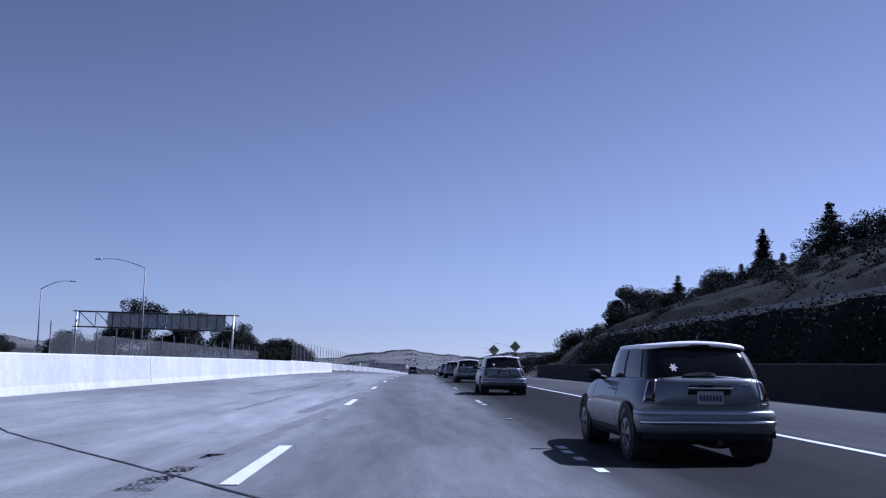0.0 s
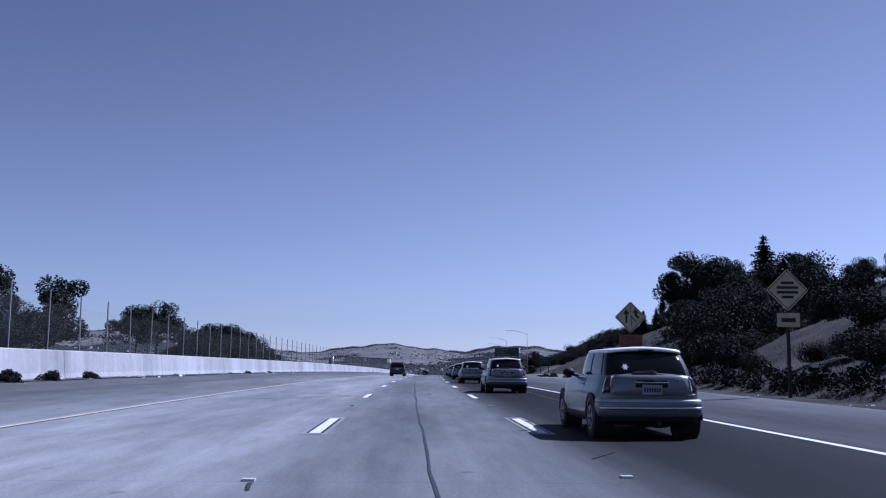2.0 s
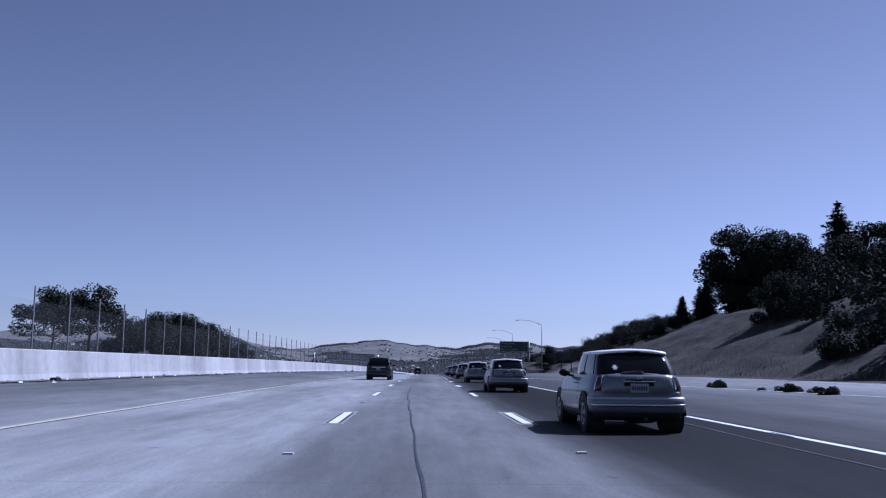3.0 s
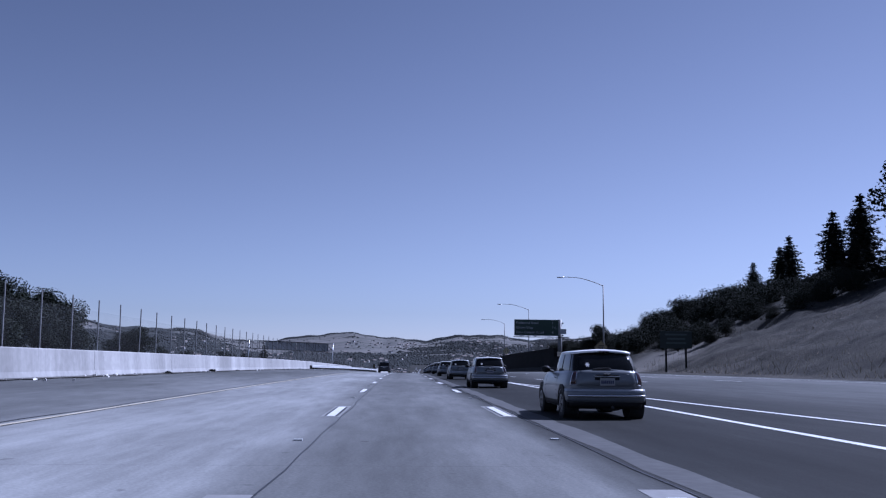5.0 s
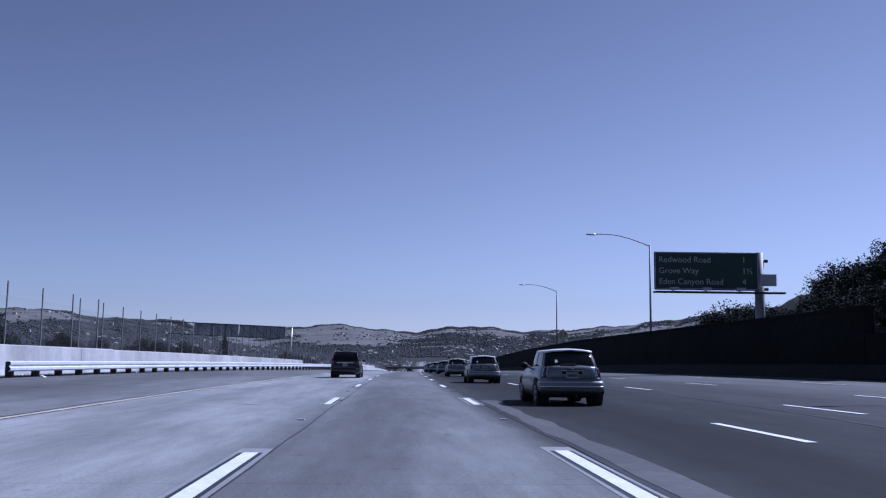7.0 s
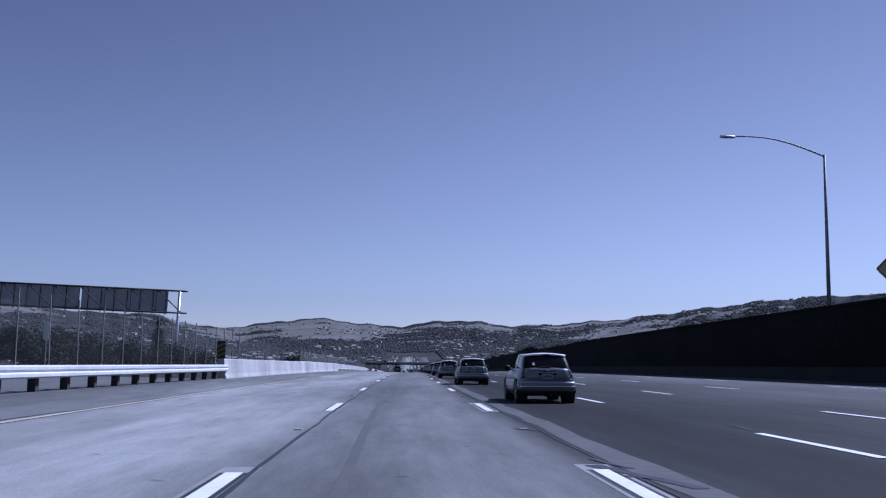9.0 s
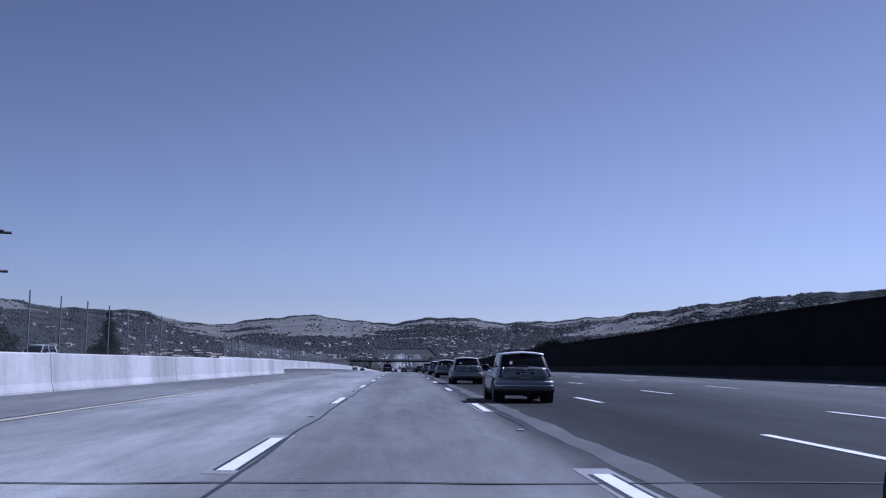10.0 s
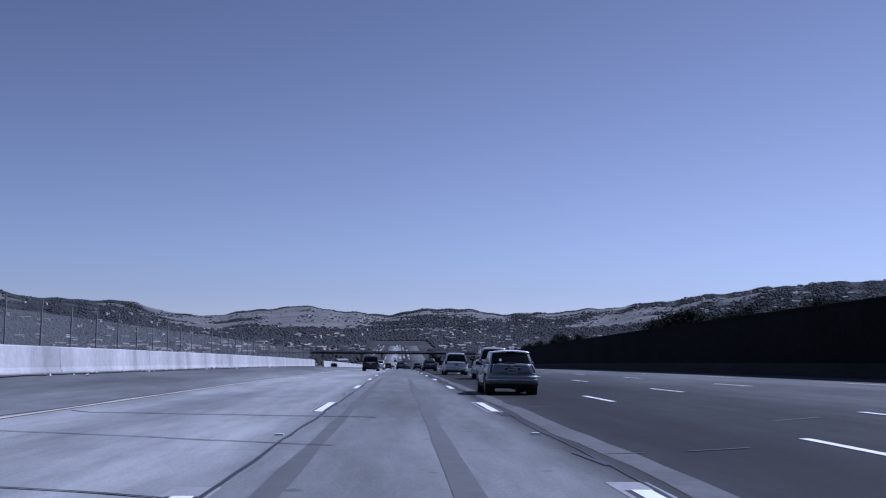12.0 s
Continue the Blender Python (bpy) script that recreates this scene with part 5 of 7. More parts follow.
def hatchback(P_BODY=P_SILVERBLUE, P_TOP=P_ROOFWHITE, label="small silver-blue hatchback with white roof and chrome bumper strip"):
    """Small rounded three-door hatchback."""
    root = thing("car", Matrix(), label, "car", "cars")
    R = 0.30
    levels = (0.0, 0.16, 0.40, 0.64, 0.84, 0.95, 1.0)
    wide = (0.765, 0.812, 0.836, 0.828, 0.792, 0.755, 0.715)
    wide_back = (0.745, 0.785, 0.802, 0.782, 0.735, 0.70, 0.665)
    back = (0.12, 0.075, 0.045, 0.035, 0.050, 0.075, 0.12)
    plan = ((0.0, 0.0), (0.36, 0.004), (0.66, 0.022), (0.87, 0.075), (0.965, 0.20), (1.0, 0.48), (1.0, 1.15), (1.0, 1.8), (0.995, 2.45), (0.985, 2.95), (0.90, 3.32), (0.52, 3.55), (0.0, 3.60))

    def top(y):
        return float(np.interp(y, (0.0, 0.6, 1.5, 2.4, 2.8, 3.3, 3.62), (0.975, 0.97, 0.95, 0.925, 0.90, 0.80, 0.68)))

    G = []
    for i, (fx, y) in enumerate(plan):
        row = []
        for f, w, wb, yb in zip(levels, wide, wide_back, back):
            k = float(smooth(4.2, 6.0, i))
            ww = (wb * (1 - k) + w * k) * fx
            yy = y + yb * (1 - float(smooth(3.5, 6, i))) - (0.06 + yb) * float(smooth(9, 12, i)) * f
            lo = 0.30 if i < 5 else 0.22
            row.append((ww, yy, lo + (top(yy) - lo) * f))
        G.append(row)
    G = smooth_grid(G, 3, 3)
    bm = both_sides(bmesh.new(), G)
    rim = [g[-1] for g in G]
    both_sides(bm, [[p, p * (0.75, 1, 1) + (0, 0, 0.012), p * (0.4, 1, 1) + (0, 0, 0.022), p * (0.0, 1, 1) + (0, 0, 0.026)] for p in rim])
    part("body", bm, P_BODY, root, soft=True)

    # dark wraparound glass
    cab_y = ((0.0, 0.0), (0.42, 0.004), (0.74, 0.022), (0.93, 0.085), (0.99, 0.24), (1.0, 0.7), (1.0, 1.3), (0.99, 1.75), (0.90, 2.02), (0.6, 2.16), (0.0, 2.22))
    C = []
    for i, (fx, y) in enumerate(cab_y):
        row = []
        for z, w, yb, yf in ((0.955, 0.672, 0.125, 0.42), (1.06, 0.655, 0.175, 0.28), (1.20, 0.620, 0.275, 0.10), (1.335 - 0.02 * fx, 0.580, 0.395, -0.08)):
            k = float(smooth(3, 6, i))
            ww = (w * (1 - k) + (w + 0.028) * k) * fx
            row.append((ww, y + yb * (1 - float(smooth(3, 7, i))) + yf * float(smooth(6.5, 10, i)), z))
        C.append(row)
    C = smooth_grid(C, 3, 3)
    part("glasshouse", both_sides(bmesh.new(), C), M_GLASS, root, "black wraparound glass", soft=True)
    n_c = len(C) - 1
    for sd in (-1, 1):
        for u in (12.6, 17.0):
            part("window_pillar", skin_patch(C, sd * u, sd * (u + 0.35), 0.2, 8.6, 0.006, 2, 6), M_TRIM, root)
    for sd in (-1, 1):
        part("rear_pillar", skin_patch(C, sd * 7.6, sd * 10.6, 0.1, 8.8, 0.005, 5, 6), M_TRIM, root)
    # roof cap with a rolled rim
    roof_y = ((0.0, 0.345), (0.42, 0.350), (0.74, 0.368), (0.92, 0.425), (0.99, 0.56), (1.0, 0.9), (1.0, 1.35), (0.985, 1.72), (0.88, 1.97), (0.58, 2.09), (0.0, 2.13))
    T = []
    for fx, y in roof_y:
        crown = 0.020 * (1 - ((y - 1.15) / 1.0) ** 2) - 0.05 * fx ** 2
        c = 1.2
        T.append([(0.585 * fx, y + 0.02 * (1 if y < 1 else -1), 1.338 + crown), (0.612 * fx, y, 1.348 + crown), (0.610 * fx, y + 0.004, 1.372 + crown), (0.585 * fx, c + (y - c) * 0.955, 1.396 + crown), (0.45 * fx, c + (y - c) * 0.80, 1.405 + crown * 0.8), (0.22 * fx, c + (y - c) * 0.45, 1.412 + crown * 0.3), (0.0, c, 1.418)])
    part("roof", both_sides(bmesh.new(), smooth_grid(T, 3, 2)), P_TOP, root, "white roof panel with a rolled rim", soft=True)
    bm = bmesh.new()
    loft(bm, [[Vector((x, 0.335 + 0.03 * (x / 0.2) ** 2 + dy, z)) for dy, z in ((0.0, 1.342), (0.0, 1.362), (0.03, 1.370), (0.03, 1.338))] for x in (-0.20, -0.1, 0.0, 0.1, 0.20)])
    part("brake_lamp", bm, M_TAIL, root, "dark high brake lamp under the roof edge")

    # tailgate, plate, lamps on the rounded tail (18 grid steps up the skin)
    gate = part("tailgate", skin_patch(G, -7.4, 7.4, 7.6, 17.6, 0.012, 20, 9), P_BODY, root, soft=True)
    # no hollow here: a raised black patch paints the plate recess's shade
    part("plate_recess", skin_patch(G, -3.1, 3.1, 9.4, 13.4, 0.016, 10, 4), M_TRIM, gate, "dark patch round the plate, painted as a recess's shade")
    plate(root, 0.018, 0.675, 0.305, 0.15)
    bm = bmesh.new()
    loft(bm, [[Vector((x, y + 0.06 * x * x, z)) for y, z in ((0.03, 0.838), (-0.006, 0.842), (-0.010, 0.860), (0.03, 0.868))] for x in (-0.26, -0.13, 0.0, 0.13, 0.26)])
    part("handle", bm, P_BODY, gate, bevel=0.004)
    bm = bmesh.new()
    loft(bm, [[Vector((x, y, 0.915 + z)) for x, z in ((-0.09, 0.004), (-0.035, 0.018), (0.035, 0.018), (0.09, 0.004), (0.035, -0.018), (-0.035, -0.018))] for y in (0.03, 0.055, 0.09)])
    part("badge", bm, M_CHROME, root, "small winged chrome badge", bevel=0.003)
    part("model_script", skin_patch(G, 4.2, 5.6, 12.6, 13.4, 0.018, 4, 2), M_CHROME, gate)
    for sd in (-1, 1):
        ring = part("tail_lamp", skin_patch(G, sd * 8.0, sd * 10.7, 7.9, 15.3, 0.014, 6, 6, lean=sd * 0.9), M_CHROME, root, "upright red tail lamp in a chrome ring", soft=True)
        part("lens", skin_patch(G, sd * 8.3, sd * 10.4, 8.4, 14.8, 0.022, 6, 6, lean=sd * 0.9), M_TAIL, ring, "dark red lens", soft=True)
    # bumper with a rounded section, chrome strip and dark valance
    out_line = ((0.0, 0.0), (0.36, 0.003), (0.66, 0.018), (0.87, 0.065), (0.965, 0.15), (1.0, 0.30))

    def bumper(section, w):
        return smooth_grid([[(fx * (w + o * 0.45), y + 0.05 - o, z) for o, z in section] for fx, y in out_line], 4, 2)
    part("bumper", both_sides(bmesh.new(), bumper(((0.0, 0.335), (0.05, 0.365), (0.072, 0.43), (0.078, 0.50), (0.072, 0.555), (0.045, 0.592), (0.0, 0.605), (-0.06, 0.607)), 0.795)), P_BODY, root, "rounded silver-blue bumper", soft=True)
    part("chrome_strip", both_sides(bmesh.new(), bumper(((0.06, 0.446), (0.092, 0.450), (0.100, 0.470), (0.092, 0.490), (0.06, 0.496)), 0.795)[:-5]), M_CHROME, root, "bright chrome bumper strip", soft=True)
    # brighter paint along the bumper's upper edge imitates the sun's reflection
    part("bumper_top", both_sides(bmesh.new(), bumper(((0.066, 0.566), (0.060, 0.590), (0.030, 0.606), (-0.03, 0.612)), 0.797)), P_HIGHLIGHT, root, "upper bumper edge, painted paler as a sun highlight", soft=True)
    part("lower_valance", both_sides(bmesh.new(), bumper(((-0.10, 0.215), (-0.02, 0.225), (0.02, 0.28), (0.02, 0.345)), 0.76)), M_TRIM, root)
    bm = bmesh.new()
    loft(bm, [[Vector((0.12 + 0.20 * math.cos(a), y, 0.235 + 0.065 * math.sin(a))) for a in [6.2832 * k / 14 for k in range(14)]] for y in (0.12, 0.16, 0.42, 0.46)])
    part("silencer", bm, M_TYRE, root, soft=True)
    bm = bmesh.new()
    tube(bm, [(0.10, 0.0, 0.245), (0.10, 0.2, 0.25)], 0.03, 12)
    part("exhaust_pipe", bm, M_DARKSTEEL, root)
    bm = bmesh.new()
    box(bm, -0.58, 0.58, 0.5, 3.3, 0.19, 0.34)
    part("underbody", bm, M_TYRE, root)
    for y in (0.62, 3.08):
        for sd in (-1, 1):
            arch(root, sd * (0.822 if y < 1 else 0.812), y, R, sd, M_TRIM)
            wheel(root, sd * 0.738, y, R, 0.18, sd)
    for sd in (-1, 1):
        part("sill", skin_patch(G, sd * 15.5, sd * 26.0, 0.3, 3.2, 0.012, 8, 3), M_TRIM, root)
        part("door_gap", skin_patch(G, sd * 18.0, sd * 18.12, 3.0, 17.5, 0.003, 1, 8), M_TRIM, root)
        part("door_gap", skin_patch(G, sd * 24.2, sd * 24.3, 3.0, 17.5, 0.003, 1, 8), M_TRIM, root)
        part("window_seal", skin_patch(G, sd * 11.5, sd * 26.0, 17.55, 18.0, 0.006, 10, 1), M_CHROME, root)
        bm = bmesh.new()
        bmesh.ops.create_icosphere(bm, subdivisions=3, radius=0.1, matrix=Matrix.Translation((sd * 0.885, 2.12, 0.985)) @ Matrix.Diagonal((1.05, 0.7, 0.75, 1)))
        tube(bm, [(sd * 0.70, 2.18, 0.93), (sd * 0.85, 2.14, 0.96)], 0.03, 6)
        part("mirror", bm, M_TRIM, root, soft=True)
        bm = bmesh.new()
        tube(bm, [(sd * 0.815, 1.28, 0.815), (sd * 0.845, 1.31, 0.82), (sd * 0.845, 1.44, 0.82), (sd * 0.812, 1.47, 0.815)], 0.012, 6)
        part("door_handle", bm, M_CHROME, root, soft=True)
    # decal and wiper on the back glass, aerial on the roof
    bm = bmesh.new()
    petals = [(6.2832 * k / 48, 0.036 + 0.014 * math.cos(6 * 6.2832 * k / 48)) for k in range(48)]
    loft(bm, [[Vector((-0.37 + q * math.cos(t), 0.180 + 0.62 * q * math.sin(t) + dy, 1.09 + q * math.sin(t))) for t, q in petals] for dy in (-0.004, 0.004)])
    part("decal", bm, M_STICKER, root, "white flower decal on the back window")
    bm = bmesh.new()
    loft(bm, [[Vector((x, 0.118 + dy + 0.1 * x * x, z + dz)) for dy, dz in ((0.0, 0.0), (-0.02, 0.012), (0.0, h), (0.05, h))] for x, z, h in ((-0.27, 0.985, 0.02), (-0.16, 0.985, 0.045), (0.05, 0.985, 0.055), (0.10, 0.985, 0.04))])
    part("wiper", bm, M_TRIM, root)
    bm = bmesh.new()
    tube(bm, [(0.04, 0.62, 1.41), (0.05, 0.56, 1.45), (0.035, 0.53, 1.47), (0.06, 0.50, 1.50)], 0.008, 6)
    part("aerial", bm, M_TRIM, root)
    return root


def family_car(paint_mat, label, L=4.9, W=0.96, H=1.75, belt=1.08, tail=0.35, hood=1.15, bonnet=1.0, rack=True, pillar=True):
    """A generic estate, people carrier or saloon; tail is how far the back glass slopes."""
    root = thing("car", Matrix(), label, "car", "cars")
    R = 0.34
    body = [(0.02, 0.42, 0.75, W * 0.84, 0.93), (0.08, 0.32, belt - 0.08, W * 0.95, 0.92), (0.2, 0.27, belt, W * 0.985, 0.91), (0.9, 0.25, belt, W, 0.90), (L * 0.55, 0.24, belt - 0.03, W, 0.89),
            (L - hood - 0.15, 0.25, belt - 0.06, W * 0.99, 0.87), (L - hood + 0.2, 0.26, bonnet, W * 0.97, 0.84), (L - 0.35, 0.28, bonnet - 0.14, W * 0.92, 0.82), (L - 0.05, 0.36, bonnet - 0.35, W * 0.78, 0.85)]
    bm = bmesh.new()
    loft(bm, [body_ring(y, zb, zt, w, tk) for y, zb, zt, w, tk in body])
    part("body", bm, paint_mat, root, soft=True)
    y0 = 0.16 if tail < 0.8 else tail * 0.75
    cab = [(y0, belt - 0.01, belt + 0.02, W * 0.88, W * 0.85), (y0 + tail * 0.55, belt, (belt + H) / 2 + 0.1, W * 0.885, W * 0.78), (y0 + tail, belt, H - 0.07, W * 0.89, W * 0.72), (y0 + tail + 0.25, belt, H - 0.02, W * 0.89, W * 0.715),
           (L * 0.45, belt - 0.02, H, W * 0.89, W * 0.72), (L * 0.60, belt - 0.04, H - 0.06, W * 0.88, W * 0.72), (L * 0.70, belt - 0.06, (belt + H) / 2, W * 0.87, W * 0.78), (L - hood + 0.05, belt - 0.07, belt - 0.04, W * 0.86, W * 0.84)]
    bm = bmesh.new()
    loft(bm, [cabin_ring(*c) for c in cab])
    part("glasshouse", bm, M_GLASS, root, "dark window glass", soft=True)
    bm = bmesh.new()
    roof = [(y0 + tail * 0.9, H - 0.085, W * 0.66), (y0 + tail + 0.1, H - 0.02, W * 0.735), (L * 0.4, H + 0.022, W * 0.745), (L * 0.58, H - 0.03, W * 0.735), (L * 0.615, H - 0.075, W * 0.70)]
    loft(bm, [[Vector((x, y, z + d)) for x, d in ((w, -0.07), (w * 0.97, -0.02), (w * 0.75, 0.0), (0, 0.015), (-w * 0.75, 0.0), (-w * 0.97, -0.02), (-w, -0.07), (0, -0.05))] for y, z, w in roof])
    part("roof", bm, paint_mat, root, soft=True)
    for sd in (-1, 1):
        if pillar:
            for (ya, za, xa), (yb, zb, xb), wd in (((y0 + 0.05, belt, W * 0.90), (y0 + tail + 0.02, H - 0.06, W * 0.735), 0.11), ((L * 0.42, belt - 0.02, W * 0.90), (L * 0.41, H - 0.05, W * 0.74), 0.05), ((L - hood + 0.02, belt - 0.05, W * 0.88), (L * 0.6, H - 0.07, W * 0.735), 0.05)):
                bm = bmesh.new()
                loft(bm, [[Vector((sd * (x + 0.012), y - wd, z)), Vector((sd * (x + 0.012), y + wd, z)), Vector((sd * (x - 0.06), y + wd, z)), Vector((sd * (x - 0.06), y - wd, z))] for y, z, x in ((ya, za, xa), ((ya + yb) / 2, (za + zb) / 2, (xa * 0.42 + xb * 0.58)), (yb, zb, xb))])
                part("pillar", bm, paint_mat, root)
        bm = bmesh.new()
        loft(bm, [[Vector((sd * x, y, z)) for x, z in ((W * 0.74, belt - 0.24), (W * 0.955, belt - 0.22), (W * 0.93, belt + 0.02), (W * 0.80, belt + 0.02))] for y in (0.2, 0.04)])
        part("tail_lamp", bm, M_TAIL, root, bevel=0.015)
        bm = bmesh.new()
        bmesh.ops.create_icosphere(bm, subdivisions=2, radius=0.12, matrix=Matrix.Translation((sd * (W + 0.1), L - hood - 0.35, belt + 0.02)) @ Matrix.Diagonal((1.0, 0.6, 0.75, 1)))
        part("mirror", bm, M_TRIM, root, soft=True)
        if rack:
            bm = bmesh.new()
            tube(bm, [(sd * W * 0.66, y0 + tail + 0.2, H + 0.0), (sd * W * 0.66, y0 + tail + 0.35, H + 0.06), (sd * W * 0.66, L * 0.5, H + 0.065), (sd * W * 0.66, L * 0.54, H - 0.01)], 0.02, 6)
            part("roof_rail", bm, M_TRIM, root)
        for y in (0.95, L - 0.92):
            arch(root, sd * (W - 0.005), y, R, sd, paint_mat)
            wheel(root, sd * (W - 0.10), y, R, 0.23, sd)
    bm = bmesh.new()
    rr = [(-W * 0.98, 0.35), (-W * 0.95, 0.1), (-W * 0.8, 0.0), (0, -0.05), (W * 0.8, 0.0), (W * 0.95, 0.1), (W * 0.98, 0.35)]
    loft(bm, [[Vector((x, y, 0.36)), Vector((x, y - 0.02, 0.5)), Vector((x, y, 0.64)), Vector((x * 0.96, y + 0.08, 0.64)), Vector((x * 0.96, y + 0.08, 0.36))] for x, y in rr])
    part("bumper", bm, paint_mat, root, soft=True)
    bm = bmesh.new()
    box(bm, -W * 0.7, W * 0.7, -0.02, 0.3, 0.24, 0.37)
    part("lower_valance", bm, M_TRIM, root, bevel=0.02)
    bm = bmesh.new()
    box(bm, -W * 0.55, W * 0.55, -0.005, 0.05, belt - 0.15, belt - 0.11)
    part("chrome_bar", bm, M_CHROME, root, bevel=0.006)
    plate(root, 0.0, belt - 0.35)
    bm = bmesh.new()
    box(bm, -W * 0.7, W * 0.7, 0.4, L - 0.4, 0.2, 0.34)
    part("underbody", bm, M_TYRE, root)
    return root


def pickup(label):
    """A pale pickup with a high cab."""
    root = family_car(P_PALE, label, L=5.2, W=0.98, H=1.88, belt=1.18, tail=0.3, hood=1.3, bonnet=1.12, rack=True)
    return root


# hatchback's lane: one car copied at each beat, placed to fit the camera's view
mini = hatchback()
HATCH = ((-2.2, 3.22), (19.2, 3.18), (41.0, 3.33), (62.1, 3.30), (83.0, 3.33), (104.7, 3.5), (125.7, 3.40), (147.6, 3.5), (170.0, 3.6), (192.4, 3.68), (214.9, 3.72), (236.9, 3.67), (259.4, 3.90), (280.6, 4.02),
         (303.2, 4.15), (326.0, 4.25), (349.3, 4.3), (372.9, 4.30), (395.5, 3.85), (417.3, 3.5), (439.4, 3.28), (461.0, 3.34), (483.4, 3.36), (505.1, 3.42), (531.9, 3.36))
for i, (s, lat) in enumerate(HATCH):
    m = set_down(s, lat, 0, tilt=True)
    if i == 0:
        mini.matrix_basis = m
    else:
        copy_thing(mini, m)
white_suv = family_car(P_PALE, "pale silver people carrier with roof rails and red tail lamps")
white_suv.matrix_basis = set_down(574, 4.35, 0, tilt=True)
black_suv = family_car(P_BLACK, "black sport utility car with dark windows", L=4.75, W=0.95, H=1.72, belt=1.1)
black_suv.matrix_basis = set_down(605, -3.5, 0, tilt=True)
grey_suv = pickup("silver and dark sport utility car with a high roof")
grey_suv.matrix_basis = set_down(555.5, 5.4, 0, tilt=True)
sedan = family_car(P_DARK, "dark grey saloon car with a low roof", L=4.7, W=0.9, H=1.45, belt=0.95, tail=1.0, hood=1.25, bonnet=0.86, rack=False)
sedan.matrix_basis = set_down(615, 3.7, 0, tilt=True)
white_car = family_car(P_WHITE, "white saloon car far down the hill", L=4.6, W=0.9, H=1.45, belt=0.95, tail=1.0, hood=1.2, bonnet=0.86, rack=False)
white_car.matrix_basis = set_down(640, -3.4, 0, tilt=True)
random.seed(5)
for src, s, lat, turn in ((black_suv, 178, -3.6, 0), (black_suv, 338, -3.6, 0), (sedan, 672, 0.1, 0), (sedan, 700, 3.9, 0), (black_suv, 760, -3.4, 0), (white_car, 830, 0.1, 0), (sedan, 880, 3.8, 0), (white_suv, 930, -3.4, 0), (black_suv, 980, 3.8, 0), (white_car, 1010, -3.4, 0),
                          (sedan, 1060, 0.2, 0), (white_car, 1120, 3.8, 0), (black_suv, 1170, -3.3, 0), (white_suv, 1230, 3.8, 0), (white_car, 1290, 0.1, 0), (sedan, 1350, -3.4, 0), (white_car, 1420, 3.8, 0),
                          (white_car, 190, -37.5, 180), (white_suv, 498, -33.0, 180), (white_car, 1000, -20, 180), (sedan, 1100, -24, 180), (white_suv, 1180, -20, 180), (black_suv, 900, -24, 180)):
    c = copy_thing(src, set_down(s, lat, 0.0 if lat > -12 else (0.73 if s < 700 else 0.0), turn, tilt=True))
    c["group"] = "far traffic"


# ---- trees and scrub ----
def leaf_cloud(bm, centres, per, size, spread, flat=0.7, droop=0.0):
    """Many small leaf blades round the given centres."""
    for c, r in centres:
        for _ in range(int(per)):
            d = Vector((random.gauss(0, 1), random.gauss(0, 1), random.gauss(0, flat)))
            d = d.normalized() * r * (0.45 + 0.6 * random.random() ** 0.6)
            d.z *= flat
            p = Vector(c) + d
            a = Vector((random.uniform(-1, 1), random.uniform(-1, 1), random.uniform(-0.7, 0.7) - droop)).normalized()
            b = a.orthogonal().normalized()
            b = (Matrix.Rotation(random.uniform(0, 6.28), 3, a) @ b)
            k = size * random.uniform(0.6, 1.4)
            bm.faces.new((bm.verts.new(p - a * k), bm.verts.new(p + b * k * 0.55), bm.verts.new(p + a * k), bm.verts.new(p - b * k * 0.55)))


def broadleaf(seed, h, r, label, open_crown=0.0):
    random.seed(seed)
    root = thing("tree", Matrix(), label, "tree", "slope trees")
    bm = bmesh.new()
    lean = Vector((random.uniform(-0.06, 0.06), random.uniform(-0.06, 0.06), 0))
    pts = [Vector((0, 0, -0.4)) + lean * h * f + Vector((0.15 * math.sin(f * 5 + seed), 0.12 * math.cos(f * 4), h * 0.8 * f)) for f in (0, 0.2, 0.4, 0.6, 0.8, 1.0)]
    tube(bm, pts, [h * 0.022, h * 0.018, h * 0.014, h * 0.010, h * 0.006, h * 0.002], 8)
    centres = []
    for i in range(16):
        f = random.uniform(0.28 + 0.2 * open_crown, 0.95)
        base = pts[0].lerp(pts[-1], f)
        a = random.uniform(0, 6.28)
        reach = r * random.uniform(0.45, 1.0) * (1.15 - 0.55 * abs(f - 0.55))
        tip = base + Vector((math.cos(a) * reach, math.sin(a) * reach, h * random.uniform(0.05, 0.2)))
        mid = base.lerp(tip, 0.5) + Vector((0, 0, 0.3))
        tube(bm, [base, mid, tip], [h * 0.007, h * 0.0045, h * 0.0015], 5)
        centres.append((tip, r * random.uniform(0.26, 0.42)))
        centres.append((mid + Vector((random.uniform(-1, 1), random.uniform(-1, 1), 0.6)) * r * 0.15, r * random.uniform(0.22, 0.34)))
    centres.append((pts[-1] + Vector((0, 0, h * 0.06)), r * 0.4))
    part("trunk", bm, M_BARK, root, soft=True)
    bm = bmesh.new()
    leaf_cloud(bm, centres, 620 * (1 - 0.35 * open_crown) * (1.6 if h < 11 else 1.0), 0.17 * h / 13, 1.0, 0.85)
    part("crown", bm, M_LEAF, root, "ragged dark green crown with gaps")
    return root


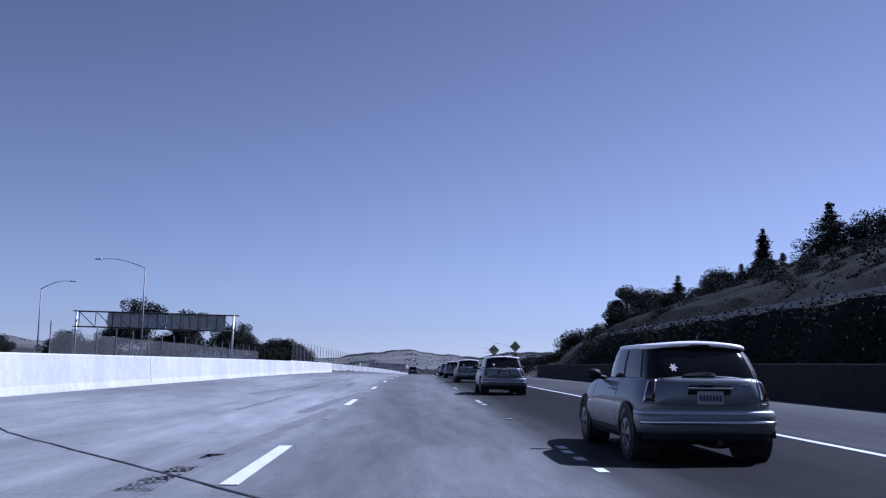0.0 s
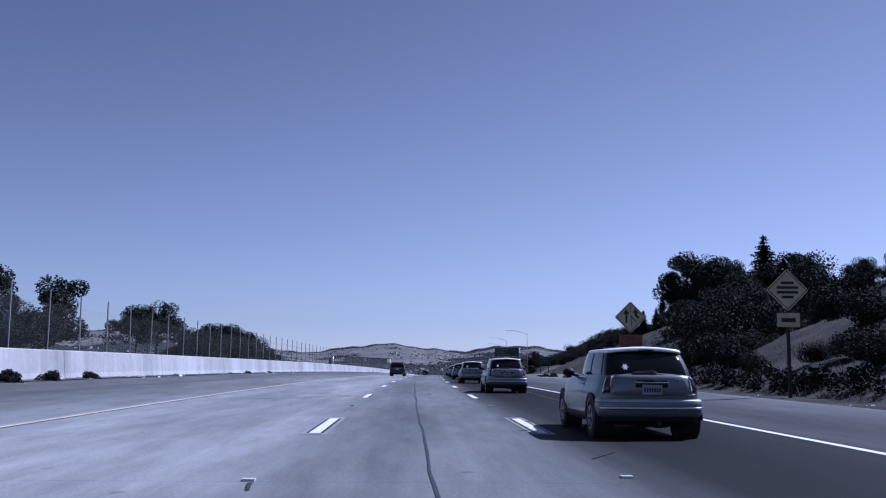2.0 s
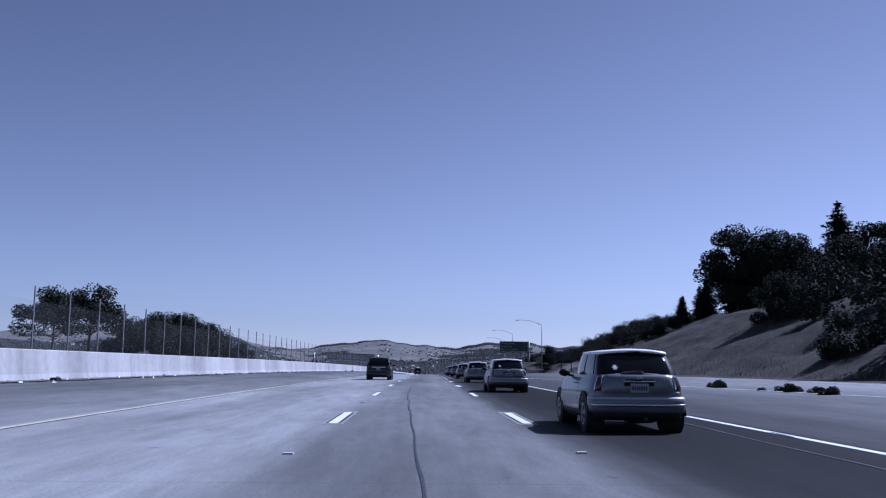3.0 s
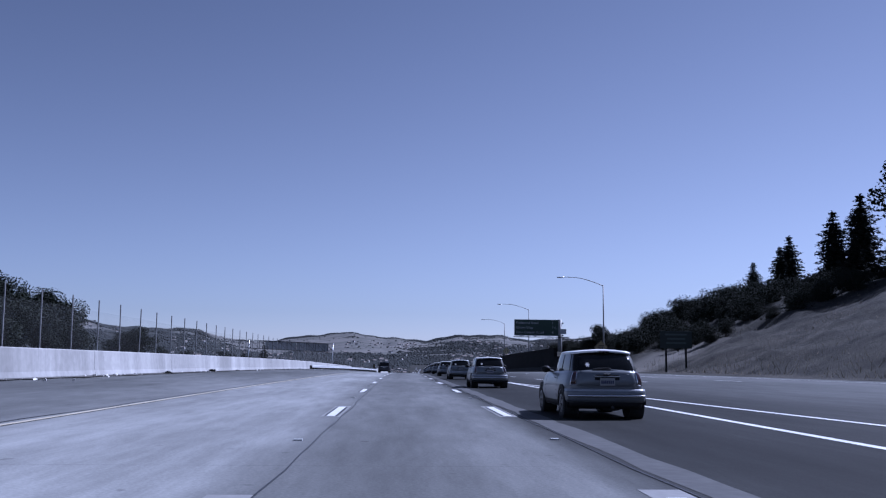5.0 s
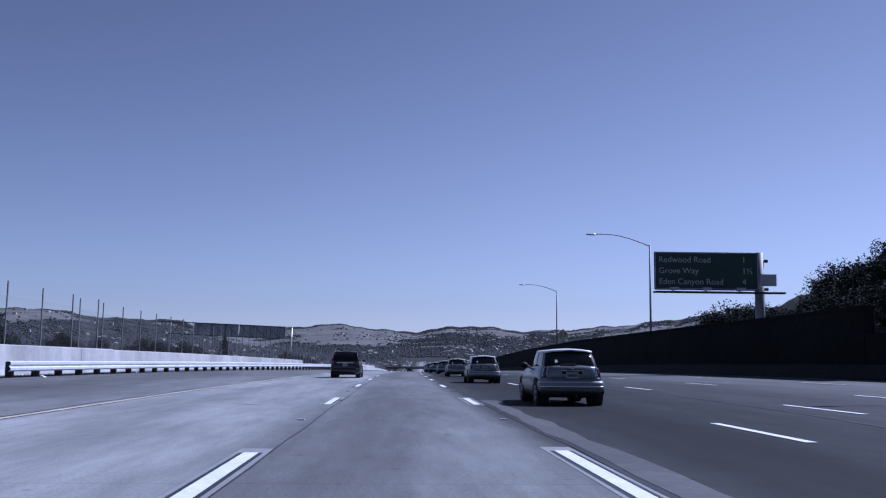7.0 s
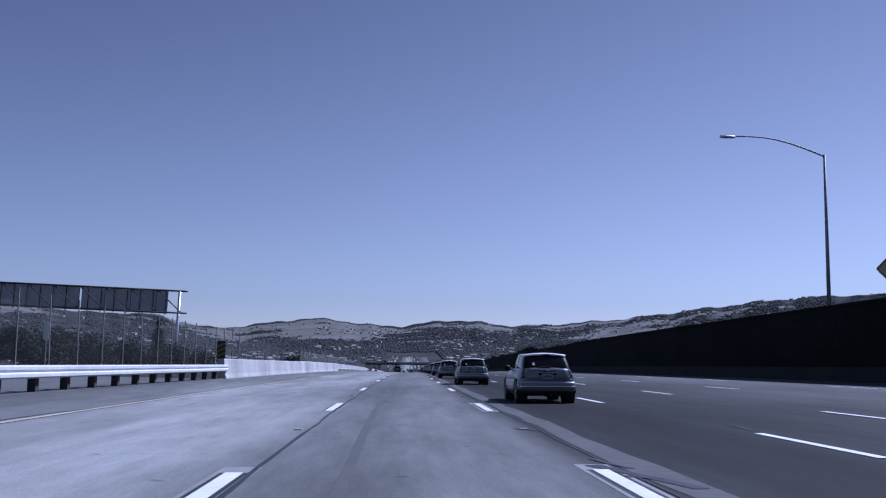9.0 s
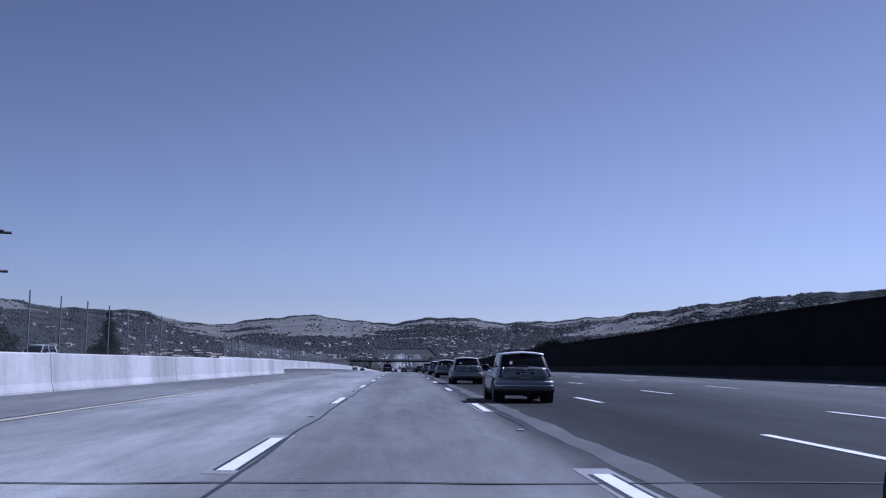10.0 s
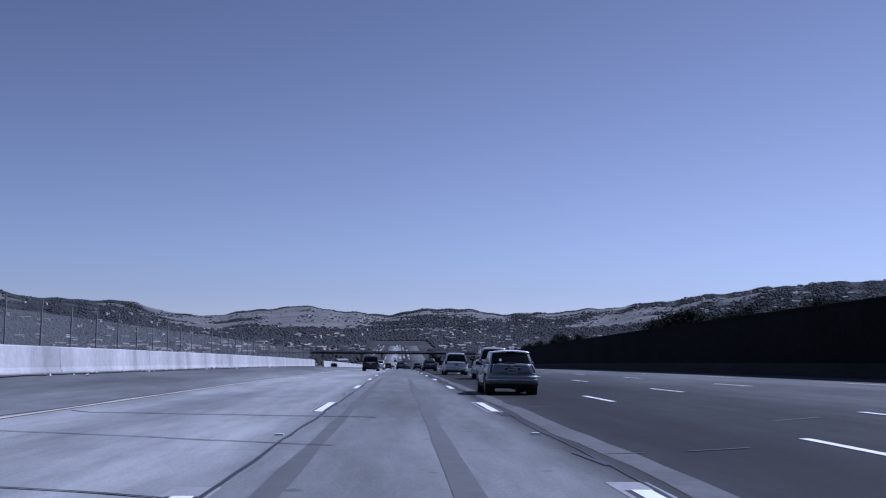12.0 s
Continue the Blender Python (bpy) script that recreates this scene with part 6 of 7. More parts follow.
def conifer(seed, h, r, label):
    random.seed(seed)
    root = thing("tree", Matrix(), label, "tree", "slope trees")
    bm = bmesh.new()
    tube(bm, [(0, 0, -0.4), (0.05, 0, h * 0.5), (0, 0.05, h)], [h * 0.02, h * 0.012, 0.02], 8)
    cr = bmesh.new()
    z = h * 0.10
    while z < h * 0.985:
        f = (z / h)
        reach = r * (1 - f) ** 0.8 * random.uniform(0.75, 1.12) + 0.25
        n = 7 if f < 0.8 else 5
        a0 = random.uniform(0, 6.28)
        for k in range(n):
            if random.random() < 0.12:
                continue
            a = a0 + 6.28 * k / n + random.uniform(-0.25, 0.25)
            L = reach * random.uniform(0.65, 1.15)
            d = Vector((math.cos(a), math.sin(a), -0.22 + 0.25 * f))
            tip = Vector((0, 0, z)) + d * L
            tube(bm, [(0, 0, z), tip], [0.04 + 0.03 * (1 - f), 0.008], 4, cap=False)
            m = max(5, int(L * 7))
            for j in range(m):
                q = (j + 0.7) / m
                c = Vector((0, 0, z)) + d * L * q
                w = 0.46 * (1.15 - 0.6 * q) * (0.7 + 0.5 * (1 - f)) * h / 18
                for _ in range(4):
                    p = c + Vector((random.gauss(0, w * 0.6), random.gauss(0, w * 0.6), random.gauss(-0.08, w * 0.5)))
                    ax = (d + Vector((random.gauss(0, 0.7), random.gauss(0, 0.7), random.gauss(-0.2, 0.3)))).normalized()
                    bb = Matrix.Rotation(random.uniform(-0.7, 0.7), 3, ax) @ ax.cross(Vector((0, 0, 1))).normalized()
                    s1 = w * random.uniform(0.8, 1.5)
                    cr.faces.new((cr.verts.new(p - ax * s1), cr.verts.new(p + bb * s1 * 0.4), cr.verts.new(p + ax * s1), cr.verts.new(p - bb * s1 * 0.4)))
        z += h * 0.034 * random.uniform(0.8, 1.2)
    part("trunk", bm, M_BARK, root)
    part("crown", cr, M_NEEDLE, root, "layered dark needle boughs")
    return root


def scrub(seed, h, r, label, material=None):
    random.seed(seed)
    root = thing("bush", Matrix(), label, "bush", "slope bushes")
    bm = bmesh.new()
    cr = []
    for i in range(9):
        a = random.uniform(0, 6.28)
        d = r * random.uniform(0.1, 0.75)
        tip = Vector((math.cos(a) * d, math.sin(a) * d, h * random.uniform(0.4, 0.85)))
        tube(bm, [(0, 0, -0.3), tip * 0.5 + Vector((0, 0, 0.1)), tip], [0.06, 0.04, 0.01], 5)
        cr.append((tip, r * random.uniform(0.3, 0.48)))
        cr.append((Vector((tip.x * 1.1, tip.y * 1.1, h * 0.28)), r * random.uniform(0.3, 0.42)))
    part("stems", bm, M_BARK, root)
    bm = bmesh.new()
    leaf_cloud(bm, cr, 300, 0.08 * max(1.0, h / 3.0), 1.0, 0.85)
    part("leaves", bm, material or M_SCRUB, root)
    return root


T_BROAD = [broadleaf(11, 14, 5.2, "tall dark broadleaf tree on the cut slope"), broadleaf(12, 12, 4.6, "open-crowned gum tree with bare limbs", 1.0), broadleaf(13, 10, 5.0, "round dark evergreen tree on the slope")]
T_CONE = [conifer(21, 17, 6.4, "tall dark conifer with layered boughs"), conifer(22, 14, 5.2, "slim dark conifer on the hill")]
T_BUSH = [scrub(31, 4.0, 3.2, "big dark scrub bush on the dry slope"), scrub(32, 2.2, 2.0, "olive scrub bush on the dry slope"), scrub(33, 1.1, 1.1, "low dry weed clump at the barrier", M_SCRUB)]
used = set()


def tall(src):
    """The full height of a plant's crown."""
    return max(v.co.z for ob in src.children for v in ob.data.vertices) / SC


TALL = {src.name: tall(src) for src in T_BROAD + T_CONE + T_BUSH}


def plant(src, s, lat, size=1.0, up=None, turn=None):
    u = ground_up(s, lat) if up is None else up
    grown = src.scale[0] if src.name in used else 1.0
    m = set_down(s, lat, u - 0.15, random.uniform(0, 360) if turn is None else turn, size / grown)
    if src.name not in used:
        used.add(src.name)
        src.matrix_basis = m
        return src
    return copy_thing(src, m)


random.seed(77)
# conifers that stand out
for k, s, lat, top in ((0, 106, 47.5, 21.0), (0, 190, 93.8, 42.0), (1, 190, 82.4, 29.7), (1, 150, 86.3, 31.0), (0, 404, 91.2, 34.4), (1, 404, 82.2, 27.8), (1, 402, 88, 31.4), (0, 403, 101.5, 40.5), (0, 404, 109, 45), (0, 278, 80, 35.0), (1, 300, 60.6, 21.8), (1, 303, 56.2, 18.2), (1, 165, 61.1, 21.9), (1, 166, 64.7, 23.8), (1, 165, 67.6, 21.4)):
    up = ground_up(s, lat)
    plant(T_CONE[k], s, lat, max(0.35, (top - up) / TALL[T_CONE[k].name]), up)
# the broadleaf group and the wood along the crest
for k, s, lat, top in ((0, 300, 67.2, 34.3), (1, 297, 71.6, 33.1), (0, 290, 73.3, 31.2), (1, 289, 76.8, 30.4), (0, 278, 85, 31.0), (0, 276, 91, 30.5), (2, 284, 79, 25), (2, 296, 66, 22), (2, 322, 58.9, 14.8), (2, 322, 56, 12.3), (2, 322, 51.9, 10.9), (2, 345, 51.8, 12.4), (2, 345, 49.5, 11.5),
                       (2, 150, 46.8, 14.5), (2, 150, 49.2, 14.1), (0, 150, 54.1, 17.1), (2, 151, 56.5, 17.9), (2, 150, 59.1, 17.4), (2, 151, 62.9, 17.5), (2, 165, 49.4, 14.1), (2, 165, 47.6, 13.2),
                       (2, 376, 56.3, 15.0), (2, 379, 52.6, 11.4), (2, 384, 49.0, 7.8), (2, 372, 60, 13.5), (2, 374, 65, 12.6), (2, 376, 69, 13.6), (2, 376, 76, 15.2), (2, 366, 54, 10.5), (2, 362, 60, 11.5), (2, 368, 70, 13), (2, 388, 46, 6.0)):
    up = ground_up(s, lat)
    plant(T_BROAD[k], s, lat, (top - up) / TALL[T_BROAD[k].name], up)
for s, lat, size in ((214, 42.3, 0.80), (218, 49.5, 0.78), (224, 55, 0.95), (231, 60, 0.95)):
    plant(T_BROAD[2], s, lat, size, ground_up(s, lat) - 2.4 * size)
for s, lat, size in ((209, 46.5, 0.9), (204, 50, 0.8), (226, 49, 1.0), (198, 44, 0.6)):
    plant(T_BUSH[0], s, lat, size)
for i in range(58):
    s = random.uniform(66, 190)
    toe = 13.6 + 11.5 * float(smooth(114, 146, s))
    lat = toe + random.uniform(1.5, 40) ** 1.0
    k = 0 if lat > toe + 12 and random.random() < 0.6 else 1
    plant(T_BUSH[k], s, lat, random.uniform(0.55, 1.15))
for s, lat, z in ((163, 30, 1.5), (168, 36, 1.3), (176, 41, 1.3), (158, 40, 1.4), (150, 33, 1.1), (190, 44, 1.5), (200, 40, 1.2), (182, 50, 1.6), (210, 47, 1.4)):
    plant(T_BUSH[0], s, lat, z)
for i in range(46):
    s = random.uniform(330, 392)
    plant(T_BUSH[0], s, random.uniform(40 + 0.12 * (s - 330), 78), random.uniform(0.8, 1.35))
for i in range(30):
    plant(T_BUSH[0], random.uniform(338, 388), random.uniform(30, 50), random.uniform(0.6, 1.0))
for i in range(26):
    plant(T_BUSH[0], random.uniform(325, 362), random.uniform(27, 42), random.uniform(0.45, 0.8))
for i in range(44):
    s = random.uniform(296, 345)
    plant(T_BUSH[0], s, random.uniform(34, 54), random.uniform(0.45, 0.8))
for i in range(26):
    plant(T_BUSH[1], random.uniform(68, 128), random.uniform(14.5, 20), random.uniform(0.35, 0.7))
# shaded brush above the low barrier at the start


def brush(name, label, places, lobes, per, leaf, material):
    """Many low bushes grown into one another: lobes of small leaf blades at (s, lat, size)."""
    rng = np.random.RandomState(23)
    verts = []
    for s, lat, size in places:
        base = np.array(spot(s, lat, ground_up(s, lat) - 0.1)) / SC
        for _ in range(lobes):
            a, d = rng.uniform(0, 6.28), rng.uniform(0, 1.0) * size
            c = base + np.array((math.cos(a) * d, math.sin(a) * d, rng.uniform(0.25, 0.85) * size))
            v = rng.normal(size=(per, 3))
            v /= np.linalg.norm(v, axis=1)[:, None]
            p = c + v * (0.5 * size * (0.6 + 0.45 * rng.rand(per, 1)))
            u = rng.normal(size=(per, 3))
            u /= np.linalg.norm(u, axis=1)[:, None]
            w = np.cross(u, rng.normal(size=(per, 3)))
            w /= np.linalg.norm(w, axis=1)[:, None]
            k = leaf * size * rng.uniform(0.6, 1.4, (per, 1))
            verts.append(np.stack([p - u * k, p + w * k * 0.55, p + u * k, p - w * k * 0.55], 1).reshape(-1, 3))
    verts = np.concatenate(verts) * SC
    me = bpy.data.meshes.new(name)
    me.from_pydata(verts.tolist(), [], np.arange(len(verts)).reshape(-1, 4).tolist())
    me.materials.append(material)
    tagged(new(name, me), label, "brush", kind="stuff")


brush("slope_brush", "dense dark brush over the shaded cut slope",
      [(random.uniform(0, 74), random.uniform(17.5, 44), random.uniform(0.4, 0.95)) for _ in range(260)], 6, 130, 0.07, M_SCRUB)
brush("verge_weeds", "dry dark weeds along the foot of the slope",
      [(random.uniform(95, 138), 13.9 + random.uniform(-0.6, 1.0), random.uniform(0.25, 0.7)) for _ in range(110)], 3, 60, 0.12, M_SCRUB)
# left: trees beyond the other carriageway
for k, s, lat, top in ((1, 178, -66, 13.0), (2, 182, -74, 9.5), (2, 172, -78, 9), (0, 196, -62, 12), (2, 200, -66, 8.5), (2, 150, -80, 7), (2, 138, -76, 7.5), (2, 160, -72, 8), (1, 270, -68.5, 15.8), (1, 299, -73.4, 19.2), (1, 212, -76, 19.7), (0, 228, -70, 17.8), (2, 304, -66, 12.5), (2, 310, -63.5, 14), (2, 317, -62, 14.5), (2, 324, -60.5, 14.6), (2, 331, -60, 14.3), (2, 338, -59.6, 13.4), (2, 345, -59.4, 12.2), (2, 430, -78, 11), (1, 425, -72, 12), (2, 120, -82, 9), (2, 105, -88, 10), (2, 470, -90, 9.5), (2, 520, -96, 10), (1, 400, -84, 11)):
    plant(T_BROAD[k], s, lat, (top - 0.6) / TALL[T_BROAD[k].name], 0.6)
plant(T_CONE[1], 690, -92, 1.35, 0.0)
for i in range(18):
    s = 450 + 12 * i + random.uniform(-4, 4)
    plant(T_BROAD[2], s, -random.uniform(70, 105), random.uniform(0.6, 0.95), 0.0)
for s, lat in ((432, -19), (436, -20.5), (441, -19.5), (447, -20), (452, -21), (458, -20.5), (425, -20), (418, -19.5), (520, -20), (527, -21), (524, -19)):
    plant(T_BUSH[1], s, lat, random.uniform(0.8, 1.2), 0.5)
for s, lat, z in ((96, -12.3, 1.1), (99, -12.2, 1.0), (103, -12.4, 0.9), (115, -12.5, 0.5), (127, -12.4, 0.5), (133, -12.5, 0.7), (141, -12.4, 0.6), (243, -12.4, 0.6), (254, -12.4, 0.7), (262, -12.4, 0.5), (478, -12.6, 1.2), (496, -12.5, 1.2), (501, -12.6, 0.7), (300, -12.4, 0.5), (652, -11.3, 1.6)):
    plant(T_BUSH[2], s, lat, z * 0.4, 0.42)
# ramp gore weeds, and trees past the wall
for i in range(16):
    s = random.uniform(136, 172)
    plant(T_BUSH[2], s, 14.4 - 0.045 * (s - 136) + random.uniform(-0.4, 0.4), random.uniform(0.2, 0.5), 0.24)
for s, lat, top in ((600, 30.6, 7.0), (600, 31.6, 7.6), (601, 32.8, 7.0), (600, 37.4, 7.2), (601, 39.6, 8.1), (600, 42.2, 7.8), (600, 44.3, 8.1), (601, 48.5, 9.2), (640, 26, 6.0), (662, 32, 7), (675, 30, 6.6), (690, 34, 8), (705, 30, 6.5), (730, 36, 8), (760, 30, 5), (780, 34, 7), (330, 30, 8), (430, 60, 7.0)):
    plant(T_BROAD[2], s, lat, (top - 2.8) / TALL[T_BROAD[2].name], 2.8)
for i in range(26):
    plant(T_BUSH[0], random.uniform(597, 606), random.choice((random.uniform(30, 33.5), random.uniform(36.5, 45.5))), random.uniform(0.8, 1.15), 2.9)
plant(T_CONE[1], 360, 36.1, 3.4 / TALL[T_CONE[1].name], 2.6)


def litter_and_stalks():
    """Dry stalks along the slope's foot and shoulder, and grit and litter by the barriers."""
    random.seed(9)
    bm = bmesh.new()
    for i in range(9000):
        s = random.uniform(66, 335) if random.random() < 0.8 else random.uniform(-20, 66)
        toe = 12.4 + 1.4 * float(smooth(66, 120, s)) + 11.5 * float(smooth(114, 146, s)) + 2.5 * float(smooth(240, 300, s))
        lat = toe + random.uniform(0, 1) ** 2.2 * 26 - 0.4
        p = spot(s, lat, ground_up(s, lat) - 0.05) / SC
        h = random.uniform(0.08, 0.45) * (1.2 if lat < toe + 4 else 0.8)
        a = random.uniform(0, 6.28)
        d = Vector((math.cos(a), math.sin(a), 0)) * 0.022
        tip = p + Vector((random.uniform(-0.25, 0.25), random.uniform(-0.25, 0.25), h))
        bm.faces.new((bm.verts.new(p - d), bm.verts.new(p + d), bm.verts.new(tip)))
    tagged(part("dry_grass", bm, M_DRYGRASS), "pale dry grass stalks on the slope", "dry grass", kind="stuff")
    bm = bmesh.new()
    for i in range(420):
        s = random.uniform(82, 325) if random.random() < 0.6 else random.uniform(482, 600)
        lat = -12.75 + abs(random.gauss(0, 0.5))
        k = random.uniform(0.03, 0.10)
        m = Matrix.Translation(spot(s, lat, 0.40 + 0.02) / SC) @ Euler((random.uniform(0, 3), random.uniform(0, 3), random.uniform(0, 3))).to_matrix().to_4x4()
        box(bm, -k, k, -k * 0.7, k * 0.7, -k * 0.3, k * 0.3, m)
    for i in range(120):
        s, lat = random.uniform(66, 135), 11.9 + random.uniform(-0.4, 0.5)
        k = random.uniform(0.02, 0.08)
        m = Matrix.Translation(spot(s, lat, 0.06) / SC) @ Euler((random.uniform(0, 3), random.uniform(0, 3), random.uniform(0, 3))).to_matrix().to_4x4()
        box(bm, -k, k, -k * 0.7, k * 0.7, -k * 0.3, k * 0.3, m)
    tagged(part("litter", bm, M_LITTER), "scattered pale litter and stones along the barriers", "litter", kind="stuff")


litter_and_stalks()


def ivy():
    """A dense low cover of leaves over sheets above the first barrier, near-black for shade."""
    random.seed(14)
    bm = bmesh.new()
    for i in range(40000):
        s = random.uniform(-15, 78)
        lat = random.uniform(12.0, 14.6) if random.random() < 0.5 else random.uniform(16.3, 46)
        if s > 58 + 6 * noise.noise(Vector((s * 0.3, lat * 0.4, 0))) and lat < 30:
            continue
        p = spot(s, lat, ground_up(s, lat) + random.uniform(0.0, 0.45)) / SC
        a = Vector((random.uniform(-1, 1), random.uniform(-1, 1), random.uniform(-0.6, 0.6))).normalized()
        b = a.orthogonal().normalized()
        k = random.uniform(0.05, 0.12)
        bm.faces.new((bm.verts.new(p - a * k), bm.verts.new(p + b * k * 0.7), bm.verts.new(p + a * k), bm.verts.new(p - b * k * 0.7)))
    # solid sheets under the leaves, their dark colour in place of shade
    prev = None
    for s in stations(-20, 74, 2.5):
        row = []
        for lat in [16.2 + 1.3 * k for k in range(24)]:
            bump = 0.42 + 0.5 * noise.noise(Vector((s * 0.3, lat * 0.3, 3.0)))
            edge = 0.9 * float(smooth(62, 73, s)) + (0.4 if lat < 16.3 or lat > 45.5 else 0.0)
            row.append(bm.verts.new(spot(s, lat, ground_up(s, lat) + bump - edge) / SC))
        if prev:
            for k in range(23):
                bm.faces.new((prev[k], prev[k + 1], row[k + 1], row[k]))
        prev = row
    prev = None
    for s in stations(-20, 60, 2.0):
        row = []
        for lat in [12.0 + 0.2 * k for k in range(14)]:
            bump = 0.26 + 0.22 * noise.noise(Vector((s * 0.4, lat * 0.5, 3.0)))
            edge = 0.4 * float(smooth(50, 60, s)) + (0.3 if lat < 12.1 or lat > 14.55 else 0.0)
            row.append(bm.verts.new(spot(s, lat, ground_up(s, lat) + bump - edge) / SC))
        if prev:
            for k in range(13):
                bm.faces.new((prev[k], prev[k + 1], row[k + 1], row[k]))
        prev = row
    tagged(part("ground_cover", bm, M_IVY), "dense ivy-like cover on the slope, shade in its near-black colour", "ground cover", kind="stuff")


ivy()


# ---- the valley: bridge, woods, houses ----
def overpass(s):
    root = thing("overpass_bridge", set_down(s, 0, 0, turn=4), "long flat concrete road bridge across the motorway", "bridge", kind="structure")
    bm = bmesh.new()
    box(bm, -110, 60, -5, 5, 5.6, 6.9)
    part("deck", bm, M_WALLBASE, root)
    for y in (-5, 4.7):
        bm = bmesh.new()
        box(bm, -112, 62, y, y + 0.3, 6.95, 7.9)
        part("parapet", bm, M_BARRIER_OLD, root)
    for x in (-60, -30, -14, 24, 48):
        bm = bmesh.new()
        tube(bm, [(x, 0, -1), (x, 0, 5.6)], 0.9, 12)
        part("pier", bm, M_BARRIER_OLD, root)


overpass(1190)


def far_traffic():
    """Small cars on the level stretch beyond the bridge."""
    random.seed(19)
    bm = bmesh.new()
    for i in range(90):
        s, lat = random.uniform(1200, 1640), random.choice((-3.5, 0.1, 3.7, 7.4, -20.0, -23.6, -27.2))
        m = Matrix.Translation(spot(s, lat, 0.25) / SC) @ Matrix.Rotation(float(np.interp(s, SS, PSI)), 4, "Z")
        h = random.choice((1.35, 1.45, 1.7))
        loft(bm, [[m @ Vector((x, y, z)) for x, z in ((-w, 0.2), (w, 0.2), (w, a), (w * 0.8, b), (-w * 0.8, b), (-w, a))] for y, w, a, b in ((-2.2, 0.8, 0.75, 0.8), (-2.0, 0.9, 0.9, 0.95), (-1.2, 0.9, 0.95, h), (0.6, 0.9, 0.95, h), (1.3, 0.9, 0.9, 0.95), (2.2, 0.8, 0.65, 0.7))])
    tagged(part("far_cars", bm, mat("mixed_car_paint", (0.30, 0.30, 0.30), 0.3, 0.2, 0.9, 0.05, 0.01, 0.0, island=1.0)), "distant mixed traffic on the level road past the bridge", "far traffic", kind="stuff")


far_traffic()


def nearest_z(x, y):
    i = int(np.argmin((GX - x) ** 2 + (GY - y) ** 2))
    return float(GZ.ravel()[i])


def far_woods():
    """Small lumpy tree crowns, thick where the cover is."""
    rng = np.random.RandomState(4)
    knob = np.array(((1, 0, 0), (0, 1, 0), (-1, 0, 0), (0, -1, 0), (0, 0, 1), (0, 0, -1)), float)
    tri = np.array(((0, 1, 4), (1, 2, 4), (2, 3, 4), (3, 0, 4), (1, 0, 5), (2, 1, 5), (3, 2, 5), (0, 3, 5)))

    def crowns(name, x, y, z, k, tall, material, label):
        n = len(x)
        q = 1 + rng.uniform(-0.35, 0.35, (n, 6, 1))
        v = knob[None] * q * k[:, None, None] * np.stack([np.ones(n), np.ones(n), tall], 1)[:, None]
        v = (v + np.stack([x, y, z], 1)[:, None]) * SC
        f = tri[None] + 6 * np.arange(n)[:, None, None]
        me = bpy.data.meshes.new(name)
        me.from_pydata(v.reshape(-1, 3).tolist(), [], f.reshape(-1, 3).tolist())
        me.materials.append(material)
        me.shade_smooth()
        tagged(new(name, me), label, "woods", kind="stuff")

    # the near valley, over the sheet's own points
    gx, gy, gz = GX.ravel(), GY.ravel(), GZ.ravel()
    r, az = np.hypot(gx - 28.7, gy - 504), np.degrees(np.arctan2(-(gx - 28.7), gy - 504))
    off = np.abs(gx - np.interp(gy, RY, RX))
    ok = np.flatnonzero((r > 620) & (r < 960) & (az > -40) & (az < 32) & (off > 40) & ~((r < 900) & (az < -22)))
    pick = rng.choice(ok, 22000)
    k = rng.uniform(1.8, 3.9, len(pick))
    crowns("woods", gx[pick] + rng.uniform(-9, 9, len(pick)), gy[pick] + rng.uniform(-9, 9, len(pick)), gz[pick] + k * 0.3, k, rng.uniform(0.7, 1.2, len(pick)), M_FARWOOD, "dark woods over the valley floor")
    # the hills
    n = 260000
    r, az = rng.uniform(900, 3500, n), np.radians(rng.uniform(-42, 30, n))
    x, y = 28.7 - r * np.sin(az), 504 + r * np.cos(az)
    off = np.abs(x - np.interp(y, RY, RX))
    keep = (rng.rand(n) < wooded(x, y) * 0.75 + 0.006) & ((off > 45) | (y > 1900))
    x, y, r = x[keep], y[keep], r[keep]
    k = rng.uniform(1.7, 4.0, len(x))
    crowns("hill_scrub", x, y, far_height(x, y, 0) + k * 0.15, k, rng.uniform(0.4, 0.8, len(x)), M_CHAPARRAL, "chaparral and woods on the far hills, paler colour for haze")


far_woods()


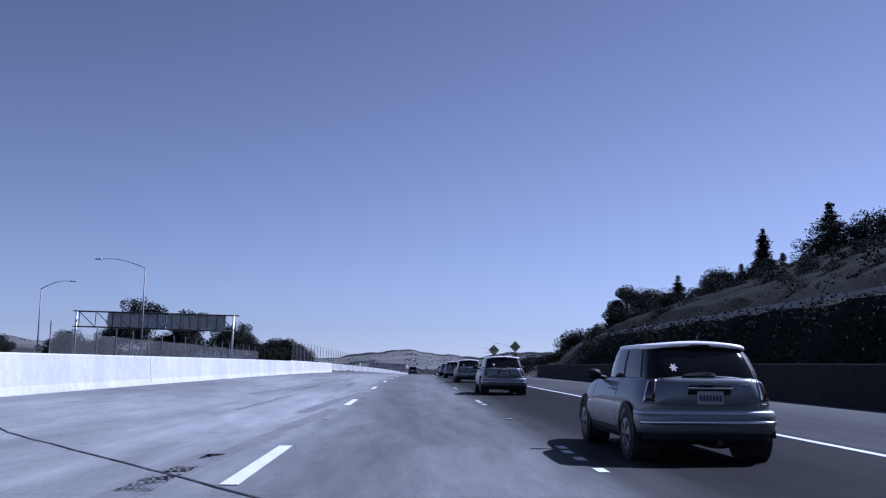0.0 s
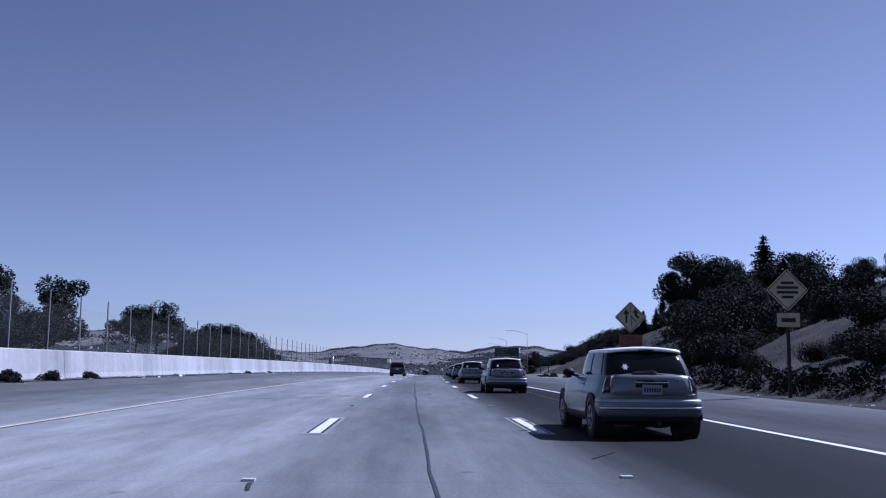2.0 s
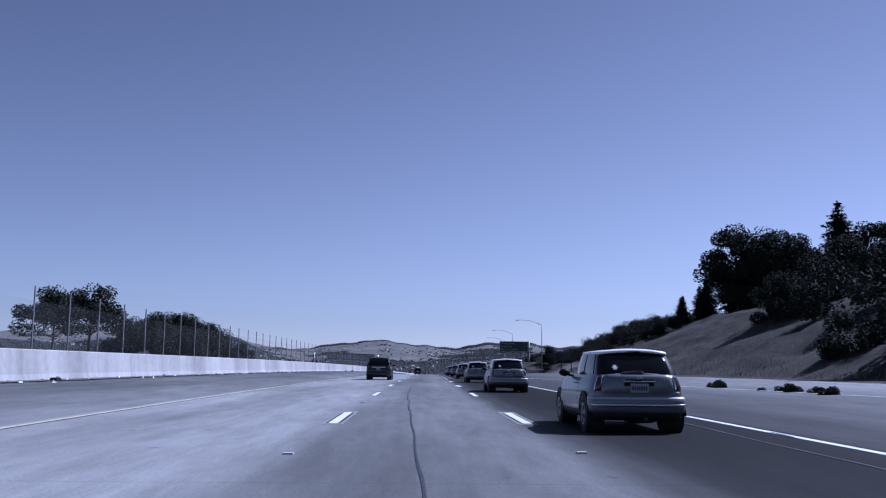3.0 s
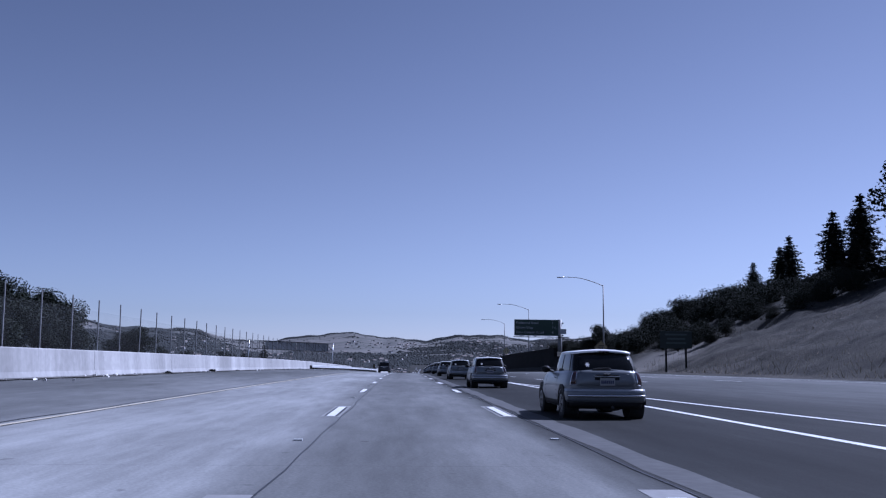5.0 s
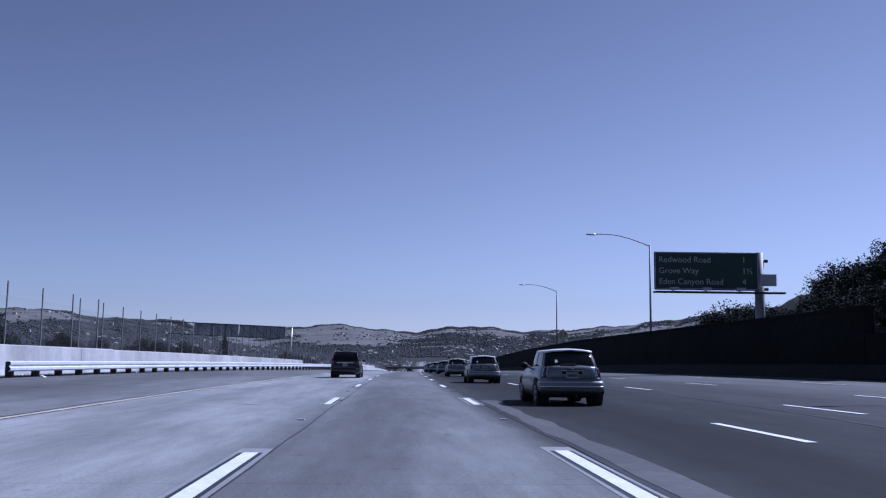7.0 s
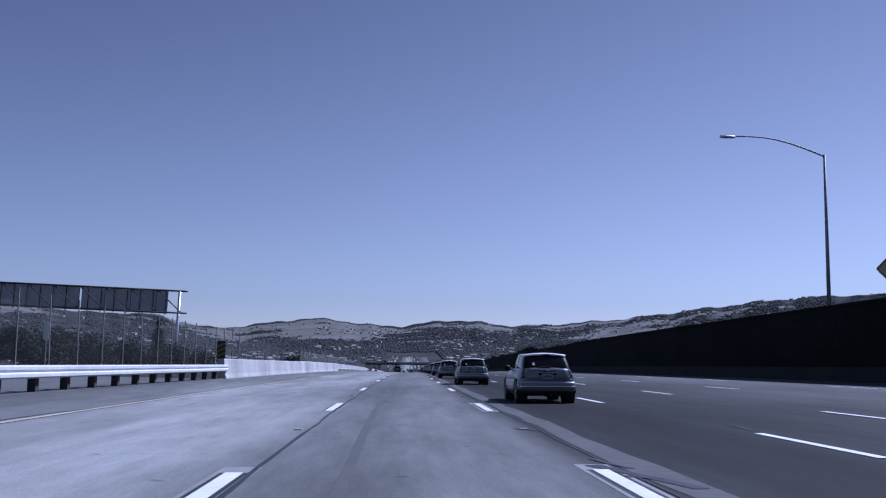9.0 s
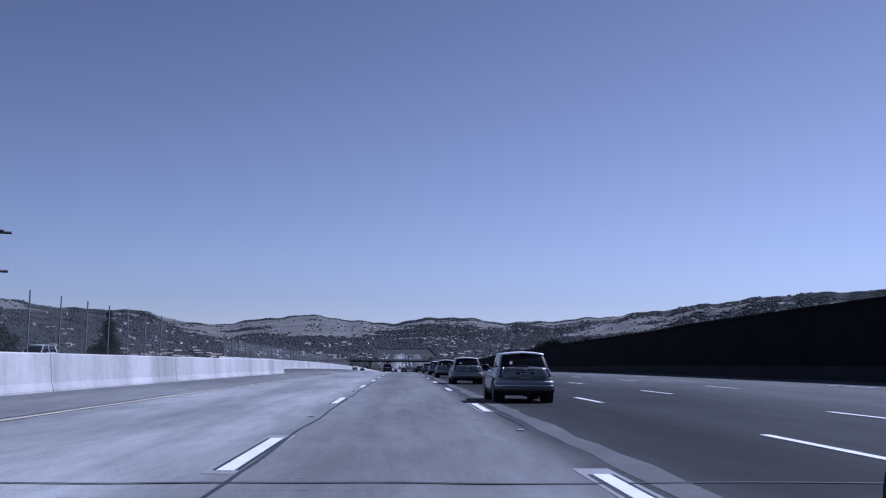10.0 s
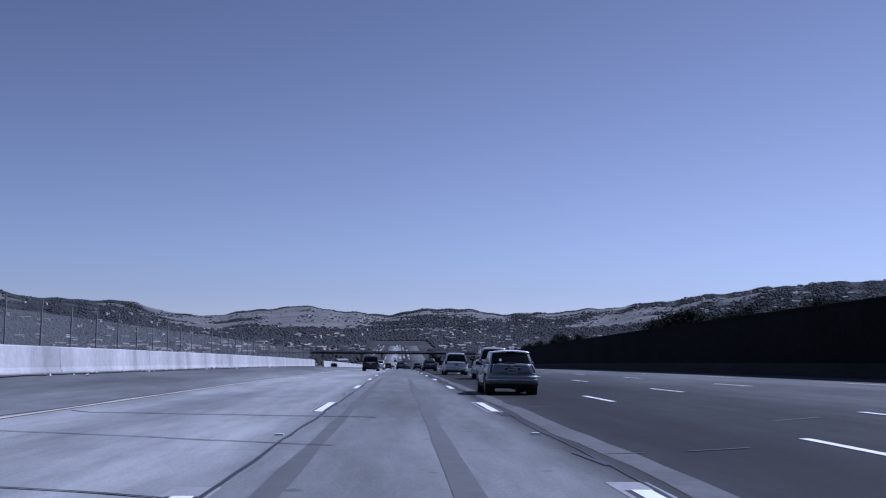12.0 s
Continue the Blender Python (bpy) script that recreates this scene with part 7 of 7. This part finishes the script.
def town():
    random.seed(8)
    wv, wf, rv, rf = [], [], [], []
    count = 0
    while count < 900:
        r = random.uniform(480, 2500) if random.random() < 0.75 else random.uniform(480, 1100)
        az = random.uniform(-40, 26)
        x, y = 28.7 - r * math.sin(math.radians(az)), 504 + r * math.cos(math.radians(az))
        off = x - float(np.interp(y, RY, RX))
        if abs(off) < 40 or (r < 900 and az < -20):
            continue
        if noise.noise(Vector((x * 0.003, y * 0.003, 9.0))) < -0.05 - 0.3 * (az < -6):
            continue
        z = nearest_z(x, y)
        w, d, h = random.uniform(1.8, 3.8), random.uniform(2.5, 5.5), random.uniform(2.2, 4.2)
        a = random.uniform(0, 3.14)
        m = Matrix.Translation((x, y, z)) @ Matrix.Rotation(a, 4, "Z")
        b = len(wv)
        wv += [(m @ Vector((sx * w, sy * d, zz))) * SC for zz in (-2, h) for sx, sy in ((-1, -1), (1, -1), (1, 1), (-1, 1))]
        wf += [tuple(b + i for i in f) for f in ((0, 1, 5, 4), (1, 2, 6, 5), (2, 3, 7, 6), (3, 0, 4, 7))]
        b = len(rv)
        o = 0.6
        rv += [(m @ Vector(v)) * SC for v in ((-w - o, -d - o, h), (w + o, -d - o, h), (w + o, d + o, h), (-w - o, d + o, h), (0, -d - o, h + w * 0.45), (0, d + o, h + w * 0.45))]
        rf += [tuple(b + i for i in f) for f in ((0, 4, 5, 3), (1, 2, 5, 4), (0, 1, 4), (2, 3, 5))]
        count += 1
    for name, v, f, m, lab in (("house_walls", wv, wf, M_FARHOUSE, "pale walls of far houses among trees"), ("house_roofs", rv, rf, M_FARROOF, "low brown roofs of far houses")):
        me = bpy.data.meshes.new(name)
        me.from_pydata(v, [], f)
        me.materials.append(m)
        tagged(new(name, me), lab, "houses", kind="stuff")


town()


def building(s, lat, w, d, h, label):
    root = thing("building", set_down(s, lat, 0.0, turn=8), label, "building", "buildings")
    bm = bmesh.new()
    box(bm, -w / 2, w / 2, -d / 2, d / 2, -1, h)
    part("wall", bm, M_BUILDING, root)
    bm = bmesh.new()
    box(bm, -w / 2 - 0.4, w / 2 + 0.4, -d / 2 - 0.4, d / 2 + 0.4, h, h + 0.5)
    part("roof", bm, M_ROOFTILE, root)
    for i in range(5):
        bm = bmesh.new()
        x = -w / 2 + w * (i + 0.5) / 5
        box(bm, x - 0.9, x + 0.9, -d / 2 - 0.05, -d / 2 + 0.1, h - 3.2, h - 1.4)
        part("window", bm, M_GLASS, root)


building(170, -108, 22, 14, 9.5, "low beige stucco building behind trees")
